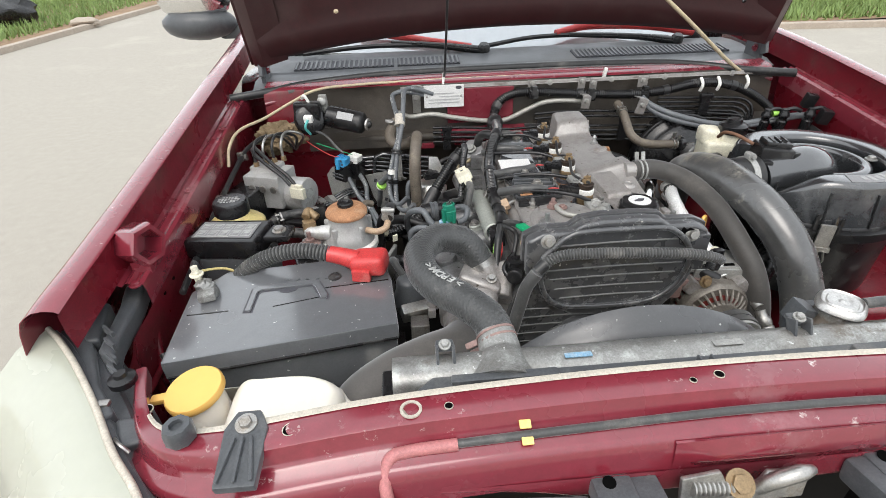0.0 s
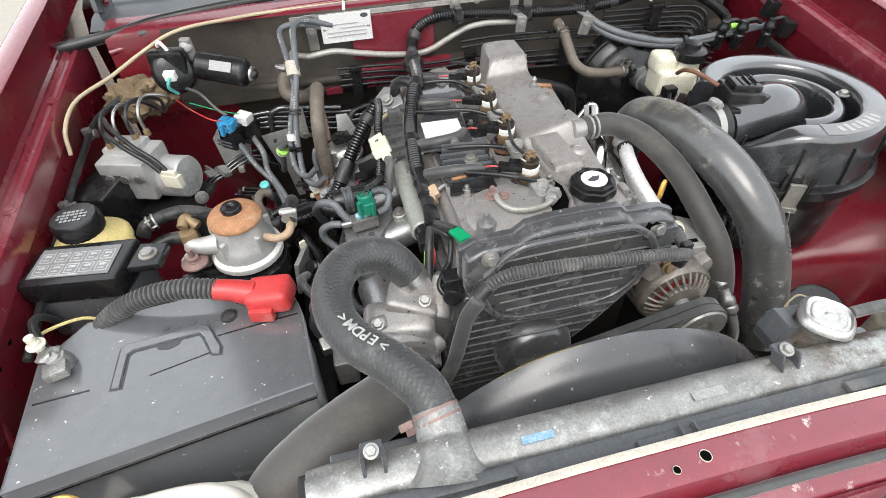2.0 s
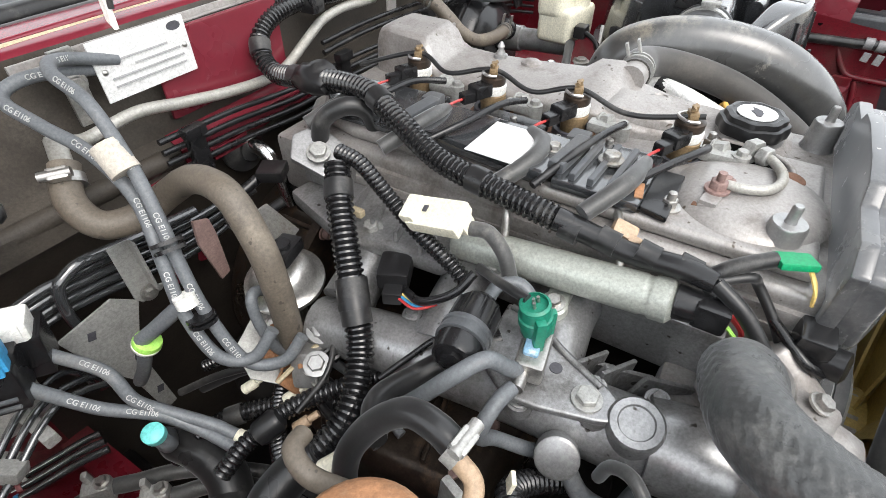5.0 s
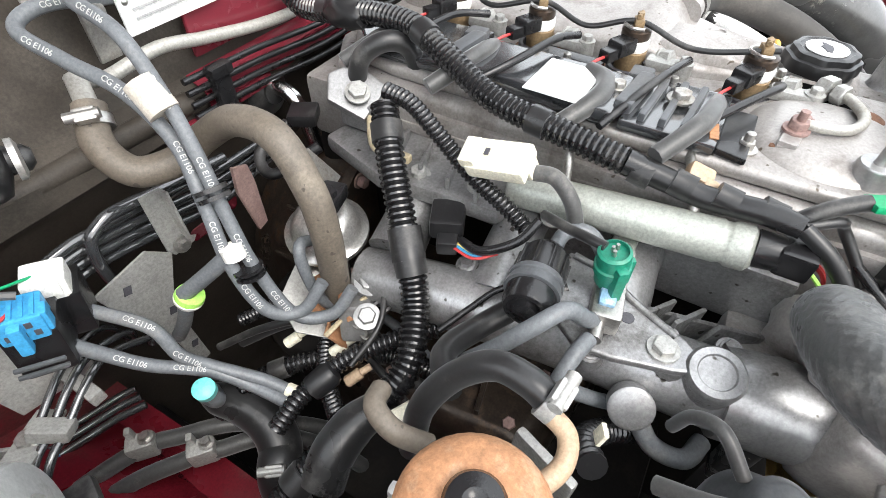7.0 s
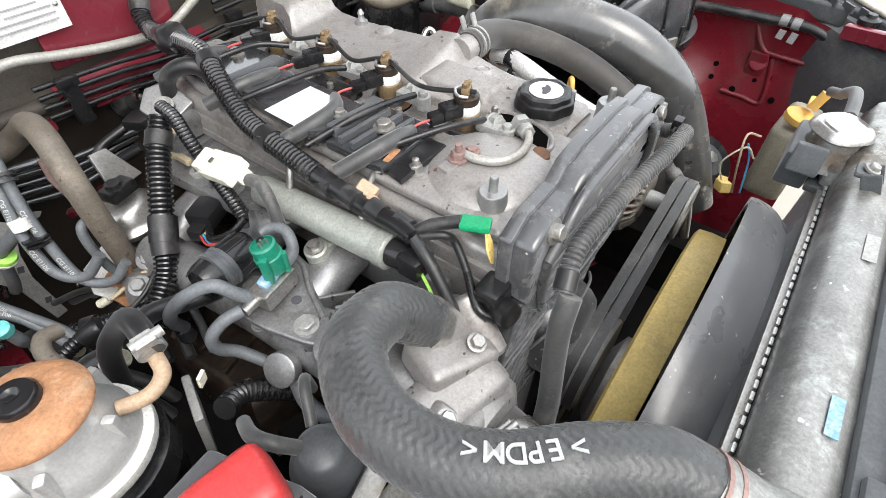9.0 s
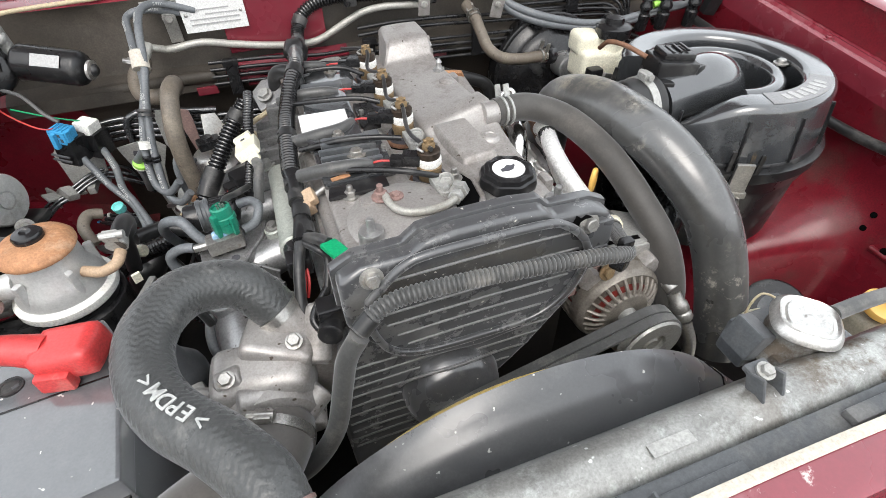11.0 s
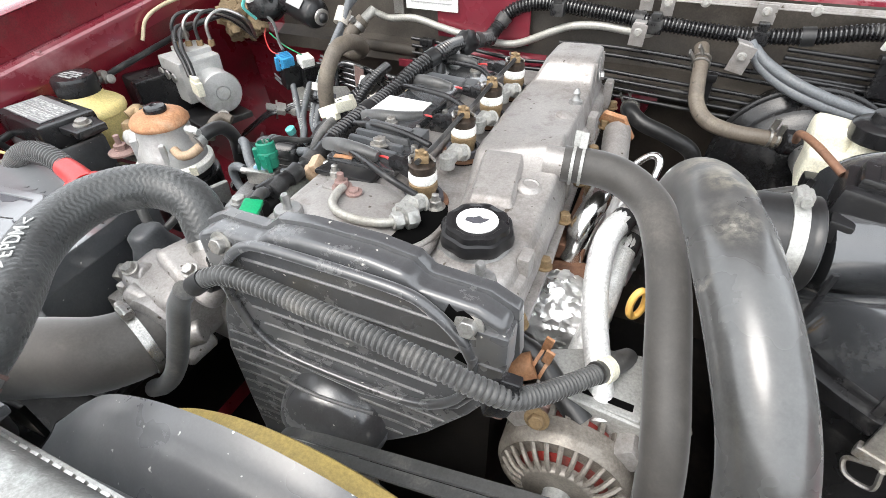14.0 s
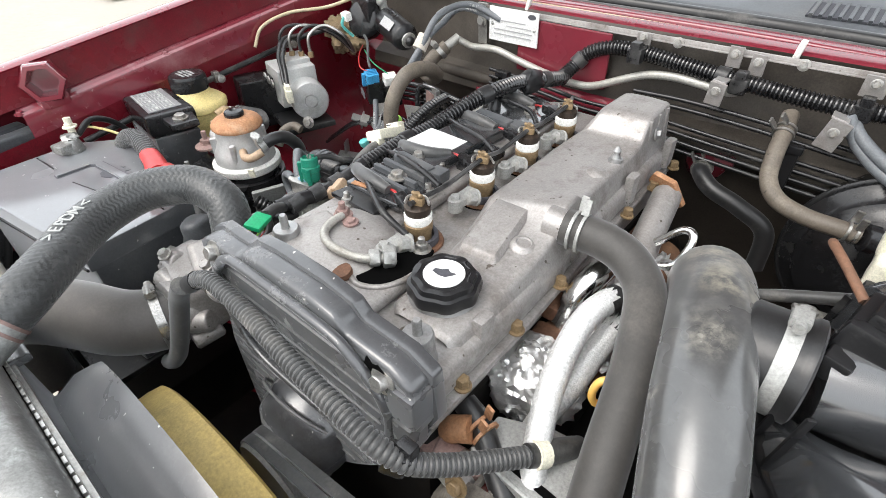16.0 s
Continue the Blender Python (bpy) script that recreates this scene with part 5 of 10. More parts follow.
part("clamp_bolt", joined(bolt((-0.072, 0.716, 1.1145), (0, 0, 1), 0.0075, 0.008, 1.35), rod((-0.072, 0.716, 1.12), (-0.072, 0.716, 1.131), 0.0035, 8)), RUST_PINK, cl)
part("clamp_bolt", bolt((-0.056, 0.712, 1.1145), (0, 0, 1), 0.0055, 0.004), RUST_PINK, cl)
part("clamp_base", box((-0.07, 0.716, 1.106), (0.05, 0.022, 0.006), 0.002, (0, 0, -8)), RUST_DARK, cl)

part("front_dome", lathe([(0.062, 0), (0.058, 0.006), (0.045, 0.0115), (0.02, 0.014), (0, 0.0145)], (-0.055, 0.69, 1.1), (0, 0, 1), 36), CAST, eng)
part("rim_flange", prism([(x * 1.06, 0.88 + (y - 0.88) * 1.025) for x, y in vc_poly], 1.05, 1.06, 0.003), CAST, eng)
for y in (0.66, 0.74, 0.82, 0.9, 0.98, 1.06, 1.13):
    part("rim_bolt", bolt((0.131, y, 1.06), (0, 0, 1), 0.006, 0.01, 1.3), BRASS, eng)
for x, y in ((-0.042, 0.815), (-0.047, 0.912), (-0.04, 1.01), (-0.1, 0.745), (0.02, 0.735), (-0.06, 0.86)):
    part("deck_bolt", joined(bolt((x, y, 1.103), (0, 0, 1), 0.0065, 0.008, 1.5), lathe([(0.004, 0), (0.0035, 0.008), (0, 0.01)], (x, y, 1.11), (0, 0, 1), 10)), STEEL, eng)
for pts in ([(0.0, 0.735, 1.112), (-0.03, 0.735, 1.125), (-0.06, 0.75, 1.126), (-0.1, 0.775, 1.12)], [(-0.02, 0.81, 1.125), (-0.05, 0.818, 1.128), (-0.09, 0.83, 1.126), (-0.14, 0.85, 1.112)], [(-0.02, 0.912, 1.125), (-0.05, 0.925, 1.13), (-0.1, 0.94, 1.128), (-0.14, 0.965, 1.118)], [(-0.02, 1.008, 1.125), (-0.045, 1.03, 1.13), (-0.08, 1.04, 1.13), (-0.12, 1.05, 1.125)]):
    single("injector_lead", tube(pts, 0.0036, 8), BLACK, "thin black lead to an injector connector", "wire", "injector leads")
# harness covers over the deck
hc = thing("harness_cover", (-0.095, 0.88, 1.1), "black plastic wiring cover with a white label", "cover")
part("cover_plate", prism([(-0.13, 0.845), (-0.06, 0.845), (-0.055, 0.99), (-0.115, 1.0)], 1.105, 1.12, 0.004), GLOSS, hc)
part("label_sticker", moved(box((0, 0, 0), (0.062, 0.05, 0.0008), 0.0003), pose(-0.1, 0.896, 1.1206, 0, 0, -2)), PAPER, hc, "blank white label")
part("front_plate", prism([(-0.125, 0.765), (-0.04, 0.765), (-0.04, 0.835), (-0.125, 0.84)], 1.104, 1.114, 0.003), GLOSS, hc)
for dy in (0.0, 0.016, 0.032):
    part("rib", box((-0.085, 0.79 + dy, 1.117), (0.07, 0.006, 0.008), 0.002, (0, 0, -3)), GREY_PLASTIC, hc)
part("rear_plate", prism([(-0.12, 1.005), (-0.03, 0.995), (-0.035, 1.1), (-0.09, 1.12), (-0.12, 1.09)], 1.104, 1.114, 0.003), GLOSS, hc)
part("centre_plate", prism([(-0.055, 0.88), (-0.028, 0.88), (-0.026, 0.945), (-0.052, 0.95)], 1.103, 1.112, 0.003), BLACK, hc)
for y_ in (0.838, 1.002):
    part("wire_bridge", joined(box((-0.085, y_, 1.118), (0.06, 0.016, 0.012), 0.004, (0, 0, -6)), box((-0.05, y_ + 0.004, 1.114), (0.02, 0.02, 0.014), 0.003)), GREY_PLASTIC, hc)
part("cover_bolt", bolt((-0.09, 0.852, 1.12), (0, 0, 1), 0.006, 0.006, 1.3), STEEL, hc)
part("cover_bolt", bolt((-0.062, 1.06, 1.114), (0, 0, 1), 0.007, 0.007, 1.4), STEEL, hc)
part("cover_bolt", bolt((-0.078, 0.803, 1.118), (0, 0, 1), 0.008, 0.007, 1.4), STEEL, hc)
part("rust_spot", box((-0.105, 0.77, 1.1145), (0.022, 0.007, 0.0012), 0.0005, (0, 0, 10)), RUST, hc)
part("mount_tab", prism([(-0.125, 0.742), (-0.055, 0.742), (-0.055, 0.765), (-0.12, 0.765)], 1.104, 1.11, 0.002), BLACK, hc)
for y0, y1, dx in ((0.756, 0.80, 0.0), (0.864, 0.872, 0.0), (0.958, 0.965, 0.0), (1.054, 1.03, 0.0)):
    dy = -0.028 if y0 == 0.864 else 0.0
    single("wire_loom", tube([(-0.066, y0 + 0.02, 1.119), (-0.085, y0 + 0.02 + dy * 0.7, 1.122), (-0.115, y0 + 0.026 + dy, 1.12), (-0.148, y0 + 0.046 + dy, 1.106)], [0.006, 0.008, 0.0085, 0.008], 10), RUBBER_GREY, "taped grey wire loom branch to an injector", "wire loom", "injector looms")

# timing cover
tc = thing("timing_cover", (0, 0.6, 0.75), "dusty black plastic timing belt cover with raised ribs", "timing cover")
up = [(-0.142, 1.06), (-0.142, 1.118), (-0.12, 1.13), (-0.075, 1.13), (-0.06, 1.142), (-0.03, 1.146), (0.03, 1.146), (0.06, 1.142), (0.07, 1.132), (0.115, 1.13), (0.136, 1.12), (0.14, 1.075), (0.125, 1.04), (0.1, 1.0), (0.06, 0.975), (0.0, 0.966), (-0.06, 0.972), (-0.1, 0.995), (-0.125, 1.03)]
stand = Matrix(((1, 0, 0, 0), (0, 0, -1, 0), (0, 1, 0, 0), (0, 0, 0, 1)))


def upright(poly, y0, y1, bevel=0.003, segs=2):
    """Polygon in x, z standing across the bay from y0 (front) to y1."""
    return prism(poly, -y1, -y0, bevel, stand, segs)


up = [(x, z - 0.006) for x, z in up]
part("upper_cover", upright(up, 0.584, 0.606, 0.006, 3), COVER, tc)
part("upper_rim", upright([(x * 1.03, 1.04 + (z - 1.04) * 1.04) for x, z in up], 0.602, 0.614, 0.003), COVER, tc)
low = [(-0.168, 0.72), (-0.171, 0.85), (-0.17, 0.95), (-0.157, 1.0), (-0.142, 1.04), (0.132, 1.04), (0.125, 1.015), (0.108, 0.985), (0.088, 0.958), (0.066, 0.928), (0.04, 0.9), (0.01, 0.872), (-0.03, 0.848), (-0.055, 0.82), (-0.065, 0.72)]
part("lower_cover", upright(low, 0.588, 0.615, 0.006, 3), COVER, tc)
# thin ribs, their bright edge highlight painted with COVER_EDGE
for z, x0, x1 in ((1.102, -0.095, 0.09), (1.077, -0.11, 0.104), (1.0585, -0.11, 0.106), (1.0415, -0.104, 0.098), (1.0225, -0.095, 0.082), (1.004, -0.085, 0.07)):
    part("rib", tube([(x0, 0.5845, z - 0.001), (x0 + 0.012, 0.5838, z), ((x0 + x1) / 2, 0.5836, z + 0.0015), (x1 - 0.012, 0.5838, z), (x1, 0.5845, z - 0.001)], 0.0016, 6, 4), COVER_EDGE, tc)
for z, x0, x1 in ((0.982, -0.155, -0.098), (0.965, -0.158, 0.084), (0.9485, -0.161, 0.072), (0.931, -0.163, -0.09), (0.931, 0.012, 0.058), (0.913, -0.163, -0.098), (0.913, 0.018, 0.04), (0.895, -0.163, -0.096), (0.877, -0.163, -0.092), (0.859, -0.163, -0.082), (0.841, -0.163, -0.07), (0.823, -0.163, -0.066)):
    part("rib", tube([(x0, 0.5882, z - 0.001), (x0 + 0.01, 0.5878, z), ((x0 + x1) / 2, 0.5876, z + 0.001), (x1 - 0.01, 0.5878, z), (x1, 0.5882, z - 0.001)], 0.0015, 6, 4), COVER_EDGE, tc)
part("groove_lip", tube([(-0.119, 0.58, 1.085), (-0.121, 0.58, 1.06), (-0.117, 0.58, 1.035), (-0.106, 0.58, 1.01), (-0.086, 0.58, 0.994), (-0.05, 0.58, 0.987), (0.03, 0.58, 0.986), (0.072, 0.58, 0.994), (0.1, 0.58, 1.018), (0.113, 0.58, 1.05), (0.114, 0.58, 1.08)], 0.0042, 8), COVER, tc)
part("arch_lip", tube([(-0.119, 0.58, 1.085), (-0.097, 0.579, 1.11), (-0.081, 0.579, 1.122), (-0.064, 0.579, 1.127), (-0.017, 0.579, 1.128), (0.058, 0.579, 1.126), (0.083, 0.579, 1.116), (0.104, 0.58, 1.095), (0.114, 0.58, 1.075)], 0.0045, 8), COVER, tc)
bulge = []
for k in range(25):
    a = math.pi * 2 * k / 24
    bulge.append([(-0.04 + 0.058 * s * math.cos(a) * (1.0 if math.cos(a) < 0 else 1.08), 0.592 - h, 0.905 + 0.058 * s * math.sin(a) - 0.006 * h / 0.03) for s, h in ((1.0, 0.0), (0.99, 0.012), (0.94, 0.024), (0.84, 0.034), (0.64, 0.04), (0.34, 0.0425), (0.02, 0.043))])
part("pulley_bulge", ribbon(bulge), COVER, tc, "rounded bulge over the pulley")
for dz, hw, h in ((0.016, 0.052, 0.0375), (-0.008, 0.055, 0.04), (-0.03, 0.047, 0.033)):
    part("bulge_rib", tube([(-0.04 - hw, 0.586, 0.903 + dz), (-0.04 - hw * 0.62, 0.5925 - h * 0.93, 0.9 + dz), (-0.038, 0.591 - h * 1.07, 0.899 + dz), (-0.038 + hw * 0.66, 0.5925 - h * 0.93, 0.9 + dz), (-0.036 + hw, 0.586, 0.904 + dz)], 0.0016, 6), COVER_EDGE, tc)
# pale line painting the highlight on top of the bulge
part("bulge_brow", tube([(-0.1, 0.587, 0.925), (-0.092, 0.578, 0.945), (-0.07, 0.569, 0.96), (-0.04, 0.566, 0.963), (-0.008, 0.569, 0.96), (0.016, 0.578, 0.948)], 0.0018, 8), COVER_EDGE, tc)
# black plates paint the shaded recesses by the bolt
part("bolt_pocket", upright([(0.088, 1.105), (0.094, 1.122), (0.1, 1.117), (0.105, 1.12), (0.12, 1.112), (0.124, 1.098), (0.112, 1.09), (0.1, 1.092)], 0.5832, 0.586, 0.0004), HOLE, tc, "black plate for the shade in a bolt recess")
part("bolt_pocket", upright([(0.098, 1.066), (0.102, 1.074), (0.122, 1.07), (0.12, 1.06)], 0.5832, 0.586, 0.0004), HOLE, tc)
for x, y, z, m_ in ((-0.112, 0.584, 1.112, STEEL), (0.11, 0.584, 1.108, STEEL)):
    part("cover_bolt", bolt((x, y, z), (0, -1, 0.25), 0.0075, 0.008, 1.5), m_, tc, "flanged bolt")
part("bolt_bracket", joined(box((0.125, 0.592, 1.09), (0.03, 0.024, 0.035), 0.004), box((0.128, 0.588, 1.06), (0.02, 0.02, 0.03), 0.003)), COVER, tc)

tc.location += Vector((0, 0.012, 0.009))

# corrugated loom over the timing cover
loom("wiring_conduit", [(-0.134, 0.569, 1.086), (-0.114, 0.575, 1.1), (-0.09, 0.577, 1.107), (-0.045, 0.575, 1.108), (0.0, 0.571, 1.108), (0.05, 0.566, 1.107), (0.1, 0.564, 1.102), (0.13, 0.565, 1.094), (0.15, 0.574, 1.082), (0.167, 0.597, 1.066), (0.186, 0.63, 1.048), (0.203, 0.66, 1.033)], 0.0086, 0.0046, RUBBER_GREY, "grey corrugated wiring conduit across the timing cover", "conduit", (0.02,))
single("wiring_sleeve", tube([(-0.135, 0.563, 1.088), (-0.15, 0.56, 1.065), (-0.159, 0.555, 1.035), (-0.175, 0.545, 0.985), (-0.2, 0.54, 0.95), (-0.23, 0.54, 0.925)], 0.0098, 12), RUBBER_GREY, "smooth grey wiring sleeve running down the engine", "conduit")

# ---- big hoses ----
HOSE = [(-0.200, 0.648, 1.045), (-0.214, 0.66, 1.07), (-0.236, 0.668, 1.09), (-0.276, 0.657, 1.102), (-0.302, 0.617, 1.105), (-0.302, 0.572, 1.102), (-0.283, 0.532, 1.1), (-0.25, 0.496, 1.1), (-0.225, 0.463, 1.097), (-0.218, 0.443, 1.091), (-0.215, 0.426, 1.083)]
rh = thing("radiator_hose", (-0.3, 0.58, 1.07), "black braided radiator hose with white stamped letters", "hose")
hose_path = even_path(HOSE, 0.0016)


def tw(i, j):
    """Herringbone weave."""
    return 1 if (i + (j % 4 if (j // 4) % 2 else 3 - j % 4)) % 4 < 2 else 0


def braid(i, u):
    return [((0.0228 + 0.0006 * tw(i, j)) * math.cos(2 * math.pi * j / 80), (0.0228 + 0.0006 * tw(i, j)) * math.sin(2 * math.pi * j / 80)) for j in range(80)]


part("hose", sweep(hose_path, braid), BRAID, rh)
part("band_clamp", clamp_band((-0.203, 0.651, 1.052), (-0.35, 0.3, 0.6), 0.0238, 0.01, False), STEEL, rh)
part("spring_clamp", spring_clip((-0.2165, 0.434, 1.087), (0.15, -0.7, -0.3), 0.0236, 120), RUST_PINK, rh, "rusty spring clamp")
intake = thing("charge_pipe", (0.3, 0.7, 0.9), "thick dusty black rubber air pipe across the bay", "pipe")
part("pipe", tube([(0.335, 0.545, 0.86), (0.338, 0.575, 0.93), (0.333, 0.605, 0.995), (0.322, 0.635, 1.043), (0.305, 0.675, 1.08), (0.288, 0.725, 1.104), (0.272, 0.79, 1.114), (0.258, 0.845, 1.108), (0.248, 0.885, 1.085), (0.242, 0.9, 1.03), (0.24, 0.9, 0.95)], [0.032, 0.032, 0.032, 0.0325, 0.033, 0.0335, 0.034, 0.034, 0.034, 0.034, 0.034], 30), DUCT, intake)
bh = thing("breather_hose", (0.2, 0.82, 1.1), "matt black breather hose from the valve cover", "hose")
part("hose", tube([(0.1175, 0.838, 1.118), (0.155, 0.842, 1.117), (0.185, 0.838, 1.111), (0.212, 0.815, 1.103), (0.228, 0.775, 1.093), (0.24, 0.73, 1.077), (0.25, 0.68, 1.05), (0.262, 0.63, 1.01), (0.27, 0.6, 0.95), (0.272, 0.59, 0.88)], 0.0185, 18), MATT_HOSE, bh)
part("spring_clip", spring_clip((0.132, 0.8385, 1.118), (1, 0.1, 0), 0.0186, -20), ZINC_DULL, bh, "pale spring clip")


# ---- left side of the bay ----
bat = thing("battery", (-0.5, 0.6, 0.84), "black car battery with a flat covered top and folded handle", "battery")
part("case", box((-0.507, 0.603, 0.93), (0.302, 0.185, 0.18), 0.006, (0, 0, 8.5)), BAT, bat)
lid = prism([(-0.656, 0.481), (-0.341, 0.529), (-0.352, 0.645), (-0.374, 0.716), (-0.625, 0.694), (-0.668, 0.64)], 1.012, 1.043, 0.004)
part("lid", lid, BAT, bat)
part("lid_seam", box((-0.498, 0.5045, 1.016), (0.312, 0.004, 0.004), 0.001, (0, 0, 8.7)), BLACK, bat)
part("lid_crease", box((-0.406, 0.6325, 1.0432), (0.1, 0.002, 0.0012), 0.0004, (0, 0, 6)), BLACK, bat)
part("lid_crease", box((-0.625, 0.583, 1.0432), (0.06, 0.002, 0.0012), 0.0004, (0, 0, 4)), BLACK, bat)
part("lid_crease", box((-0.496, 0.596, 1.0432), (0.07, 0.0015, 0.0012), 0.0004, (0, 0, 13)), BLACK, bat)
for x in (-0.585, -0.575, -0.48, -0.45):
    part("front_rib", box((x, 0.518 + 0.15 * (x + 0.49), 0.94), (0.004, 0.004, 0.13), 0.001, (0, 0, 8.7)), BAT, bat)
HANDLE = [(-0.5695, 0.579), (-0.5695, 0.634), (-0.562, 0.64), (-0.475, 0.6485), (-0.467, 0.643), (-0.45, 0.607), (-0.451, 0.598), (-0.459, 0.6), (-0.472, 0.631), (-0.477, 0.637), (-0.555, 0.63), (-0.561, 0.625), (-0.561, 0.579)]
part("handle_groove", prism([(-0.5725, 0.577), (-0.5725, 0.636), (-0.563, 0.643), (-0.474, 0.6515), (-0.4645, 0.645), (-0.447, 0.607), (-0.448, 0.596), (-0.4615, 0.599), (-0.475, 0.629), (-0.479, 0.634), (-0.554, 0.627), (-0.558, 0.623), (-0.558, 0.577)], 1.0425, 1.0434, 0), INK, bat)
part("handle", prism(HANDLE, 1.043, 1.0465, 0.001), BAT, bat, "folded black carrying handle")
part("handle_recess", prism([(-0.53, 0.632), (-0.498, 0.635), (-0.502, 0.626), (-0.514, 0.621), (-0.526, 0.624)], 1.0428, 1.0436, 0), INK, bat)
part("vent_plug", joined(lathe([(0.011, 0), (0.011, 0.0015), (0.0085, 0.0015), (0.008, 0.0005), (0, 0.0005)], (-0.444, 0.656, 1.043), (0, 0, 1), 24)), BLACK, bat)
for k in range(6):
    part("molded_mark", box((-0.52 + 0.016 * k, 0.655, 1.0435), (0.006, 0.004, 0.0008), 0.0002, (0, 0, 8 + 25 * (k % 2))), GREY_PLASTIC, bat)
tm = thing("battery_clamp", (-0.635, 0.63, 1.043), "corroded grey lead battery terminal clamp", "clamp")
part("post_clamp", joined(lathe([(0.014, 0), (0.015, 0.004), (0.013, 0.014), (0.01, 0.02)], (-0.635, 0.63, 1.043), (0, 0, 1), 16), box((-0.633, 0.615, 1.054), (0.026, 0.022, 0.014), 0.004, (0, 0, 15)), lump((-0.642, 0.632, 1.062), (0.013, 0.012, 0.008), 21, 0.4)), ALLOY_DIRTY, tm)
part("clamp_bolt", joined(rod((-0.65, 0.64, 1.058), (-0.652, 0.642, 1.09), 0.0055, 10), bolt((-0.651, 0.641, 1.075), (0, 0, 1), 0.007)), CREAM, tm, "corroded pale bolt")
single("earth_lead", tube([(-0.65, 0.645, 1.06), (-0.67, 0.68, 1.07), (-0.685, 0.72, 1.04), (-0.69, 0.75, 0.98)], 0.005, 8), RUBBER, "black earth lead from the battery clamp", "cable")
single("earth_wire", tube([(-0.65, 0.642, 1.058), (-0.665, 0.665, 1.063), (-0.63, 0.70, 1.045), (-0.6, 0.70, 1.02)], 0.0022, 6), YELLOW_TANK, "thin yellow wire from the battery clamp", "wire")
pc = thing("terminal_cover", (-0.4, 0.66, 1.045), "red plastic cover over the positive battery terminal", "cover")
part("cover", joined(box((-0.385, 0.66, 1.065), (0.058, 0.046, 0.034), 0.012, (0, -6, -12), 3), box((-0.398, 0.638, 1.055), (0.03, 0.012, 0.02), 0.003, (0, 0, -12))), RED_PLASTIC, pc)
part("boot", tube([(-0.405, 0.665, 1.066), (-0.43, 0.672, 1.072), (-0.452, 0.676, 1.076)], [0.017, 0.0145, 0.0135], 14), RED_PLASTIC, pc)
single("battery_cable", conduit([(-0.448, 0.676, 1.076), (-0.494, 0.684, 1.08), (-0.541, 0.688, 1.073), (-0.586, 0.69, 1.052), (-0.618, 0.69, 1.02), (-0.63, 0.70, 0.97)], 0.0135, 0.006, 14), RUBBER_GREY, "grey corrugated battery cable to the red cover", "cable")

# washer bottle
wb = thing("washer_bottle", (-0.5, 0.41, 0.85), "milky white washer fluid bottle with a yellow cap", "bottle")
bp = [(-0.605, 0.395), (-0.56, 0.37), (-0.42, 0.362), (-0.392, 0.375), (-0.395, 0.42), (-0.43, 0.458), (-0.555, 0.465), (-0.6, 0.455)]
wrows = []
for z, k, dx in ((0.86, 0.96, 0), (0.98, 1.0, 0), (1.0, 0.98, 0), (1.012, 0.9, -0.003), (1.018, 0.75, -0.005)):
    c0 = Vector((-0.5, 0.415))
    wrows.append([(c0.x + (p[0] - c0.x) * k + dx, c0.y + (p[1] - c0.y) * k, z) for p in [tuple(q) for q in smooth_path([(*b, 0) for b in bp + bp[:1]], 3)]])
wbm = ribbon([[v[:3] if len(v) == 3 else v for v in r] for r in wrows])
part("bottle", joined(wbm, soft_block([(-0.552, 0.372), (-0.49, 0.366), (-0.432, 0.366), (-0.412, 0.395), (-0.415, 0.43), (-0.455, 0.453), (-0.52, 0.456), (-0.55, 0.448)], 1.0, 1.036, 0.022), soft_block([(-0.43, 0.366), (-0.402, 0.374), (-0.395, 0.395), (-0.402, 0.42), (-0.43, 0.44)], 0.99, 1.014, 0.012)), BOTTLE, wb)
part("neck", lathe([(0.034, -0.04), (0.03, 0.0), (0.027, 0.016)], (-0.588, 0.425, 1.022), (-0.1, 0.12, 1), 24), BOTTLE, wb)
cpw = part("cap", lathe([(0.033, 0), (0.036, 0.003), (0.036, 0.009), (0.034, 0.012), (0.012, 0.0135), (0, 0.0135)], (-0.591, 0.428, 1.038), (-0.12, -0.1, 1), 36), CAP_YELLOW, wb, "yellow snap cap with a tab")
part("tab", box((-0.632, 0.424, 1.039), (0.026, 0.013, 0.008), 0.003, (0, -6, 5)), CAP_YELLOW, cpw)
for x in (-0.53, -0.425):
    part("bottle_bolt", bolt((x, 0.357, 1.0), (0, -0.6, 1), 0.006, 0.012), STEEL, wb)

# power steering reservoir
ps = thing("fluid_reservoir", (-0.648, 0.86, 0.98), "yellowed fluid reservoir with a black screw cap", "reservoir")
part("tank", lathe([(0.046, 0), (0.052, 0.01), (0.053, 0.05), (0.056, 0.052), (0.056, 0.06), (0.05, 0.066), (0.034, 0.076), (0.03, 0.085)], (-0.65, 0.845, 0.993), (0, 0, 1), 36), YELLOW_TANK, ps)
part("cap", lathe([(0.031, 0), (0.032, 0.004), (0.032, 0.022), (0.029, 0.027), (0, 0.0275)], (-0.65, 0.845, 1.077), (0, 0, 1), 48, (24, 0.012)), BLACK, ps)
part("cap_mark", joined(*[box((-0.668 + 0.0058 * k, 0.834 + 0.0065 * j, 1.1048), (0.0042, 0.0034, 0.0006), 0, (0, 0, 12)) for k in range(7) for j in range(4) if (k, j) not in ((0, 0), (6, 0), (0, 3), (6, 3), (3, 1))]), GREY_INK, ps)
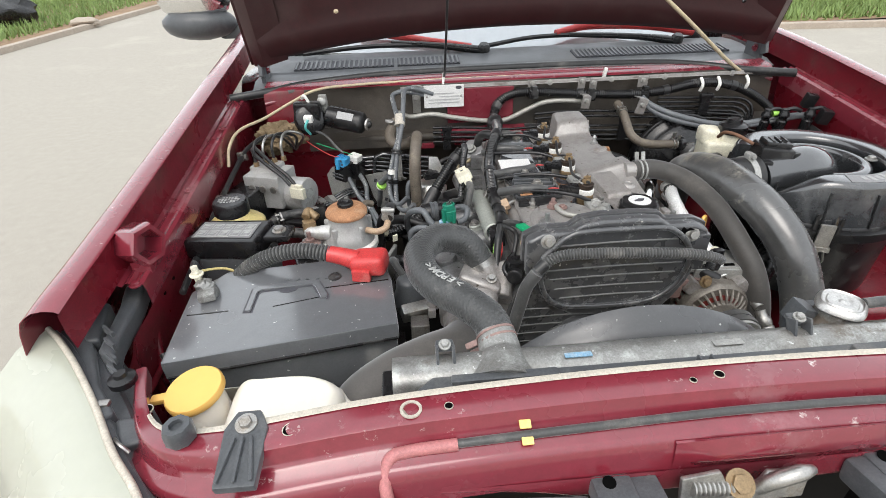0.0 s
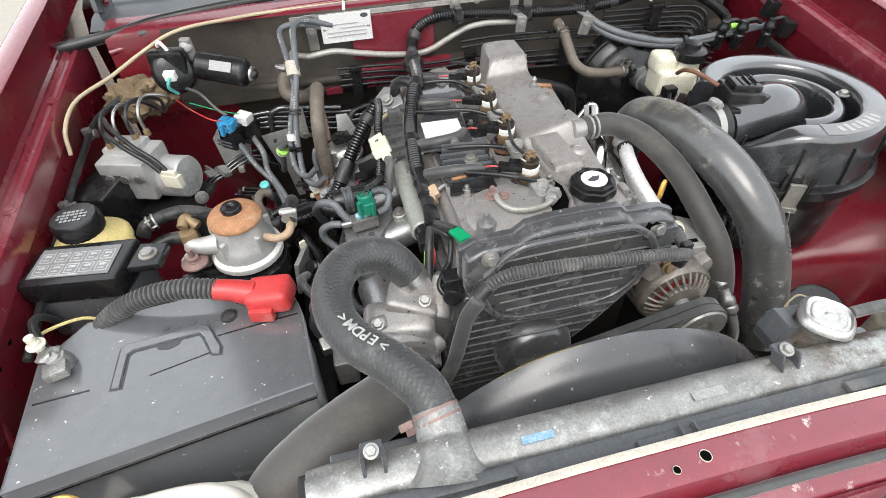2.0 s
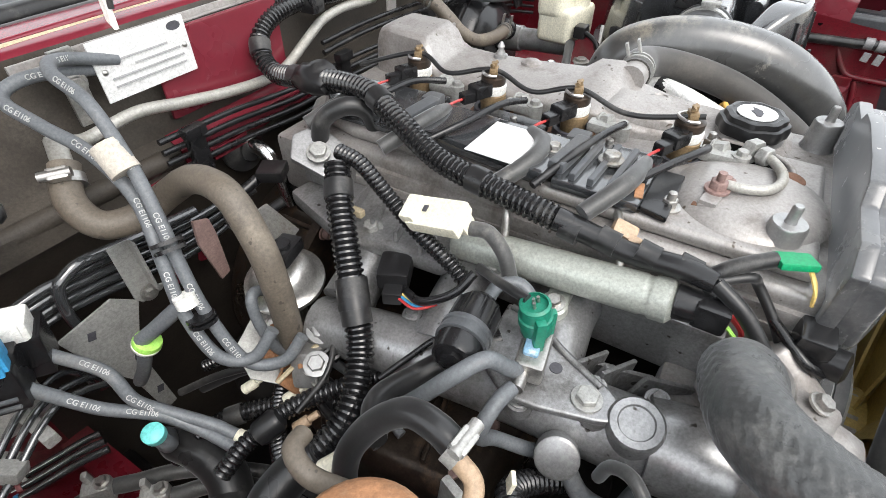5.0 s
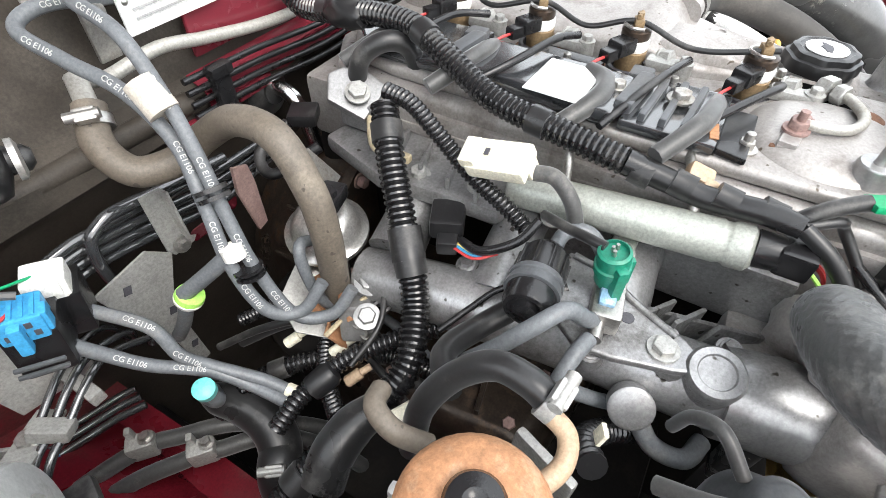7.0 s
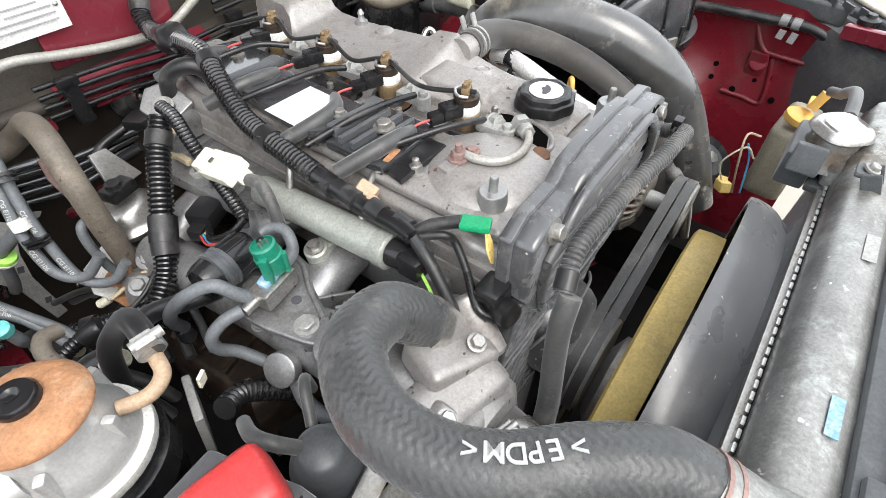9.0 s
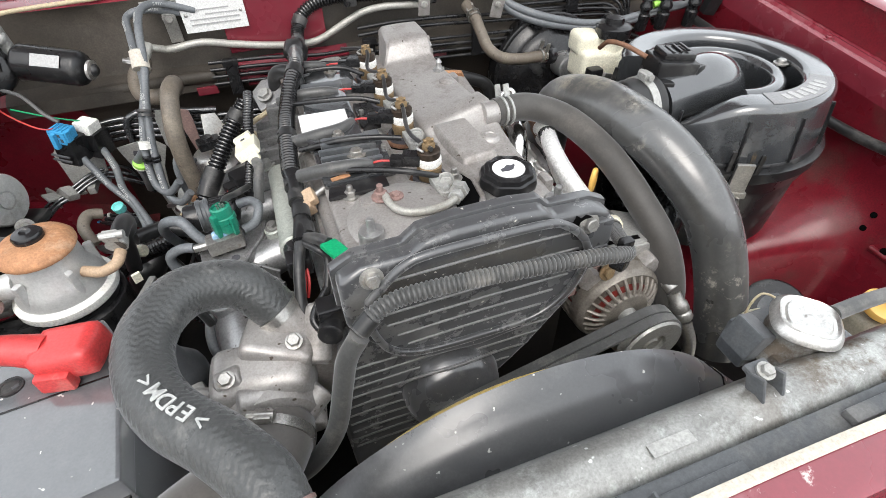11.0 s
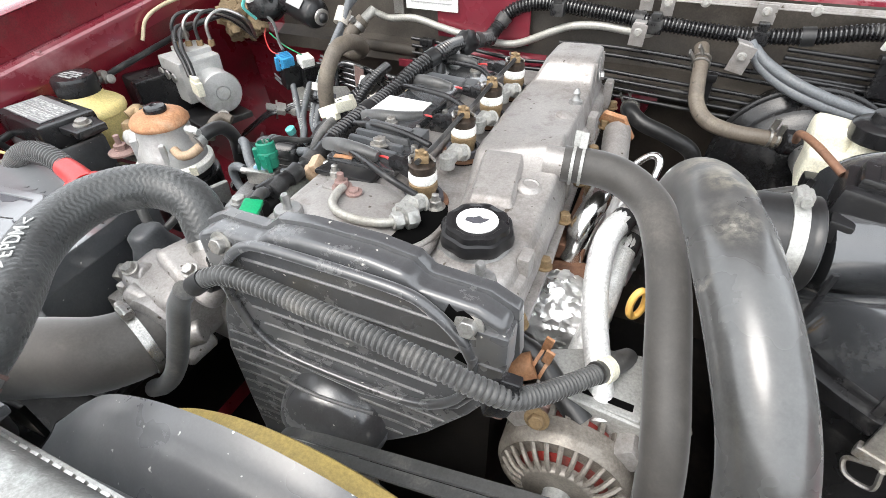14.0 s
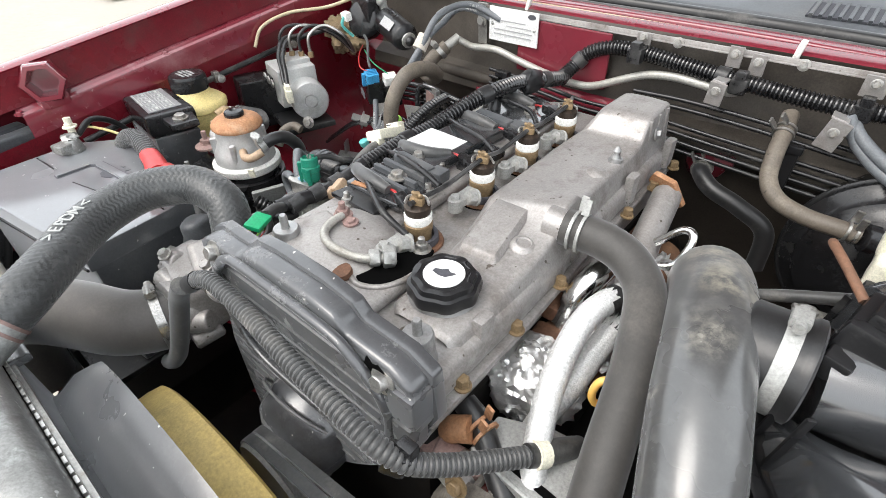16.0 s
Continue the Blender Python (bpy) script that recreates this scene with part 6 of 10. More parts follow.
single("return_hose", tube([(-0.597, 0.878, 1.02), (-0.585, 0.889, 1.034), (-0.541, 0.905, 1.036), (-0.492, 0.882, 1.04), (-0.465, 0.85, 1.05)], 0.0105, 14), RUBBER, "black rubber return hose beside the reservoir", "hose")
single("return_hose", tube([(-0.6, 0.855, 1.0), (-0.56, 0.875, 1.008), (-0.52, 0.87, 1.0), (-0.49, 0.85, 0.98)], 0.0105, 14), RUBBER, "black rubber return hose beside the reservoir", "hose")
single("hose_clip", spring_clip((-0.58, 0.892, 1.034), (1, 0.4, 0.1), 0.0115, 60), STEEL, "wire spring clip on the return hose", "clip")

# fuse box
fb = thing("fuse_box", (-0.62, 0.765, 0.97), "black fuse box with a grey diagram label on its lid", "fuse box")
part("box", prism([(-0.70, 0.735), (-0.575, 0.722), (-0.56, 0.795), (-0.685, 0.81)], 0.96, 1.03, 0.006), BLACK_DUSTY, fb)
part("lid", prism([(-0.703, 0.735), (-0.575, 0.718), (-0.558, 0.797), (-0.69, 0.812)], 1.03, 1.068, 0.008), BLACK, fb)
fl = part("diagram_label", moved(prism([(-0.055, -0.024), (0.05, -0.024), (0.05, 0.03), (-0.055, 0.03)], 0, 0.001, 0), pose(-0.632, 0.762, 1.0684, 0, 0, -8)), GREY_PAPER, fb, "silver grey fuse diagram label")
LABEL_AT = pose(-0.632, 0.762, 1.0684, 0, 0, -8)
for i in range(5):
    for j in range(2):
        u, v = -0.042 + 0.02 * i, -0.01 + 0.022 * j
        part("diagram_cell", moved(joined(*[box((u + du, v + dv, 0.0013), (sx, sy, 0.0006), 0) for du, dv, sx, sy in ((0, 0.0082, 0.0165, 0.0011), (0, -0.0082, 0.0165, 0.0011), (0.0077, 0, 0.0011, 0.0153), (-0.0077, 0, 0.0011, 0.0153))]), LABEL_AT), WHITE_INK, fl)
        part("fuse_symbol", moved(joined(box((u, v + 0.0035, 0.0013), (0.009, 0.004, 0.0006), 0), box((u - 0.001, v - 0.0035, 0.0013), (0.0075, 0.0022, 0.0006), 0)), LABEL_AT), WHITE_INK, fl)
part("label_bar", moved(box((-0.02, -0.0215, 0.0013), (0.06, 0.0022, 0.0006), 0), LABEL_AT), WHITE_INK, fl)
part("side_bracket", prism([(-0.57, 0.742), (-0.525, 0.738), (-0.518, 0.78), (-0.56, 0.79)], 1.05, 1.062, 0.004), BLACK, fb)
part("bracket_bolt", bolt((-0.543, 0.762, 1.062), (0, 0, 1), 0.009, 0.007, 1.4), STEEL, fb)
part("lid_clip", box((-0.7, 0.765, 1.03), (0.012, 0.03, 0.04), 0.003), BLACK, fb)

fb.location += Vector((-0.007, 0.01, 0.01))

# fuel filter
ff = thing("fuel_filter", (-0.43, 0.805, 0.93), "aluminium fuel filter head with a rusty domed cap", "fuel filter")
fx, fy = -0.432, 0.806
part("canister", lathe([(0.04, -0.09), (0.047, -0.08), (0.049, 0.0), (0.05, 0.01)], (fx, fy, 1.008), (0, 0, 1), 32), BLACK, ff)
part("white_ring", lathe([(0.05, 0), (0.053, 0.003), (0.053, 0.012), (0.048, 0.016)], (fx, fy, 1.012), (0, 0, 1), 36), WHITE, ff, "white plastic seal ring")
part("head", lathe([(0.047, 0), (0.046, 0.012), (0.042, 0.022), (0.036, 0.034), (0.035, 0.05), (0.037, 0.054)], (fx, fy, 1.026), (0, 0, 1), 32), CAST_LIGHT, ff)
for k in range(5):
    a = 0.4 + k * 1.256
    part("head_web", box((fx + 0.041 * math.cos(a), fy + 0.041 * math.sin(a), 1.046), (0.01, 0.008, 0.04), 0.003, (0, 0, math.degrees(a))), CAST_LIGHT, ff)
part("outlet_arm", tube([(fx - 0.03, fy - 0.012, 1.050), (fx - 0.062, fy - 0.008, 1.048), (fx - 0.075, fy, 1.046)], [0.016, 0.012, 0.012], 12), CAST_LIGHT, ff)
cp = part("primer_cap", lathe([(0.037, 0), (0.0385, 0.002), (0.0385, 0.006), (0.034, 0.012), (0.026, 0.0165), (0.02, 0.0175), (0, 0.0175)], (fx, fy, 1.080), (0, 0, 1), 36), RUST, ff, "rusty domed priming cap")
part("primer_knob", lathe([(0.0145, 0), (0.015, 0.006), (0.013, 0.009), (0.006, 0.01), (0.004, 0.008), (0, 0.008)], (fx, fy, 1.096), (0, 0, 1), 24), BLACK, cp)
part("bolt_ear", joined(box((-0.505, 0.802, 1.018), (0.04, 0.03, 0.01), 0.004), bolt((-0.512, 0.8, 1.023), (0, 0, 1), 0.009, 0.01, 1.7)), STEEL, ff)
part("union_block", joined(box((-0.505, 0.812, 1.053), (0.024, 0.02, 0.03), 0.005, (0, 0, 20)), tube([(-0.49, 0.82, 1.068), (-0.505, 0.83, 1.078), (-0.51, 0.815, 1.073)], 0.008, 10)), BRASS, ff)
part("outlet_pipe", tube([(fx + 0.035, fy - 0.02, 1.054), (fx + 0.055, fy - 0.028, 1.054), (fx + 0.07, fy - 0.024, 1.058), (fx + 0.075, fy - 0.01, 1.063)], 0.0062, 12), PLUG_TAN, ff, "bent tan outlet pipe")
part("bracket", box((-0.36, 0.79, 0.97), (0.008, 0.05, 0.07), 0.003, (0, 8, -20)), ZINC_DULL, ff)
part("bracket", box((-0.5, 0.78, 0.96), (0.06, 0.012, 0.1), 0.003), BLACK, ff)
uh = thing("fuel_hose", (-0.36, 0.84, 1.0), "short black rubber fuel hose with a screw clamp", "hose")
part("hose", tube([(-0.357, 0.793, 1.072), (-0.353, 0.812, 1.078), (-0.352, 0.835, 1.074), (-0.36, 0.858, 1.05), (-0.375, 0.872, 1.02), (-0.385, 0.876, 0.97)], 0.0095, 14), RUBBER, uh)
part("clamp", clamp_band((-0.3565, 0.797, 1.0735), (0.1, 0.9, 0.3), 0.0101, 0.009), ZINC_DULL, uh)
single("rusty_elbow", tube([(-0.40, 0.85, 1.04), (-0.408, 0.868, 1.055), (-0.403, 0.885, 1.06), (-0.39, 0.89, 1.055)], 0.0068, 12), RUBBER_BROWN, "dusty brown rubber elbow behind the fuel filter", "elbow")
single("paper_tag", box((-0.345, 0.765, 1.045), (0.009, 0.003, 0.014), 0.0005, (10, 0, 30)), CREAM, "small cream tag beside the fuel filter", "tag")

# brake pressure unit
ab = thing("brake_unit", (-0.6, 1.08, 0.96), "silver brake pressure unit with a round motor and black controller", "brake unit")
part("valve_block", joined(box((-0.625, 1.045, 1.04), (0.085, 0.08, 0.075), 0.005, (0, 0, -18)), box((-0.63, 1.06, 1.08), (0.06, 0.05, 0.014), 0.003, (0, 0, -18))), CAST_LIGHT, ab)
part("motor", lathe([(0.034, -0.04), (0.0375, -0.034), (0.0375, 0.026), (0.035, 0.03), (0.014, 0.032), (0.0135, 0.029), (0.012, 0.029), (0.011, 0.032), (0, 0.032)], (-0.568, 1.035, 1.022), (0.9, -0.42, 0.06), 36), CAST_LIGHT, ab)
part("controller", box((-0.672, 1.0, 1.005), (0.065, 0.1, 0.1), 0.006, (0, 0, -18)), BLACK, ab)
part("connector", joined(box((-0.556, 0.985, 1.045), (0.034, 0.012, 0.024), 0.002, (0, 0, -26)), box((-0.556, 0.985, 1.06), (0.026, 0.009, 0.01), 0.002, (0, 0, -26))), CREAM, ab, "cream wiring connector")
for k in range(2):
    part("lead", tube([(-0.56 - 0.01 * k, 0.989, 1.062), (-0.575 - 0.012 * k, 1.0, 1.08), (-0.605 - 0.014 * k, 1.02, 1.1), (-0.64 - 0.014 * k, 1.06, 1.115), (-0.665, 1.11, 1.11)], 0.0042, 8), RUBBER, ab)
for k in range(4):
    part("brake_pipe", tube([(-0.65 + 0.018 * k, 1.05 + 0.01 * k, 1.085), (-0.65 + 0.018 * k, 1.052 + 0.01 * k, 1.125), (-0.64 + 0.018 * k, 1.08 + 0.012 * k, 1.14), (-0.61 + 0.018 * k, 1.14, 1.12), (-0.59, 1.19, 1.07)], 0.0032, 8), STEEL if k % 2 else RUBBER, ab)
    part("pipe_nut", bolt((-0.65 + 0.018 * k, 1.05 + 0.01 * k, 1.085), (0, 0, 1), 0.006, 0.01, 1.0), BRASS, ab)
for k in range(3):
    part("port", lathe([(0.008, 0), (0.008, 0.003), (0.005, 0.004), (0, 0.003)], (-0.655 + 0.024 * k, 1.003 - 0.008 * k, 1.055), (-0.3, -0.95, 0), 14), STEEL, ab)
part("mount_bolt", bolt((-0.53, 1.0, 0.99), (0.4, -0.8, 0.3), 0.008), STEEL, ab)
part("mount_bracket", box((-0.6, 1.03, 0.975), (0.15, 0.1, 0.012), 0.004, (0, 0, -18)), BLACK, ab)

# wiper motor
wm = thing("wiper_motor", (-0.48, 1.21, 1.1), "black cylindrical wiper motor on a grey bracket", "motor")
part("can", lathe([(0.024, 0), (0.026, 0.004), (0.026, 0.085), (0.023, 0.092), (0.01, 0.097), (0.009, 0.108), (0.005, 0.112), (0, 0.112)], (-0.5, 1.205, 1.145), (0.93, -0.33, -0.15), 28), BLACK, wm)
part("nose_ring", lathe([(0.0145, 0), (0.0145, 0.004), (0.01, 0.006)], (-0.407, 1.172, 1.13), (0.93, -0.33, -0.15), 20), SATIN, wm)
part("rating_label", moved(box((0, 0, 0.0265), (0.04, 0.018, 0.0008), 0.0002), pose(-0.452, 1.186, 1.137, 50, 8, -18)), GREY_INK, wm)
part("gearbox", joined(lathe([(0.038, 0), (0.038, 0.02), (0.03, 0.028), (0, 0.028)], (-0.545, 1.2, 1.14), (0.2, -0.9, 0.3), 28), box((-0.545, 1.195, 1.155), (0.065, 0.03, 0.06), 0.008, (0, 0, -10))), BLACK, wm)
part("bracket", joined(box((-0.507, 1.21, 1.155), (0.02, 0.012, 0.085), 0.004, (8, 0, -12)), lathe([(0.012, 0), (0.011, 0.003), (0.008, 0.006), (0, 0.006)], (-0.509, 1.203, 1.183), (0, -0.9, 0.3), 20)), ZINC_DULL, wm)
part("connector", box((-0.536, 1.135, 1.161), (0.02, 0.014, 0.016), 0.003, (10, 0, -10)), WHITE, wm)
part("connector_lead", tube([(-0.536, 1.129, 1.161), (-0.545, 1.13, 1.143), (-0.54, 1.15, 1.12)], 0.003, 6), TEAL, wm)
part("lead", tube([(-0.53, 1.17, 1.12), (-0.505, 1.155, 1.112), (-0.48, 1.13, 1.09), (-0.465, 1.12, 1.08)], 0.0028, 6), RUBBER_GREY, wm)
nest = bmesh.new()
bmesh.ops.create_icosphere(nest, subdivisions=5, radius=1)
for v in nest.verts:
    k = 1 + 0.45 * noise.noise(v.co * 1.7 + Vector((3, 1, 2))) + 0.3 * noise.noise(v.co * 4.1) + 0.08 * noise.noise(v.co * 10) + 0.05 * noise.noise(v.co * 24)
    v.co = Vector((v.co.x * 0.05 * k, v.co.y * 0.03 * k, v.co.z * 0.039 * k))
single("mud_nest", moved(nest, pose(-0.624, 1.2, 1.1)), MUD_NEST, "crumbling dried mud nest on the bulkhead", "nest")
single("tube_clip", joined(tube([(-0.556, 1.2, 1.19), (-0.548, 1.19, 1.2), (-0.54, 1.19, 1.185), (-0.535, 1.19, 1.165)], 0.0035, 8)), WHITE, "white plastic tube clip on the bulkhead", "clip")

# relay connectors and their bracket
rc = thing("relay_bracket", (-0.47, 1.13, 0.96), "grey steel relay bracket on the bulkhead", "bracket")
part("plate", joined(prism([(-0.03, 0), (0.03, 0), (0.035, 0.06), (0.022, 0.09), (-0.025, 0.08), (-0.04, 0.06)], 0, 0.003, 0.001, pose(-0.485, 1.17, 0.94, 80, 0, -10)), box((-0.475, 1.145, 0.955), (0.012, 0.05, 0.012), 0.002)), ZINC_DULL, rc)
cn = thing("relay_connector", (-0.455, 1.13, 1.03), "black double relay with blue and white connectors", "connector")
part("relay_body", joined(box((-0.468, 1.128, 1.04), (0.034, 0.034, 0.045), 0.004, (0, 8, -30)), box((-0.44, 1.15, 1.035), (0.034, 0.034, 0.045), 0.004, (0, 8, -30))), BLACK, cn)
part("blue_plug", joined(box((-0.468, 1.122, 1.068), (0.028, 0.026, 0.022), 0.003, (0, 8, -30)), box((-0.477, 1.112, 1.064), (0.008, 0.012, 0.026), 0.002, (0, 8, -30)), box((-0.46, 1.112, 1.064), (0.008, 0.012, 0.026), 0.002, (0, 8, -30))), BLUE, cn, "blue plastic plug")
plug_at = pose(-0.468, 1.122, 1.068, 0, 8, -30)
for dx in (-0.009, -0.003, 0.003, 0.009):
    part("plug_rib", moved(box((dx, -0.0005, 0.0112), (0.003, 0.02, 0.003), 0.0008), plug_at), BLUE, cn)
for dx, dz in ((-0.008, -0.003), (0.0, -0.003), (0.008, -0.003), (-0.004, 0.005), (0.005, 0.005)):
    part("plug_slot", moved(box((dx, -0.0132, dz), (0.004, 0.001, 0.005), 0.0003), plug_at), INK, cn)
for dz in (0.0, 0.008):
    part("latch", moved(box((0.0, -0.0195, -0.028 - dz), (0.03, 0.003, 0.003), 0.0008), plug_at), GREY_PLASTIC, cn)
part("white_plug", joined(box((-0.44, 1.146, 1.062), (0.028, 0.026, 0.022), 0.003, (0, 8, -30)), box((-0.442, 1.136, 1.066), (0.014, 0.01, 0.014), 0.002, (0, 8, -30))), WHITE, cn, "white plastic plug")
part("plug_lead", joined(tube([(-0.468, 1.122, 1.078), (-0.49, 1.115, 1.085), (-0.53, 1.15, 1.095), (-0.56, 1.19, 1.1)], 0.0012, 6)), RED_PLASTIC, cn)
part("plug_lead", joined(tube([(-0.445, 1.146, 1.073), (-0.48, 1.14, 1.09), (-0.53, 1.165, 1.1)], 0.0012, 6)), GREEN_BRIGHT, cn)
RELAY_HOSES = ([(-0.462, 1.122, 1.015), (-0.454, 1.114, 1.0), (-0.438, 1.095, 0.975), (-0.412, 1.066, 0.952), (-0.399, 1.036, 0.935), (-0.393, 1.003, 0.926)], [(-0.436, 1.142, 1.015), (-0.419, 1.101, 1.0), (-0.418, 1.082, 0.972), (-0.407, 1.065, 0.953), (-0.391, 1.03, 0.938), (-0.385, 1.009, 0.93)])
for path in RELAY_HOSES:
    rv = thing("vacuum_hose", path[0], "grey vacuum hose below the relay connectors", "hose", "grey vacuum hoses")
    part("tube", tube(path, 0.0056, 12), HOSE_GREY, rv)
    part("end_plug", rod(path[-1], tuple(Vector(path[-1]) + (Vector(path[-1]) - Vector(path[-2])).normalized() * 0.012), 0.0066, 12, 0.0015), CREAM, rv, "cream plastic end plug")
bc = thing("blanking_cap", (-0.415, 1.09, 0.893), "teal plastic blanking cap on a hose union", "cap")
part("cap", lathe([(0.0085, 0), (0.0092, 0.002), (0.0092, 0.011), (0.0065, 0.013), (0, 0.013)], (-0.426, 1.052, 0.952), (-0.15, -0.3, 1), 20), TEAL, bc)
part("neck", tube([(-0.426, 1.052, 0.952), (-0.422, 1.056, 0.927), (-0.415, 1.09, 0.893)], [0.0062, 0.0075, 0.011], 14), HOSE_GREY, bc)
ce = thing("coolant_elbow", (-0.45, 0.98, 0.72), "thick black coolant elbow low in the bay", "hose")
part("hose", tube([(-0.415, 1.093, 0.895), (-0.412, 1.084, 0.885), (-0.403, 1.061, 0.875), (-0.403, 1.033, 0.865), (-0.413, 1.013, 0.855), (-0.434, 0.997, 0.840)] + [(-0.45, 0.98, 0.72)], [0.009, 0.016, 0.0195, 0.0205, 0.0205, 0.0205, 0.0205], 16), RUBBER, ce)
part("clamp", clamp_band((-0.424, 1.004, 0.847), (-0.8, -0.6, -0.55), 0.021, 0.009), ZINC_DULL, ce, "dull steel worm clamp")

# ---- bulkhead hoses, bulkhead side ----
hh = thing("heater_hose", (-0.31, 1.1, 1.0), "dusty brown heater hose looping off the bulkhead", "hose")
part("hose", tube([(-0.335, 1.20, 1.125), (-0.352, 1.178, 1.105), (-0.348, 1.152, 1.088), (-0.32, 1.138, 1.086), (-0.297, 1.125, 1.1), (-0.289, 1.09, 1.122), (-0.292, 1.045, 1.124), (-0.298, 1.016, 1.09), (-0.3, 1.008, 1.05), (-0.299, 1.01, 1.0), (-0.299, 1.012, 0.94)], 0.0125, 16), RUBBER_BROWN, hh)
part("stub", tube([(-0.325, 1.222, 1.138), (-0.336, 1.2, 1.124)], 0.0085, 12), PIPE_DULL, hh)
part("clip_band", clamp_band((-0.342, 1.19, 1.116), (-0.4, -0.6, -0.6), 0.0128, 0.009), STEEL, hh)
VAC_PATHS = (
        [(-0.25, 1.24, 1.172), (-0.31, 1.238, 1.186), (-0.34, 1.232, 1.18), (-0.338, 1.19, 1.166), (-0.332, 1.142, 1.152), (-0.331, 1.108, 1.119), (-0.345, 1.08, 1.083), (-0.357, 1.06, 1.039), (-0.358, 1.035, 0.998), (-0.34, 1.015, 0.988), (-0.318, 1.005, 1.01)],
        [(-0.24, 1.235, 1.178), (-0.29, 1.225, 1.196), (-0.311, 1.195, 1.198), (-0.315, 1.147, 1.186), (-0.32, 1.116, 1.15), (-0.33, 1.088, 1.113), (-0.34, 1.066, 1.07), (-0.345, 1.048, 1.03), (-0.344, 1.02, 0.985), (-0.325, 0.995, 0.98), (-0.305, 0.985, 1.0)])
for pts in VAC_PATHS:
    single("vacuum_hose", tube(pts, 0.0056, 12), HOSE_GREY, "grey vacuum hose with printed white marks", "hose", "grey vacuum hoses")
single("hose_tape", tube([(-0.325, 1.13, 1.16), (-0.326, 1.113, 1.141)], 0.0122, 12), TAPE_CREAM, "cream tape binding two grey hoses", "tape")
for p, q in (((-0.337, 1.078, 1.095), (-0.339, 1.073, 1.087)), ((-0.35, 1.05, 1.035), (-0.351, 1.048, 1.027))):
    single("hose_tie", joined(*[tube([tuple(Vector(p).lerp(Vector(q), f0)), tuple(Vector(p).lerp(Vector(q), f1))], 0.0125, 14) for f0, f1 in ((0, 0.36), (0.64, 1))]), BLACK, "black double tie round two grey hoses", "tie", "hose ties")
single("white_sleeve", tube([(-0.352, 1.058, 1.056), (-0.353, 1.055, 1.046)], 0.009, 12), WHITE, "white plastic sleeve on a grey hose", "sleeve")
single("hose_spur", tube([(-0.352, 1.057, 1.05), (-0.372, 1.085, 1.02), (-0.384, 1.1, 1.005)], 0.007, 10), HOSE_GREY, "short grey hose spur to a green valve", "hose")
gv = thing("check_valve", (-0.382, 1.1, 0.985), "lime green round check valve between grey hoses", "valve")
part("disc", lathe([(0.006, 0.006), (0.0115, 0.006), (0.0125, 0.008), (0.0115, 0.012), (0.006, 0.0135)], (-0.384, 1.102, 0.993), (0.3, -0.4, 0.8), 22), LIME, gv)
part("disc_half", lathe([(0.005, -0.004), (0.009, -0.002), (0.012, 0.003), (0.0125, 0.006), (0.006, 0.0065)], (-0.384, 1.102, 0.993), (0.3, -0.4, 0.8), 22), WHITE, gv, "white lower half")
part("tail", tube([(-0.385, 1.103, 0.99), (-0.39, 1.12, 0.955), (-0.395, 1.135, 0.93)], 0.0065, 10), HOSE_GREY, gv)
sb = thing("pipe_bracket", (-0.385, 1.15, 0.87), "zinc plated steel bracket holding brake pipes", "bracket")
up_yz = Matrix(((1, 0, 0, 0), (0, 0, -1, 0), (0, 1, 0, 0), (0, 0, 0, 1)))
part("plate", prism([(-0.424, 1.0), (-0.37, 1.008), (-0.35, 0.988), (-0.366, 0.95), (-0.373, 0.911), (-0.369, 0.837), (-0.384, 0.835), (-0.393, 0.906), (-0.408, 0.936)], -1.168, -1.165, 0.001, up_yz), ZINC_DULL, sb)
part("strip", prism([(-0.35, 1.052), (-0.331, 1.05), (-0.329, 0.988), (-0.319, 0.983), (-0.324, 0.978), (-0.346, 0.978), (-0.351, 0.987)], -1.173, -1.17, 0.001, up_yz), ZINC_DULL, sb)
part("strip_lip", box((-0.3305, 1.166, 1.02), (0.003, 0.012, 0.06), 0.001), ZINC_DULL, sb)
for x, z in ((-0.377, 0.93), (-0.377, 0.87), (-0.4, 0.985)):
    part("slot", box((x, 1.1645, z), (0.007, 0.001, 0.009), 0.0003, (0, 20, 0)), INK, sb)
part("plate_bolt", bolt((-0.337, 1.168, 0.987), (0, -1, 0.1), 0.006, 0.006), STEEL, sb)
cn.location += Vector((-0.003, 0.004, -0.01))
for pts in (
    [(-0.163, 1.190, 1.012), (-0.260, 1.190, 1.016), (-0.328, 1.190, 1.028), (-0.381, 1.190, 1.035), (-0.409, 1.190, 1.038), (-0.451, 1.190, 1.033)],
    [(-0.170, 1.192, 1.003), (-0.263, 1.192, 1.003), (-0.331, 1.192, 1.015), (-0.385, 1.192, 1.024), (-0.413, 1.192, 1.026), (-0.456, 1.192, 1.022)],
    [(-0.178, 1.194, 0.993), (-0.265, 1.194, 0.990), (-0.334, 1.194, 1.003), (-0.389, 1.194, 1.012), (-0.418, 1.194, 1.014), (-0.461, 1.194, 1.010)],
    [(-0.186, 1.196, 0.983), (-0.268, 1.196, 0.975), (-0.338, 1.196, 0.990), (-0.393, 1.196, 1.000), (-0.423, 1.196, 1.001), (-0.466, 1.196, 0.998)],
):
    single("brake_pipe", tube(pts, 0.0046, 10), GLOSS, "glossy black brake pipe running along the bulkhead", "pipe", "brake pipes")
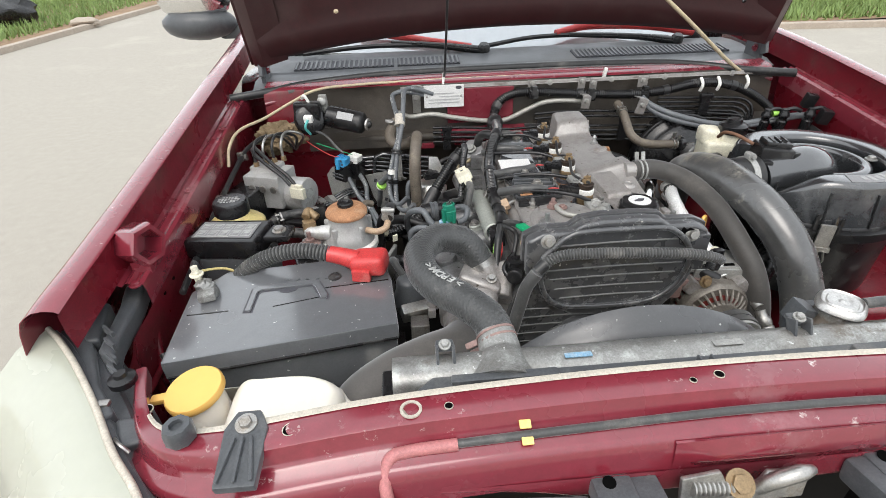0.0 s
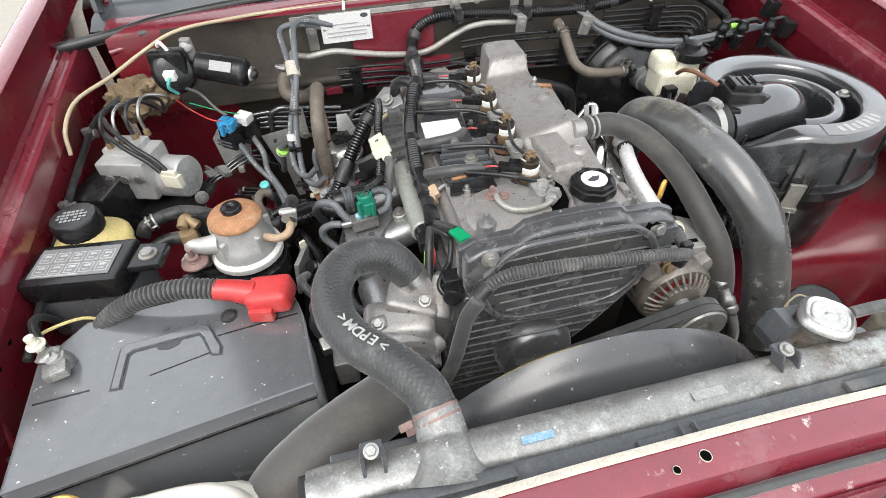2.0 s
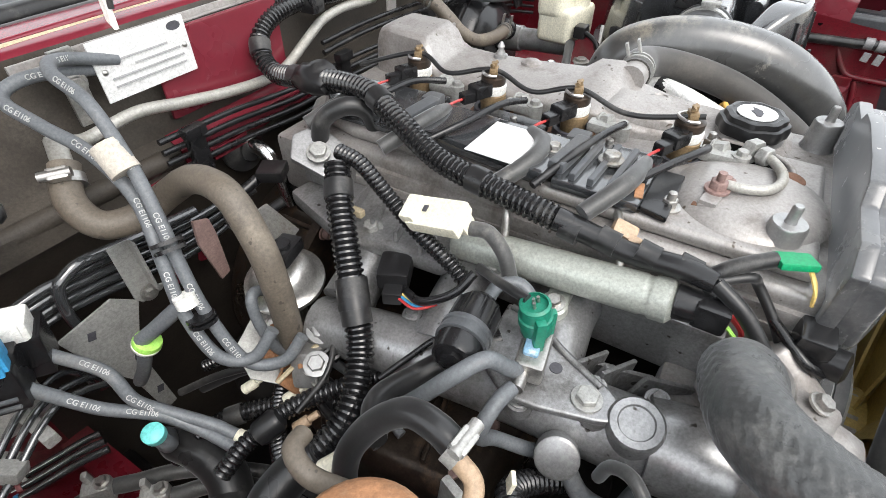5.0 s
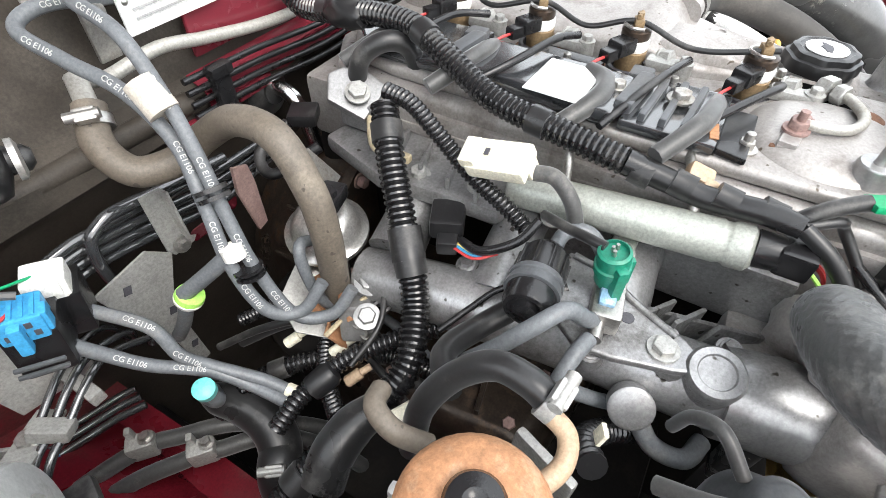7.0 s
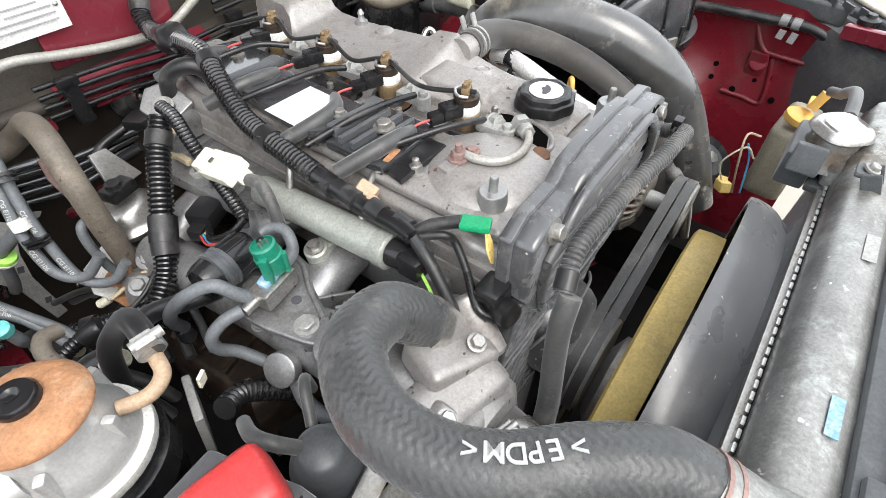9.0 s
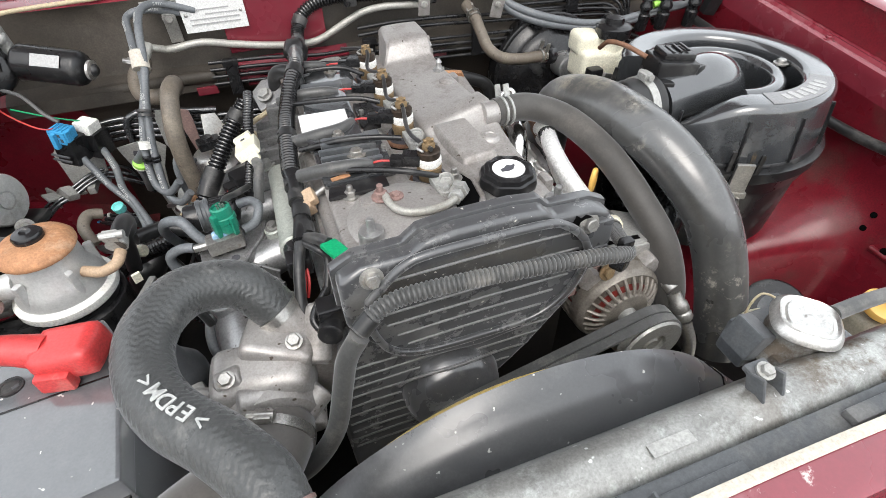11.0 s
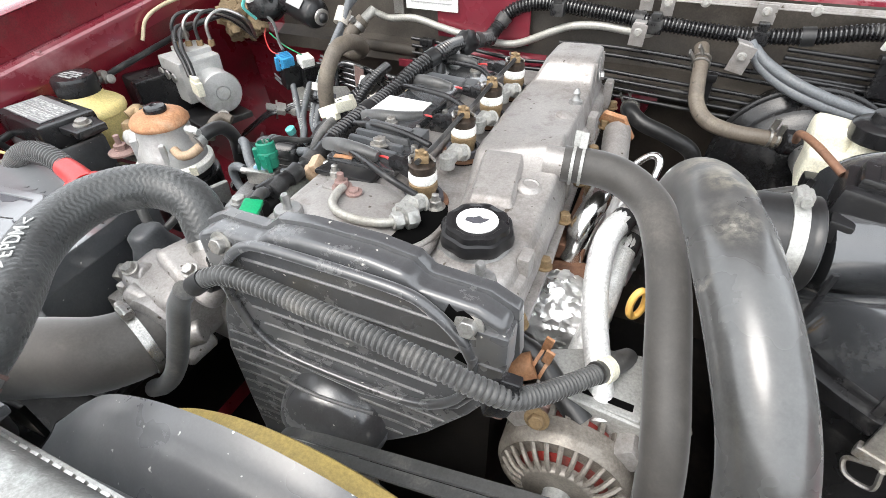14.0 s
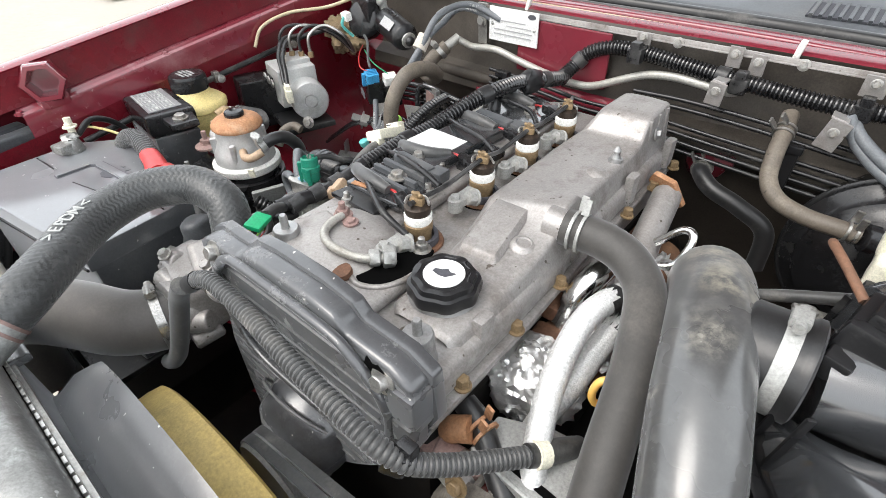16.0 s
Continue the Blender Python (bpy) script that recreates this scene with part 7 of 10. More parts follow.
single("brake_pipe", tube([(-0.254, 1.182, 1.030), (-0.330, 1.182, 1.041), (-0.369, 1.182, 1.047), (-0.384, 1.182, 1.044), (-0.396, 1.182, 1.035), (-0.401, 1.182, 1.010), (-0.400, 1.182, 0.969), (-0.399, 1.182, 0.921), (-0.405, 1.182, 0.895)], 0.0056, 10), GLOSS, "glossy black brake pipe bent down off the bulkhead", "pipe", "brake pipes")
for pts, mk in zip((
    [(-0.441, 1.202, 0.835), (-0.455, 1.209, 0.835), (-0.490, 1.219, 0.835), (-0.532, 1.232, 0.835), (-0.571, 1.243, 0.835)],
    [(-0.444, 1.189, 0.835), (-0.464, 1.199, 0.835), (-0.499, 1.209, 0.835), (-0.539, 1.222, 0.835), (-0.577, 1.233, 0.835)],
    [(-0.447, 1.177, 0.835), (-0.472, 1.189, 0.835), (-0.506, 1.199, 0.835), (-0.546, 1.212, 0.835), (-0.583, 1.223, 0.835)],
), (WHITE, PINK, BLUE)):
    single("brake_pipe", tube(pts, 0.0042, 8), GLOSS, "thin glossy black brake pipe low in the bay", "pipe", "low brake pipes")
    p, q = Vector(pts[2]), Vector(pts[3])
    single("pipe_mark", tube([tuple(p.lerp(q, 0.45)), tuple(p.lerp(q, 0.55))], 0.0056, 8), mk, "small coloured paint mark on a brake pipe", "mark", "pipe marks")

# low hoses and clamps beside the inner wing
for pts in ([(-0.72, 1.21, 0.8), (-0.57, 1.17, 0.83), (-0.485, 1.14, 0.84), (-0.452, 1.113, 0.842), (-0.41, 1.07, 0.84), (-0.36, 1.0, 0.8), (-0.34, 0.95, 0.7)], [(-0.72, 1.19, 0.79), (-0.54, 1.14, 0.825), (-0.465, 1.091, 0.84), (-0.441, 1.07, 0.84), (-0.4, 1.03, 0.835), (-0.37, 0.97, 0.78), (-0.36, 0.93, 0.68)]):
    single("fuel_line", tube(pts, 0.0085, 12), RUBBER_GREY, "dusty grey fuel line low beside the inner wing", "hose", "fuel lines")
for p in ((-0.478, 1.135, 0.845), (-0.452, 1.08, 0.845)):
    lc = thing("line_clamp", p, "zinc steel clamp on a low fuel line", "clamp", "line clamps")
    part("band", joined(box(p, (0.018, 0.026, 0.026), 0.004, (0, 0, 50)), box((p[0], p[1] + 0.008, p[2] + 0.016), (0.008, 0.006, 0.02), 0.002, (0, 0, 50))), ZINC_DULL, lc)
    part("screw", bolt((p[0] + 0.006, p[1] - 0.004, p[2] + 0.012), (0, 0, 1), 0.005), STEEL, lc)
single("line_bracket", joined(box((-0.56, 1.11, 0.86), (0.05, 0.03, 0.004), 0.001, (10, 5, 30)), box((-0.575, 1.12, 0.875), (0.004, 0.025, 0.03), 0.001, (0, 0, 30)), box((-0.545, 1.095, 0.866), (0.014, 0.012, 0.012), 0.002, (0, 0, 30))), ZINC_DULL, "zinc steel bracket holding the low pipes", "bracket")
pk = thing("pipe_clamp", (-0.522, 1.14, 0.94), "zinc steel clamp holding a bundle of brake pipes", "clamp")
part("plate", joined(box((-0.522, 1.14, 0.948), (0.06, 0.022, 0.004), 0.0015, (12, 18, 40)), box((-0.51, 1.128, 0.955), (0.018, 0.03, 0.012), 0.003, (12, 18, 40)), box((-0.545, 1.152, 0.938), (0.004, 0.03, 0.03), 0.001, (0, 10, 40))), ZINC_DULL, pk)
part("screw", bolt((-0.524, 1.14, 0.951), (-0.2, -0.2, 1), 0.007, 0.006, 1.3), STEEL, pk)
for k in range(3):
    single("brake_pipe", tube([(-0.6 + 0.006 * k, 1.1 - 0.012 * k, 0.9), (-0.545 + 0.006 * k, 1.128 - 0.01 * k, 0.943), (-0.515 + 0.006 * k, 1.142 - 0.01 * k, 0.952), (-0.47 + 0.008 * k, 1.165 - 0.012 * k, 0.965), (-0.43 + 0.01 * k, 1.18 - 0.012 * k, 0.955 - 0.012 * k), (-0.415, 1.19, 0.9)], 0.0034, 10), GLOSS, "glossy black brake pipe leaving the clamp", "pipe", "clamp pipes")
single("filter_stud", joined(lathe([(0.019, 0), (0.019, 0.003), (0.012, 0.006), (0.0, 0.006)], (-0.502, 0.78, 1.033), (0, 0, 1), 20), bolt((-0.502, 0.78, 1.038), (0, 0, 1), 0.009, 0.008, 1.1), rod((-0.502, 0.78, 1.045), (-0.502, 0.78, 1.06), 0.004, 10)), RUST_PINK, "corroded stud and washer on the filter bracket", "stud")
single("filter_stud", joined(lathe([(0.017, 0), (0.017, 0.003), (0.0, 0.004)], (-0.478, 0.73, 1.008), (0, 0, 1), 20), bolt((-0.478, 0.73, 1.011), (0, 0, 1), 0.008, 0.008, 1.1), rod((-0.478, 0.73, 1.018), (-0.478, 0.73, 1.034), 0.0035, 10)), STEEL, "bright stud and washer on the filter bracket", "stud")
fbk = thing("filter_bracket", (-0.45, 0.78, 0.95), "black steel bracket carrying the fuel filter", "bracket")
part("plate", box((-0.49, 0.755, 0.998), (0.07, 0.09, 0.012), 0.004, (0, 0, 20)), BLACK, fbk)
part("band", lathe([(0.051, 0), (0.056, 0.002), (0.056, 0.03), (0.051, 0.032)], (-0.432, 0.806, 0.972), (0, 0, 1), 36), BLACK, fbk)
part("upstand", box((-0.485, 0.83, 1.06), (0.022, 0.004, 0.045), 0.001, (0, 0, 15)), BLACK, fbk)


def hose_print(path, r, spots, toward):
    """White printed code along a hose, on the side that faces a point."""
    line_ = even_path(path, 0.001)
    for s in spots:
        i = int(s * (len(line_) - 12)) + 5
        tan = (line_[i + 3] - line_[i - 3]).normalized()
        nrm = Vector(toward) - line_[i]
        nrm = (nrm - tan * nrm.dot(tan)).normalized()
        if tan.z > 0:
            tan = -tan
        side_ = nrm.cross(tan)
        mt = Matrix.Identity(4)
        for r_ in range(3):
            mt[r_][0], mt[r_][1], mt[r_][2], mt[r_][3] = tan[r_], side_[r_], nrm[r_], (line_[i] + nrm * (r + 0.0002))[r_]
        ob = lettering("printed_code", "CG E1106", 0.006, mt, WHITE_INK, None, 0.0002)
        tagged(ob, "white code printed along a grey hose", "print", "hose prints")


for path in VAC_PATHS:
    hose_print(path, 0.0056, (0.12, 0.27, 0.42, 0.56, 0.7, 0.83), (-0.51, 0.8, 1.32))
for path in RELAY_HOSES:
    hose_print(path, 0.0056, (0.22, 0.5), (-0.51, 0.8, 1.32))
single("zinc_arm", prism([(-0.3, 1.079), (-0.285, 1.073), (-0.283, 1.055), (-0.284, 1.007), (-0.295, 1.004), (-0.303, 1.054)], -1.104, -1.1, 0.001, up_yz), RUST_PINK, "zinc steel arm with rust at its lower end", "bracket")
single("branch_loom", conduit([(-0.416, 0.991, 0.930), (-0.388, 0.985, 0.945), (-0.348, 0.971, 0.955), (-0.305, 0.935, 0.965), (-0.286, 0.912, 0.970)], 0.0085, 0.005), LOOM, "black corrugated loom branch crossing below the rear loom", "loom")
single("loom_nut", joined(lathe([(0.011, 0), (0.012, 0.004), (0.012, 0.02), (0.009, 0.024)], (-0.380, 0.979, 0.950), (0.6, -0.3, 0.3), 8)), BLACK, "black hexagonal loom fitting", "fitting")
single("cream_plug", rod((-0.386, 0.896, 0.985), (-0.366, 0.883, 0.990), 0.0085, 14, 0.002), CREAM, "cream cylindrical plug beside the rear loom", "plug")
single("taped_cable", tube([(-0.370, 0.917, 0.965), (-0.389, 0.928, 0.955), (-0.412, 0.932, 0.945), (-0.432, 0.930, 0.930)], [0.0135, 0.017, 0.018, 0.018], 14), RUBBER, "black taped wiring bundle low beside the fuel filter", "loom")
rnd = random.Random(77)
for k in range(7):
    x, y, z = -0.315 + 0.012 * k + rnd.uniform(-0.008, 0.008), 0.985 + rnd.uniform(-0.03, 0.025), 0.955 + rnd.uniform(-0.015, 0.02)
    single("linkage_bolt", joined(bolt((x, y, z), (rnd.uniform(-0.4, 0.2), -0.4, 1), 0.0065, 0.009, 1.35), rod((x, y, z - 0.02), (x, y, z), 0.008, 10)), (STEEL, ZINC_DULL, CAST_CLEAN)[k % 3], "small steel bolt on the valve linkage", "bolt", "linkage bolts")
for k in range(3):
    single("thin_wire", tube([(-0.335 + 0.01 * k, 1.0, 0.955 + 0.004 * k), (-0.3, 0.985 - 0.012 * k, 0.975), (-0.27 + 0.01 * k, 0.975 - 0.01 * k, 0.978), (-0.245, 0.95 - 0.015 * k, 0.985)], 0.0024, 6), (STRAW, BLACK, BLACK)[k], "thin wire crossing the valve linkage", "wire", "linkage wires")
bh_ = thing("bell_housing", (-0.05, 1.1, 0.66), "oily cast bell housing at the rear of the engine", "housing")
part("shell", lathe([(0.22, 0.0), (0.235, 0.002), (0.235, 0.014), (0.215, 0.018), (0.2, 0.07), (0.17, 0.16)], (-0.06, 1.08, 0.79), (0, 1, 0), 48), NUT_DARK, bh_)
for k in range(9):
    a = radians(60 + 15 * k)
    part("flange_bolt", bolt((-0.06 + 0.226 * math.cos(a), 1.08, 0.79 + 0.226 * math.sin(a)), (0, -1, 0), 0.007, 0.009, 1.3), RUST_PINK if k % 3 else STEEL, bh_)
    part("web", box((-0.06 + 0.208 * math.cos(a), 1.125, 0.79 + 0.208 * math.sin(a)), (0.022, 0.07, 0.005), 0.002, (0, -math.degrees(a), 0)), NUT_DARK, bh_)
sm = thing("engine_side_cover", (-0.2, 0.95, 0.8), "grimy cast cover on the side of the engine block", "cover")
part("body", soft_block([(-0.32, 0.8), (-0.2, 0.78), (-0.14, 0.8), (-0.14, 1.06), (-0.22, 1.08), (-0.31, 1.06), (-0.33, 0.95)], 0.78, 0.9, 0.03), NUT_DARK, sm)
for x, y in ((-0.3, 0.83), (-0.31, 0.95), (-0.295, 1.04), (-0.24, 0.82), (-0.23, 1.06)):
    part("cover_bolt", bolt((x, y, 0.894), (-0.2, 0, 1), 0.0065, 0.008, 1.4), RUST_PINK, sm)
for k in range(4):
    part("rib", box((-0.26, 0.87 + 0.045 * k, 0.9), (0.1, 0.005, 0.014), 0.002, (0, 0, 12)), NUT_DARK, sm)
for k, (dx, dy) in enumerate(((0.0, 0.0), (0.02, -0.012), (-0.016, 0.015))):
    single("low_hose", tube([(-0.36 + dx, 1.1 + dy, 0.9), (-0.33 + dx, 1.06 + dy, 0.925), (-0.305 + dx, 1.02 + dy, 0.935), (-0.3 + dx, 0.97 + dy, 0.925), (-0.32 + dx, 0.9 + dy, 0.91)], 0.006 - 0.001 * k, 10), (RUBBER, HOSE_GREY, RUBBER)[k], "oily hose looping low beside the engine", "hose", "low hoses")
vb = thing("valve_bracket", (-0.3, 1.02, 0.95), "drilled steel bracket below the vacuum canister", "bracket")
part("plate", prism([(-0.03, -0.025), (0.02, -0.03), (0.035, -0.005), (0.03, 0.03), (-0.01, 0.035), (-0.032, 0.012)], 0, 0.003, 0.001, pose(-0.31, 1.03, 0.955, 25, -20, 20)), ZINC_DULL, vb)
part("bolt", bolt((-0.318, 1.025, 0.956), (-0.3, -0.4, 0.85), 0.007, 0.008, 1.5), RUST, vb)
part("bolt", bolt((-0.295, 1.042, 0.97), (-0.3, -0.4, 0.85), 0.006, 0.007, 1.4), STEEL, vb)
part("rusty_arm", tube([(-0.3, 1.04, 0.97), (-0.295, 1.02, 0.985), (-0.305, 1.0, 0.98), (-0.315, 0.985, 0.965)], 0.0045, 8), RUST, vb)
loom("low_loom", [(-0.42, 1.08, 0.87), (-0.385, 1.06, 0.895), (-0.35, 1.03, 0.905), (-0.32, 0.99, 0.91), (-0.305, 0.95, 0.92), (-0.31, 0.9, 0.94)], 0.0095, 0.005, LOOM, "black corrugated loom low in the bay", "loom", (0.3, 0.7))
loom("low_loom", [(-0.34, 1.12, 0.9), (-0.31, 1.08, 0.925), (-0.285, 1.03, 0.935), (-0.275, 0.98, 0.94)], 0.0075, 0.0045, LOOM, "black corrugated loom low in the bay", "loom", (0.5,))
for k, (x, y, z) in enumerate(((-0.335, 1.0, 0.925), (-0.355, 0.965, 0.935), (-0.345, 1.05, 0.915))):
    single("cream_plug", joined(rod((x, y, z), (x + 0.012, y - 0.008, z + 0.006), 0.0055, 12, 0.001), rod((x + 0.012, y - 0.008, z + 0.006), (x + 0.02, y - 0.013, z + 0.009), 0.0035, 8)), (CREAM, PLUG_TAN, CREAM)[k], "small pale plug on a low loom", "plug")
tray = thing("battery_tray", (-0.5, 0.6, 0.82), "black plastic tray under the battery", "tray")
part("base", box((-0.52, 0.6, 0.835), (0.36, 0.29, 0.012), 0.004), BLACK, tray)
part("side_wall", box((-0.672, 0.6, 0.87), (0.008, 0.26, 0.07), 0.003), BLACK, tray)
part("front_wall", box((-0.52, 0.472, 0.87), (0.3, 0.008, 0.06), 0.003), BLACK, tray)

# stamped letters on the radiator hose
hp = even_path(HOSE, 0.001)
mid = min(range(len(hp)), key=lambda i: (hp[i] - Vector((-0.276, 0.524, 1.1))).length)
for k, ch in enumerate(">EPDM<"):
    i = mid - (-29, -16, -5, 6, 19, 33)[k]
    tan = (hp[i - 2] - hp[i + 2]).normalized()
    nrm = Vector((0.12, 0, 1))
    nrm = (nrm - tan * nrm.dot(tan)).normalized()
    side_ = nrm.cross(tan)
    mt = Matrix.Identity(4)
    for r_ in range(3):
        mt[r_][0], mt[r_][1], mt[r_][2], mt[r_][3] = tan[r_], side_[r_], nrm[r_], (hp[i] + nrm * 0.0237)[r_]
    lettering("stamped_letter", ch, 0.0172, mt, WHITE_INK, rh, 0.0005)

# ---- intake side of the engine ----
im = thing("intake_manifold", (-0.22, 0.85, 0.9), "grey cast aluminium intake manifold with a bolted bracket", "manifold")
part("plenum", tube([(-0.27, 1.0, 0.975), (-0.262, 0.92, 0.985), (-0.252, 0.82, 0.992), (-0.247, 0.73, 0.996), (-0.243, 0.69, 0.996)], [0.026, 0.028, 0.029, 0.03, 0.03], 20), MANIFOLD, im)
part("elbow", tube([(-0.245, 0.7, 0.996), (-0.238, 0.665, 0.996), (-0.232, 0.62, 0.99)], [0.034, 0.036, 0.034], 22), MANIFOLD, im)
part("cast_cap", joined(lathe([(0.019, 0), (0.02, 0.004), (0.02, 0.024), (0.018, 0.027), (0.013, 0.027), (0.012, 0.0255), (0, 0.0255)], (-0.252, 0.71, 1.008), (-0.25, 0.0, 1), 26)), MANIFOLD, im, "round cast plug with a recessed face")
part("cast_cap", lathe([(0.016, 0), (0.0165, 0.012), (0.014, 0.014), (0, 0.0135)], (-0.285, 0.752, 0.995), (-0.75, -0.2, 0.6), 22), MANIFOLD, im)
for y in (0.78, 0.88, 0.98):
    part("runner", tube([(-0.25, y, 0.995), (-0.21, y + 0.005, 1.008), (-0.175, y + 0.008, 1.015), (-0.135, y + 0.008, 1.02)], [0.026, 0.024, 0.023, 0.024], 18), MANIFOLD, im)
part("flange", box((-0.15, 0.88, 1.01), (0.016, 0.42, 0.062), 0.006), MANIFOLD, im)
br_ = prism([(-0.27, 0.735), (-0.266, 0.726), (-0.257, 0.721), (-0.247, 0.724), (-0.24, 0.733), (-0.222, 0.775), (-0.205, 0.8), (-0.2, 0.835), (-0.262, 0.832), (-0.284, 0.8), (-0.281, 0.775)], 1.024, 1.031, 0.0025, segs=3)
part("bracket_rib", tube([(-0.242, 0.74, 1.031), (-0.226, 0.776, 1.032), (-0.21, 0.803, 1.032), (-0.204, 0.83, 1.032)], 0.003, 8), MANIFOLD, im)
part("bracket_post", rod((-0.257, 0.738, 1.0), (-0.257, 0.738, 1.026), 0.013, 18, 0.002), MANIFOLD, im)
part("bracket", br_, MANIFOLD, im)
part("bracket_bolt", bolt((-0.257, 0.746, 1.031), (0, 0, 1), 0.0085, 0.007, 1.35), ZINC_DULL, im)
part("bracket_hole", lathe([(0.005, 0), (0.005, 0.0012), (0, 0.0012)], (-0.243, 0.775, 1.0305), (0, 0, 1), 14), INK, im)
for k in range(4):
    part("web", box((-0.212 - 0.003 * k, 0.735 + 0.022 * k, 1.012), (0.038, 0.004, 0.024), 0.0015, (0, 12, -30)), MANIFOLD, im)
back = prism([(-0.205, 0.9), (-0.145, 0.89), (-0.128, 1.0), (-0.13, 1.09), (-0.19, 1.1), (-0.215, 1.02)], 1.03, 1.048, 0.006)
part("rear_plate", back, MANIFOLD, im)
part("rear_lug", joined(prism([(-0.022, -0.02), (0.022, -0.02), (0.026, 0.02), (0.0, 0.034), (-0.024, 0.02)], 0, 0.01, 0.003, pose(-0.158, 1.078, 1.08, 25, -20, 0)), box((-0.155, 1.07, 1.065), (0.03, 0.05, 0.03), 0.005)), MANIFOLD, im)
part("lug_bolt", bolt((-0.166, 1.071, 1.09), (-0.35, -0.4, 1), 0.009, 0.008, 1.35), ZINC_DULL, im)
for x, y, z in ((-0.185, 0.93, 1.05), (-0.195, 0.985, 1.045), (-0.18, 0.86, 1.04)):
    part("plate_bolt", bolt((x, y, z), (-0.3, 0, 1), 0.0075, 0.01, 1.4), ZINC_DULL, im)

rl = thing("fuel_rail", (-0.17, 0.8, 1.04), "pale grey green fuel rail with a black end sensor", "fuel rail")
part("rail", lathe([(0.013, 0), (0.0165, 0.004), (0.0168, 0.168), (0.0158, 0.17), (0.0158, 0.174), (0.0175, 0.176), (0.0175, 0.188), (0.013, 0.192)], (-0.171, 0.905, 1.05), (0.0, -0.164, 0.018), 26), CAST_GREEN, rl)
part("mount_ear", joined(lathe([(0.013, 0), (0.012, 0.014), (0.009, 0.016), (0, 0.016)], (-0.191, 0.799, 1.03), (-0.2, 0, 1), 18), box((-0.182, 0.799, 1.038), (0.028, 0.02, 0.012), 0.004)), CAST_GREEN, rl)
part("ear_bolt", bolt((-0.194, 0.799, 1.045), (-0.2, 0, 1), 0.0065, 0.006), STEEL, rl)
part("end_sensor", joined(lathe([(0.014, 0), (0.013, 0.016), (0.011, 0.02)], (-0.171, 0.715, 1.073), (0, -1, 0.1), 20), box((-0.171, 0.69, 1.076), (0.026, 0.024, 0.022), 0.004)), BLACK, rl)
part("sensor_wire", joined(*[tube([(-0.168 + 0.003 * k, 0.68, 1.075), (-0.17 + 0.004 * k, 0.668, 1.066), (-0.175 + 0.004 * k, 0.662, 1.05)], 0.0016, 6) for k in range(2)]), RED_PLASTIC, rl)
part("sensor_wire", tube([(-0.176, 0.68, 1.073), (-0.18, 0.668, 1.064), (-0.182, 0.66, 1.05)], 0.0016, 6), LIME, rl)
for y in (0.86, 0.76):
    part("rail_pipe", tube([(-0.165, y, 1.07), (-0.155, y + 0.004, 1.088), (-0.14, y + 0.012, 1.095), (-0.12, y + 0.02, 1.1)], 0.004, 8), STEEL, rl)

wc = thing("wiring_plug", (-0.2, 0.905, 1.085), "white plastic wiring plug beside the fuel rail", "plug")
part("shell", joined(box((-0.202, 0.905, 1.098), (0.03, 0.05, 0.014), 0.003, (-14, -22, 5)), box((-0.206, 0.928, 1.1), (0.024, 0.014, 0.01), 0.002, (-14, -22, 5)), box((-0.197, 0.884, 1.096), (0.016, 0.012, 0.012), 0.002, (-14, -22, 5))), CREAM, wc)
part("tail", tube([(-0.195, 0.878, 1.092), (-0.193, 0.862, 1.092), (-0.198, 0.845, 1.08), (-0.203, 0.835, 1.06)], 0.0065, 10), RUBBER_GREY, wc)
part("pins", box((-0.206, 0.915, 1.1055), (0.006, 0.004, 0.0015), 0.0003, (-14, -22, 5)), INK, wc)

# looms on the intake side
loom("main_loom", [(-0.09, 1.2, 1.118), (-0.1, 1.14, 1.13), (-0.106, 1.085, 1.139), (-0.112, 1.04, 1.14), (-0.128, 0.997, 1.13), (-0.144, 0.942, 1.112), (-0.152, 0.881, 1.106), (-0.157, 0.819, 1.1)], 0.0115, 0.0055, LOOM, "shiny black corrugated main loom along the engine", "loom", (0.12, 0.45, 0.8))
tl = thing("taped_loom", (-0.157, 0.82, 1.09), "black taped loom at the front of the engine", "loom")
part("core", tube([(-0.157, 0.82, 1.1), (-0.156, 0.79, 1.095), (-0.157, 0.758, 1.091), (-0.16, 0.72, 1.096), (-0.165, 0.695, 1.097)], [0.0105, 0.0095, 0.009, 0.009, 0.008], 12), BLACK, tl)
for y, r_ in ((0.806, 0.0112), (0.776, 0.0103), (0.745, 0.0099), (0.715, 0.0098)):
    part("tape_wrap", tube([(-0.1566, y + 0.008, 1.0965), (-0.1568, y, 1.095), (-0.1575, y - 0.008, 1.094)], r_, 14), RUBBER, tl, "overlapping black tape")
single("loom_knuckle", lump((-0.103, 1.12, 1.133), (0.018, 0.028, 0.018), 41, 0.3), BLACK, "black taped junction of two looms", "loom")
loom("rear_loom", [(-0.195, 1.018, 1.108), (-0.22, 0.998, 1.085), (-0.247, 0.972, 1.055), (-0.268, 0.952, 1.03), (-0.292, 0.93, 1.0), (-0.332, 0.912, 0.98), (-0.36, 0.917, 0.965), (-0.39, 0.931, 0.95), (-0.428, 0.944, 0.935), (-0.47, 0.955, 0.91), (-0.52, 0.97, 0.86)], 0.0125, 0.0055, LOOM, "shiny black corrugated loom down behind the manifold", "loom", (0.05, 0.3, 0.75))
single("loom_collar", tube([(-0.257, 0.962, 1.043), (-0.272, 0.948, 1.025)], 0.0145, 14), BLACK, "black ribbed collar on the rear loom", "collar")
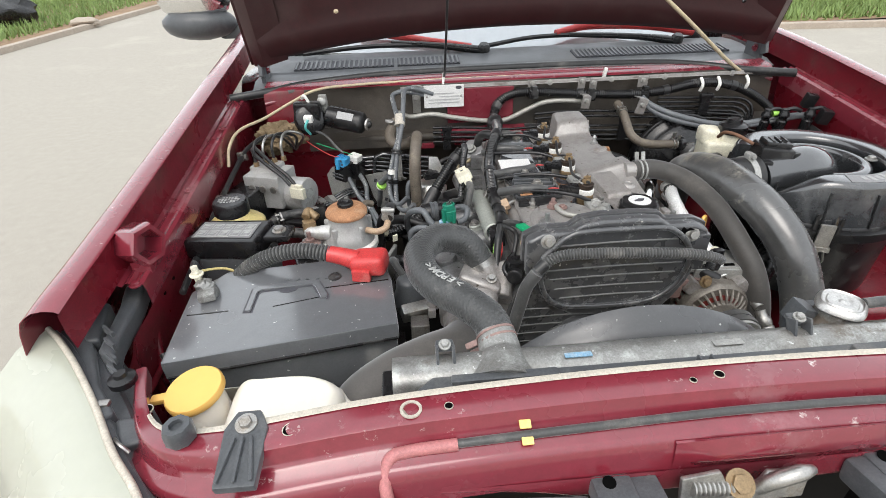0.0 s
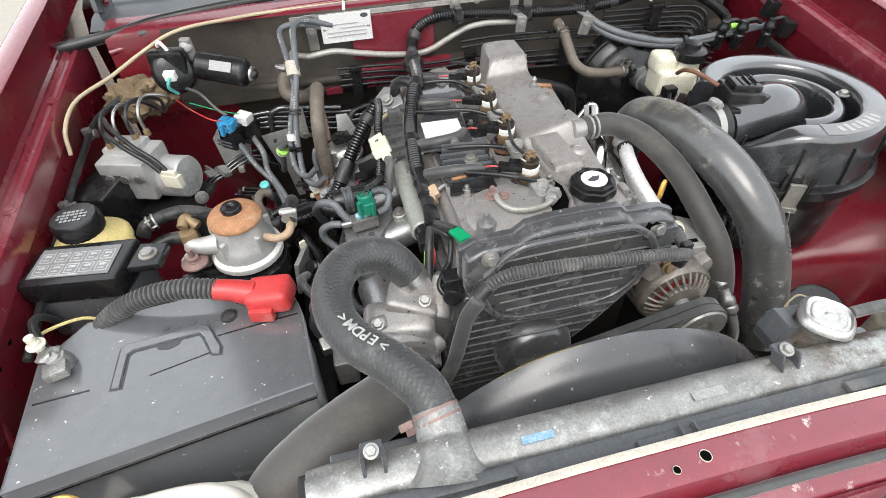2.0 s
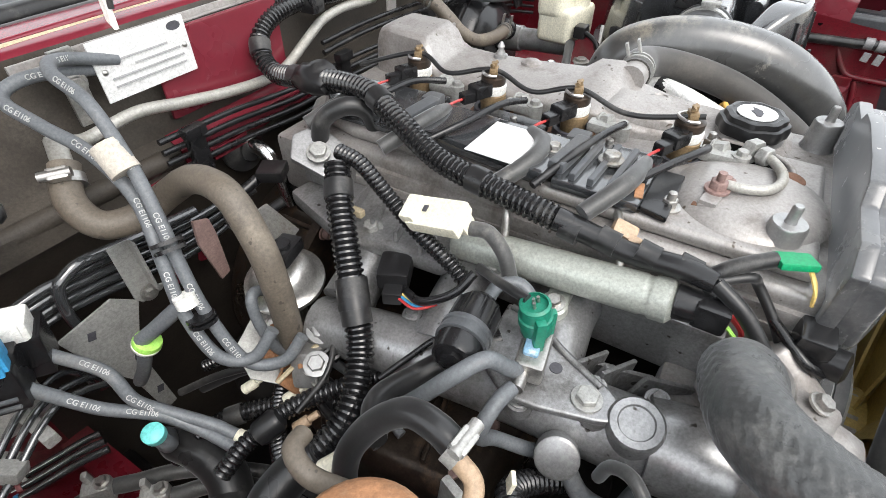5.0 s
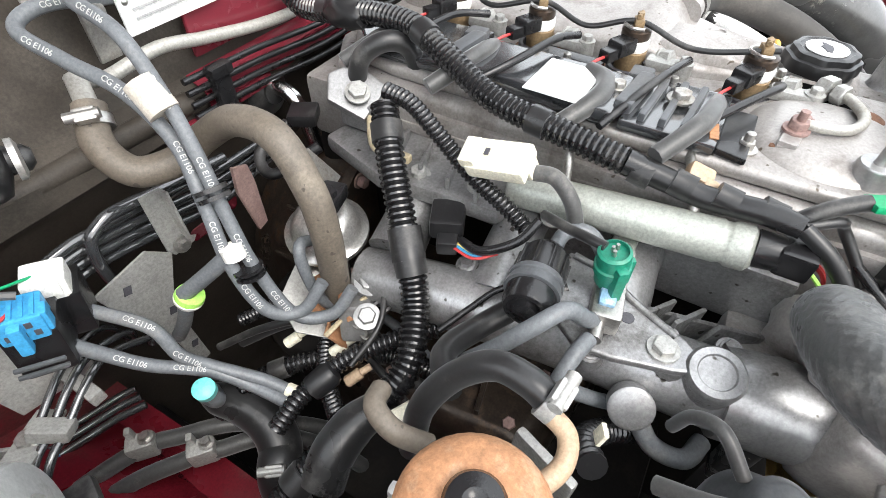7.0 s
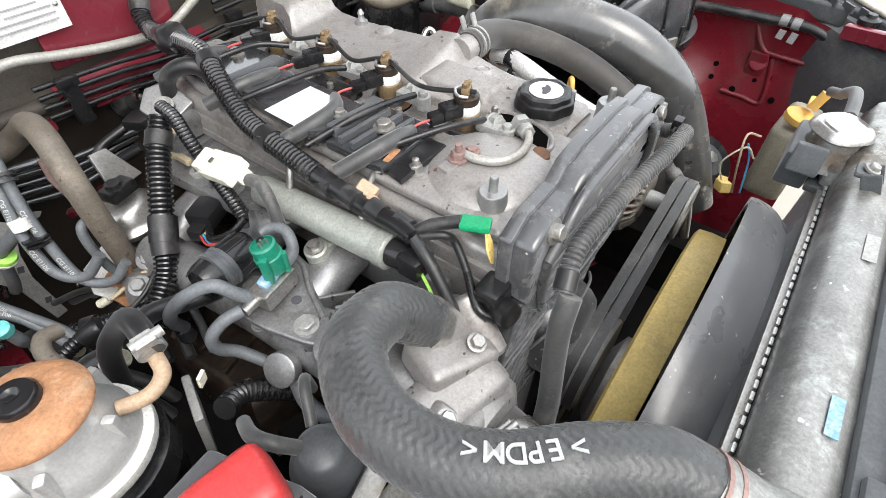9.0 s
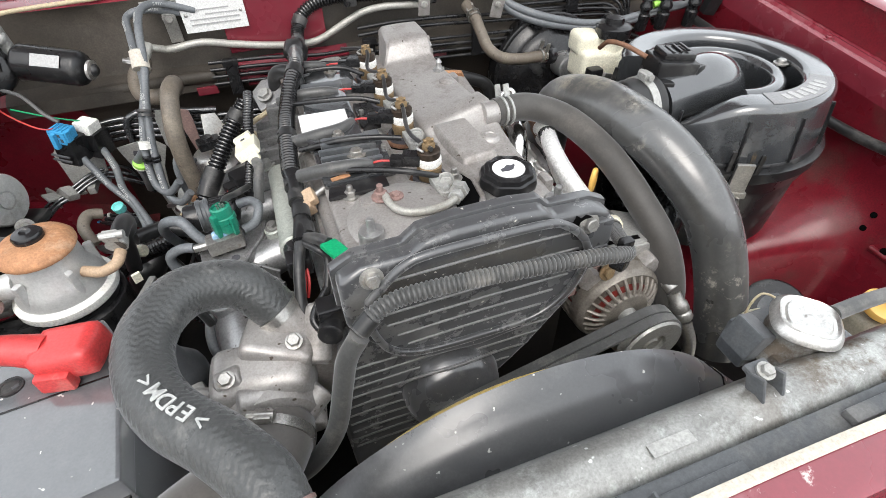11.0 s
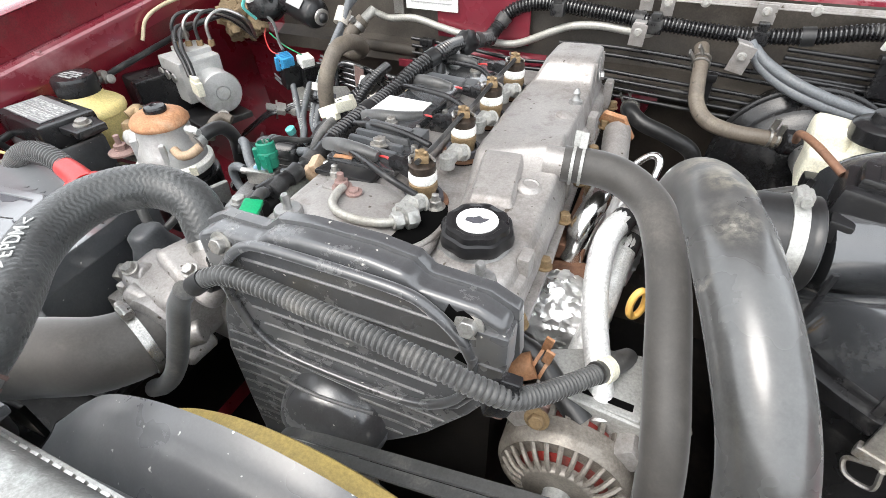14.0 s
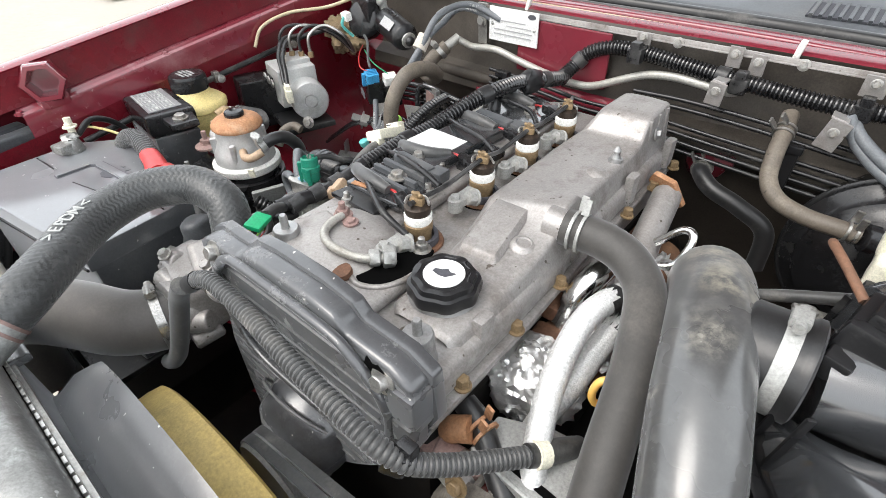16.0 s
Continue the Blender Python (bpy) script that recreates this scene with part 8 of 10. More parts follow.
single("thin_loom", conduit([(-0.188, 1.02, 1.118), (-0.19, 0.995, 1.115), (-0.197, 0.965, 1.1), (-0.202, 0.93, 1.075), (-0.21, 0.89, 1.06), (-0.215, 0.87, 1.05)], 0.0075, 0.0045), LOOM, "thin black corrugated loom beside the fuel rail", "loom")
single("coolant_bypass", tube([(-0.15, 1.085, 1.085), (-0.145, 1.078, 1.115), (-0.13, 1.06, 1.128), (-0.115, 1.045, 1.12), (-0.112, 1.035, 1.095)], 0.0095, 12), RUBBER, "arched black bypass hose behind the engine", "hose")
single("cross_loom", conduit([(-0.385, 0.95, 0.935), (-0.355, 0.99, 0.925), (-0.315, 1.02, 0.92), (-0.28, 1.02, 0.925)], 0.0085, 0.005), LOOM, "black corrugated loom branch low behind the engine", "loom")
for pts, r_, m_, lb in (
        ([(-0.165, 0.695, 1.097), (-0.172, 0.672, 1.085), (-0.178, 0.65, 1.062), (-0.181, 0.63, 1.035)], 0.006, RUBBER, "flat black wire sleeve hanging from the loom"),
        ([(-0.163, 0.695, 1.097), (-0.15, 0.675, 1.1), (-0.143, 0.668, 1.09), (-0.15, 0.65, 1.07), (-0.16, 0.635, 1.05)], 0.004, RUBBER, "thin black wire looping at the front of the engine"),
        ([(-0.16, 0.7, 1.097), (-0.15, 0.685, 1.107), (-0.138, 0.665, 1.113)], 0.006, RUBBER, "black wire sleeve with a green tip"),
        ([(-0.15, 0.65, 1.07), (-0.17, 0.625, 1.06), (-0.165, 0.61, 1.05)], 0.004, BLACK, "thin black wire behind the timing cover")):
    single("wire_sleeve", tube(pts, r_, 8), m_, lb, "wire")
single("green_tip", box((-0.134, 0.654, 1.113), (0.018, 0.026, 0.006), 0.002, (0, 10, 25)), GREEN_BRIGHT, "bright green plastic tip on a wire sleeve", "tip")
single("yellow_wire", joined(*[tube([(-0.132, 0.645, 1.112), (-0.136 - 0.003 * k, 0.636, 1.1), (-0.14, 0.632, 1.085)], 0.0014, 6) for k in range(3)]), YELLOW_TAG, "short yellow and white wires below the green tip", "wire")
single("tan_plug", joined(box((-0.184, 0.621, 1.022), (0.01, 0.01, 0.026), 0.002, (12, -10, 20)), box((-0.184, 0.618, 1.034), (0.006, 0.006, 0.01), 0.001, (12, -10, 20))), CREAM, "small cream plug hanging on a wire", "plug")
single("tan_plug", joined(box((-0.147, 0.76, 1.09), (0.012, 0.012, 0.018), 0.003, (20, -25, 0)), box((-0.143, 0.768, 1.098), (0.014, 0.02, 0.012), 0.003, (20, -25, 0))), PLUG_TAN, "brown sensor plug beside the fuel rail", "plug")
sn = thing("cam_sensor", (-0.15, 0.62, 1.06), "black crank sensor with its plug behind the timing cover", "sensor")
part("sensor_body", joined(box((-0.152, 0.622, 1.062), (0.028, 0.024, 0.03), 0.005), lathe([(0.012, 0), (0.012, 0.014), (0.008, 0.016)], (-0.155, 0.612, 1.055), (-0.3, -1, 0.2), 16)), BLACK, sn)

# solenoid, green plug and its hoses
sv = thing("solenoid_valve", (-0.25, 0.795, 1.03), "grey vacuum solenoid with a dark green plug", "solenoid")
part("coil", joined(box((-0.25, 0.792, 1.046), (0.042, 0.022, 0.02), 0.004, (0, 0, 10)), rod((-0.285, 0.79, 1.046), (-0.268, 0.792, 1.046), 0.005, 10)), STEEL, sv)
part("plug", joined(lathe([(0.0095, -0.02), (0.0115, -0.016), (0.0115, -0.006), (0.0128, -0.005), (0.0128, 0.001), (0.0115, 0.002), (0.0115, 0.013), (0.0095, 0.0145), (0.0095, 0.011), (0, 0.011)], (-0.242, 0.798, 1.077), (-0.1, 0.1, 1), 22), box((-0.252, 0.79, 1.07), (0.008, 0.008, 0.03), 0.002, (0, 0, 40)), box((-0.234, 0.788, 1.068), (0.006, 0.006, 0.024), 0.0015, (0, 0, 40))), GREEN, sv, "dark green wiring plug")
for k in range(3):
    part("terminal", rod((-0.245 + 0.0035 * k, 0.7985 + 0.002 * (k % 2), 1.087), (-0.246 + 0.0035 * k, 0.7992 + 0.002 * (k % 2), 1.0935), 0.0013, 8), STEEL, sv)
part("plug_skirt", box((-0.252, 0.793, 1.054), (0.018, 0.012, 0.016), 0.003, (0, -15, 10)), PALE_BLUE, sv, "pale translucent skirt")
part("plug_wire", tube([(-0.24, 0.806, 1.088), (-0.236, 0.82, 1.086), (-0.225, 0.838, 1.078), (-0.212, 0.86, 1.07)], 0.004, 8), RUBBER, sv)
single("solenoid_hose", tube([(-0.27, 0.795, 1.046), (-0.28, 0.801, 1.058), (-0.291, 0.812, 1.072), (-0.309, 0.826, 1.066), (-0.32, 0.842, 1.047), (-0.323, 0.857, 1.025), (-0.32, 0.871, 1.0), (-0.312, 0.886, 0.972)], 0.0062, 12), HOSE_GREY, "thin grey hose looping from the solenoid", "hose", "solenoid hoses")
single("solenoid_hose", tube([(-0.285, 0.793, 1.046), (-0.301, 0.797, 1.045), (-0.315, 0.8, 1.035), (-0.315, 0.801, 1.016), (-0.302, 0.795, 1.0), (-0.29, 0.775, 0.985), (-0.28, 0.76, 0.975)], 0.0058, 12), HOSE_GREY, "thin grey hose looping from the solenoid", "hose", "solenoid hoses")
single("solenoid_hose", tube([(-0.228, 0.8, 1.05), (-0.212, 0.808, 1.052), (-0.205, 0.825, 1.062), (-0.215, 0.84, 1.062), (-0.235, 0.842, 1.058)], 0.0058, 10), HOSE_GREY, "thin grey hose looping from the solenoid", "hose", "solenoid hoses")
vcn = thing("vacuum_canister", (-0.25, 0.845, 1.04), "glossy black cylindrical vacuum canister", "canister")
AXC = (-1, -0.12, 0.03)
part("body", lathe([(0.006, -0.012), (0.015, -0.008), (0.0185, -0.002), (0.019, 0.026)], (-0.24, 0.845, 1.052), AXC, 30), BLACK, vcn)
part("collar", lathe([(0.0195, 0.022), (0.0208, 0.023), (0.0208, 0.0265), (0.0195, 0.0275), (0.0195, 0.031), (0.0208, 0.032), (0.0208, 0.036), (0.019, 0.037)], (-0.24, 0.845, 1.052), AXC, 30), GREY_PLASTIC, vcn)
part("lid", lathe([(0.0188, 0.036), (0.0182, 0.046), (0.016, 0.052), (0.0135, 0.053), (0.013, 0.0515), (0.009, 0.0515), (0.0085, 0.0545), (0.004, 0.056), (0, 0.056)], (-0.24, 0.845, 1.052), AXC, 30), BLACK, vcn)
for k in range(10):
    a = 2 * math.pi * k / 10
    part("rib", moved(box((0.0192 * math.cos(a), 0.0192 * math.sin(a), 0.01), (0.0018, 0.0018, 0.024), 0.0006, (0, 0, math.degrees(a))), facing((-0.24, 0.845, 1.052), AXC)), BLACK, vcn)
ev = thing("egr_valve", (-0.266, 1.04, 0.97), "silver round diaphragm valve with a black sensor on top", "valve")
part("diaphragm", lathe([(0.012, -0.03), (0.022, -0.02), (0.036, -0.013), (0.039, -0.009), (0.039, -0.004), (0.034, -0.001), (0.031, 0.004), (0.027, 0.014), (0.02, 0.018), (0, 0.019)], (-0.266, 1.044, 1.012), (-0.15, -0.1, 1), 32), SATIN, ev)
part("sensor", joined(box((-0.263, 1.035, 1.047), (0.034, 0.022, 0.014), 0.003, (0, 0, 15)), lathe([(0.009, 0), (0.008, 0.004), (0, 0.004)], (-0.265, 1.035, 1.054), (0, 0, 1), 16)), BLACK, ev)
part("bracket", prism([(-0.02, -0.01), (0.022, -0.012), (0.012, 0.03), (-0.008, 0.034)], 0, 0.004, 0.001, pose(-0.252, 1.052, 1.05, 60, 0, 20)), STEEL, ev)
part("stem", rod((-0.266, 1.044, 0.93), (-0.266, 1.044, 0.995), 0.014, 14), STEEL, ev)
part("vacuum_nipple", tube([(-0.29, 1.035, 1.02), (-0.31, 1.03, 1.035), (-0.318, 1.025, 1.02), (-0.316, 1.018, 0.98), (-0.305, 1.005, 0.95)], 0.0052, 10), HOSE_GREY, ev, "grey vacuum tube")
single("valve_hardware", joined(box((-0.3, 0.99, 0.955), (0.04, 0.03, 0.04), 0.006, (0, 20, 30)), bolt((-0.285, 0.985, 0.985), (0, -0.3, 1), 0.009), bolt((-0.31, 0.97, 0.975), (-0.3, -0.3, 1), 0.008)), CAST_CLEAN, "steel valve linkage low behind the manifold", "linkage")
single("rusty_bracket", prism([(-0.02, 0), (0.018, 0.003), (0.022, 0.03), (0.008, 0.05), (-0.008, 0.028), (-0.022, 0.03)], 0, 0.004, 0.001, pose(-0.31, 1.0, 0.93, 60, 0, 30)), RUST, "small rusty bracket low in the bay", "bracket")
single("sensor_plug", joined(box((-0.222, 0.94, 1.035), (0.034, 0.03, 0.02), 0.005, (0, 0, 25)), box((-0.24, 0.93, 1.028), (0.02, 0.018, 0.014), 0.003, (0, 0, 25))), BLACK, "black sensor plug on the manifold", "plug")
for k, m_ in enumerate((RED_PLASTIC, BLUE, YELLOW_TAG)):
    single("plug_wire", tube([(-0.245 + 0.003 * k, 0.922, 1.03), (-0.25 + 0.003 * k, 0.9, 1.033), (-0.243 + 0.002 * k, 0.882, 1.042)], 0.0013, 6), m_, "thin coloured wire from the sensor plug", "wire", "sensor wires")
single("pair_wire", tube([(-0.235, 0.92, 1.03), (-0.245, 0.895, 1.04), (-0.235, 0.87, 1.055), (-0.22, 0.86, 1.07)], 0.004, 8), BLACK, "thin black wire beside the vacuum canister", "wire")
single("oil_pipe", tube([(-0.36, 0.86, 1.03), (-0.33, 0.88, 1.02), (-0.29, 0.87, 1.01), (-0.255, 0.845, 1.02), (-0.235, 0.825, 1.025)], 0.0095, 12), RUBBER, "black rubber hose from the filter to the manifold", "hose")

# throttle body, water outlet, intake duct
tb = thing("throttle_body", (-0.23, 0.6, 0.93), "grey cast throttle housing with a clamped intake duct", "throttle body")
part("housing", joined(lathe([(0.034, 0), (0.042, 0.006), (0.044, 0.026), (0.04, 0.04)], (-0.23, 0.565, 0.987), (0.02, 1, 0.05), 30), box((-0.23, 0.61, 1.003), (0.094, 0.056, 0.078), 0.018, (12, 0, -8), 3), box((-0.208, 0.625, 1.036), (0.07, 0.05, 0.03), 0.01, (0, 14, -20), 3)), CAST, tb)
for a_, b_, r_ in (((-0.255, 0.578, 1.026), (-0.205, 0.586, 1.01), 0.0125), ((-0.205, 0.572, 0.985), (-0.18, 0.59, 0.99), 0.014), ((-0.195, 0.565, 0.962), (-0.19, 0.6, 0.965), 0.011), ((-0.27, 0.6, 1.03), (-0.245, 0.6, 1.035), 0.012)):
    part("cast_tube", rod(a_, b_, r_, 16, 0.003), CAST, tb)
for x, y, z in ((-0.258, 0.592, 1.045), (-0.193, 0.61, 1.05)):
    part("housing_bolt", bolt((x, y, z), (0, -0.4, 1), 0.0065, 0.006, 1.3), STEEL, tb)
part("lever", joined(box((-0.285, 0.6, 1.02), (0.022, 0.01, 0.02), 0.004, (0, 30, 0)), rod((-0.295, 0.605, 1.012), (-0.27, 0.605, 1.022), 0.005, 10), box((-0.29, 0.592, 1.005), (0.012, 0.01, 0.016), 0.003)), CAST, tb)
part("neck_boss", joined(lathe([(0.028, -0.03), (0.026, 0), (0.0235, 0.004), (0.0235, 0.03)], (-0.19, 0.64, 1.03), (-0.35, 0.3, 0.65), 24), lump((-0.17, 0.645, 1.01), (0.034, 0.032, 0.035), 52, 0.25)), CAST, tb, "cast water outlet for the radiator hose")
part("lower_casting", box((-0.2, 0.66, 0.97), (0.09, 0.09, 0.06), 0.01, (0, 10, 0)), CAST, tb)
part("sleeve", rod((-0.162, 0.645, 1.055), (-0.178, 0.6, 1.02), 0.014, 16, 0.004), CAST, tb)
dt = thing("intake_duct", (-0.35, 0.48, 0.9), "thick matt grey rubber intake duct with a steel clamp", "duct")
part("duct", tube([(-0.228, 0.572, 0.986), (-0.235, 0.55, 0.986), (-0.258, 0.52, 0.99), (-0.3, 0.495, 0.995), (-0.35, 0.468, 0.992), (-0.395, 0.442, 0.975), (-0.415, 0.43, 0.93), (-0.42, 0.425, 0.85)], [0.036, 0.037, 0.038, 0.039, 0.04, 0.04, 0.04, 0.04], 28), MATT_DUCT, dt)
part("clamp", clamp_band((-0.2325, 0.555, 0.986), (-0.3, -1, 0.0), 0.0375, 0.01), STEEL, dt)
vp = thing("vacuum_actuator", (-0.32, 0.655, 0.95), "dark grey round vacuum actuator with a steel bracket", "actuator")
part("can", lathe([(0.02, -0.04), (0.028, -0.03), (0.031, -0.01), (0.031, 0.0), (0.026, 0.012), (0.022, 0.02), (0.02, 0.035), (0.014, 0.04), (0, 0.04)], (-0.322, 0.662, 0.99), (-0.1, -0.1, 1), 30), GREY_PLASTIC, vp)
part("bracket", joined(box((-0.315, 0.625, 0.985), (0.05, 0.02, 0.03), 0.004, (20, 0, 15)), box((-0.31, 0.6, 0.96), (0.03, 0.03, 0.05), 0.004)), STEEL, vp)
part("tube", tube([(-0.33, 0.67, 1.02), (-0.345, 0.68, 1.045), (-0.35, 0.7, 1.04), (-0.345, 0.725, 1.02)], 0.006, 10), RUBBER_GREY, vp)
part("tube", tube([(-0.315, 0.68, 1.02), (-0.3, 0.7, 1.035), (-0.29, 0.715, 1.02), (-0.285, 0.72, 0.99)], 0.0048, 10), RUBBER_GREY, vp)
single("lower_hose", conduit([(-0.345, 0.76, 1.0), (-0.325, 0.77, 0.985), (-0.3, 0.76, 0.965), (-0.28, 0.74, 0.95)], 0.0105, 0.006), LOOM, "black corrugated hose below the manifold", "hose")
em = thing("engine_mount", (-0.28, 0.9, 0.75), "oily engine mount and bracket, blackened for deep shade", "engine mount")
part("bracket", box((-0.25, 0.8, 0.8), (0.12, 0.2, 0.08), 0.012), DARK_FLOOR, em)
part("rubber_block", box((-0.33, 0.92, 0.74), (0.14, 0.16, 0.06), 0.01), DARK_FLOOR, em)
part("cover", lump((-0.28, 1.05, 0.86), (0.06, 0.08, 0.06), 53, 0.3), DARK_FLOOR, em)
single("gearbox_casing", lump((0.0, 1.2, 0.75), (0.2, 0.12, 0.2), 54, 0.15), DARK_FLOOR, "oily bell housing behind the engine, blackened for deep shade", "casing")

# ---- bulkhead fittings ----
ip = thing("vehicle_plate", (-0.213, 1.25, 1.135), "white printed metal identification plate riveted to the bulkhead", "plate")
part("plate", box((-0.213, 1.2335, 1.171), (0.1, 0.003, 0.056), 0.002, (2, 0, 0)), PAPER, ip)
for i in range(4):
    part("printed_line", box((-0.213 + (0.012 if i == 1 else 0), 1.2312, 1.1785 - 0.0075 * i), (0.05 if i < 2 else 0.078, 0.0006, 0.0018), 0, (2, 0, 0)), GREY_INK, ip)
part("oval_badge", moved(lathe([(0.006, 0), (0.006, 0.0008), (0, 0.0008)], (0, 0, 0), (0, 0, 1), 20), facing((-0.176, 1.2317, 1.1915), (0, -1, 0)) @ Matrix.Diagonal((1.3, 0.7, 1, 1))), INK, ip, "dark oval badge")
for x in (-0.256, -0.17):
    part("rivet", lathe([(0.003, 0), (0.002, 0.0015), (0, 0.002)], (x, 1.2317, 1.171), (0, -1, 0), 12), STEEL, ip)
single("silver_pipe", tube([(-0.33, 1.218, 1.138), (-0.31, 1.226, 1.128), (-0.294, 1.23, 1.124), (-0.245, 1.23, 1.128), (-0.195, 1.23, 1.118), (-0.135, 1.228, 1.108), (-0.079, 1.228, 1.103), (-0.045, 1.228, 1.108), (0.0, 1.23, 1.128), (0.034, 1.232, 1.141), (0.075, 1.232, 1.146), (0.125, 1.231, 1.143), (0.148, 1.236, 1.14), (0.155, 1.25, 1.138)], 0.0062, 12), PIPE_DULL, "dull silver air conditioning pipe along the bulkhead", "pipe")
for k in range(4):
    d = 0.0125 * k
    single("brake_pipe", tube([(-0.245, 1.214, 1.098 - d), (-0.15, 1.213, 1.094 - d), (-0.05, 1.212, 1.085 - d), (0.05, 1.212, 1.088 - d), (0.15, 1.212, 1.083 - d), (0.3, 1.212, 1.076 - d), (0.45, 1.212, 1.068 - d), (0.56, 1.205, 1.06 - d), (0.61, 1.17, 1.05 - d)], 0.0034, 8), BLACK, "thin brake pipe clipped along the bulkhead", "pipe", "brake pipes")
for k in range(2):
    d = 0.0125 * k
    single("brake_pipe", tube([(0.02, 1.226, 1.116 - d), (0.1, 1.224, 1.119 - d), (0.2, 1.224, 1.115 - d), (0.3, 1.224, 1.107 - d), (0.42, 1.222, 1.1 - d), (0.55, 1.214, 1.09 - d), (0.6, 1.19, 1.08 - d)], 0.0034, 8), BLACK, "thin brake pipe clipped along the bulkhead", "pipe", "brake pipes")
for x in (-0.21, 0.035, 0.25, 0.42):
    single("pipe_clip", joined(box((x, 1.208, 1.068), (0.02, 0.012, 0.055), 0.003), box((x, 1.205, 1.098), (0.026, 0.014, 0.012), 0.003)), BLACK, "black plastic clip holding the brake pipes", "clip", "pipe clips")
loom("bulkhead_harness", [(-0.1, 1.15, 1.126), (-0.092, 1.195, 1.12), (-0.085, 1.222, 1.132), (-0.07, 1.235, 1.152), (-0.04, 1.238, 1.166), (0.0, 1.238, 1.17), (0.06, 1.236, 1.166), (0.153, 1.232, 1.159), (0.27, 1.228, 1.154), (0.36, 1.228, 1.16), (0.43, 1.23, 1.172), (0.5, 1.23, 1.17), (0.57, 1.225, 1.15), (0.63, 1.2, 1.11), (0.65, 1.17, 1.06)], 0.0115, 0.0055, LOOM, "shiny black corrugated harness across the bulkhead", "harness", (0.1, 0.35, 0.6, 0.8))
for x, y, z, w, h, a in ((0.012, 1.243, 1.186, 0.03, 0.026, 0), (0.14, 1.243, 1.185, 0.026, 0.036, 0), (0.17, 1.243, 1.18, 0.026, 0.036, 0), (0.14, 1.196, 1.148, 0.03, 0.04, 4), (0.3, 1.243, 1.18, 0.036, 0.034, 0), (0.283, 1.19, 1.132, 0.034, 0.05, 12)):
    tb_ = thing("harness_tab", (x, y + 0.002, z), "zinc steel bracket tab bolted to the bulkhead", "bracket", "harness tabs")
    w, h = 0.72 * w, 0.78 * h
    part("tab", box((x, y, z), (w, 0.003, h), 0.001, (4, a, 0)), CAST, tb_)
    part("tab_bolt", bolt((x, y - 0.002, z + 0.004), (0, -1, 0.1), 0.0048, 0.004, 1.3), STEEL, tb_)
    if y < 1.2:
        part("tab_arm", box((x, y + 0.022, z + h * 0.45), (w * 0.8, 0.046, 0.003), 0.001, (-6, a, 0)), CAST, tb_)
for x, z in ((0.012, 1.168), (0.16, 1.156), (0.3, 1.155)):
    single("harness_clip", joined(box((x, 1.226, z), (0.022, 0.026, 0.022), 0.004), box((x, 1.22, z + 0.014), (0.014, 0.014, 0.012), 0.002)), BLACK, "black plastic harness clip on the bulkhead", "clip", "harness clips")
for x in (0.445, 0.49, 0.565):
    single("white_clip", tube([(x, 1.228, 1.186), (x, 1.217, 1.178), (x, 1.214, 1.168), (x, 1.22, 1.156)], 0.004, 8), WHITE, "white plastic clip round the harness", "clip", "white clips")
single("white_clip", box((0.207, 1.27, 1.198), (0.008, 0.01, 0.03), 0.002, (10, 8, 0)), WHITE, "white plastic clip round the washer tube", "clip", "white clips")
single("white_clip", box((-0.21, 1.275, 1.204), (0.006, 0.01, 0.03), 0.002, (-10, 8, 0)), WHITE, "white plastic clip round the washer tube", "clip", "white clips")
single("plate_bracket", joined(box((-0.282, 1.24, 1.165), (0.02, 0.004, 0.07), 0.001, (3, 0, 0)), bolt((-0.282, 1.237, 1.17), (0, -1, 0), 0.007)), STEEL, "steel pipe bracket beside the plate", "bracket")
single("pipe_grommet", joined(lathe([(0.03, 0), (0.03, 0.006), (0.02, 0.012), (0.014, 0.016), (0.014, 0.02)], (-0.14, 1.236, 1.035), (0, -1, 0.1), 24)), RUBBER, "black rubber grommet in the bulkhead", "grommet")
single("heater_pipe", tube([(-0.14, 1.235, 1.035), (-0.136, 1.215, 1.04), (-0.134, 1.195, 1.032), (-0.136, 1.18, 1.005), (-0.138, 1.17, 0.97)], 0.0095, 12), BRIGHT, "bright steel heater pipe out of the bulkhead", "pipe")
single("loom_plug", joined(box((-0.175, 1.14, 1.05), (0.03, 0.03, 0.014), 0.004, (0, 0, 30)), tube([(-0.19, 1.15, 1.045), (-0.23, 1.155, 1.03), (-0.24, 1.13, 1.02), (-0.2, 1.1, 1.04)], 0.006, 8)), BLACK, "black plug and wires behind the engine", "plug")
single("service_plug", joined(tube([(-0.165, 1.06, 1.07), (-0.2, 1.03, 1.065), (-0.195, 1.01, 1.06)], 0.004, 8), box((-0.195, 1.005, 1.06), (0.008, 0.02, 0.008), 0.002)), STRAW, "small wire plug beside the rear loom", "plug")
single("heater_grommet", lathe([(0.03, 0), (0.028, 0.01), (0.018, 0.018), (0.014, 0.02)], (0.15, 1.24, 1.031), (0, -1, 0.1), 24), RED, "red pressed bulkhead collar round the heater pipe", "collar")
single("heater_return", tube([(0.15, 1.225, 1.031), (0.155, 1.2, 1.03), (0.178, 1.183, 1.02), (0.22, 1.178, 1.008), (0.262, 1.175, 0.985), (0.27, 1.165, 0.93)], 0.0125, 14), RUBBER, "black rubber heater return hose", "hose")
single("hose_clip", spring_clip((0.152, 1.212, 1.031), (0, -1, 0), 0.0135, 30), STEEL, "wire spring clip on the heater return hose", "clip")

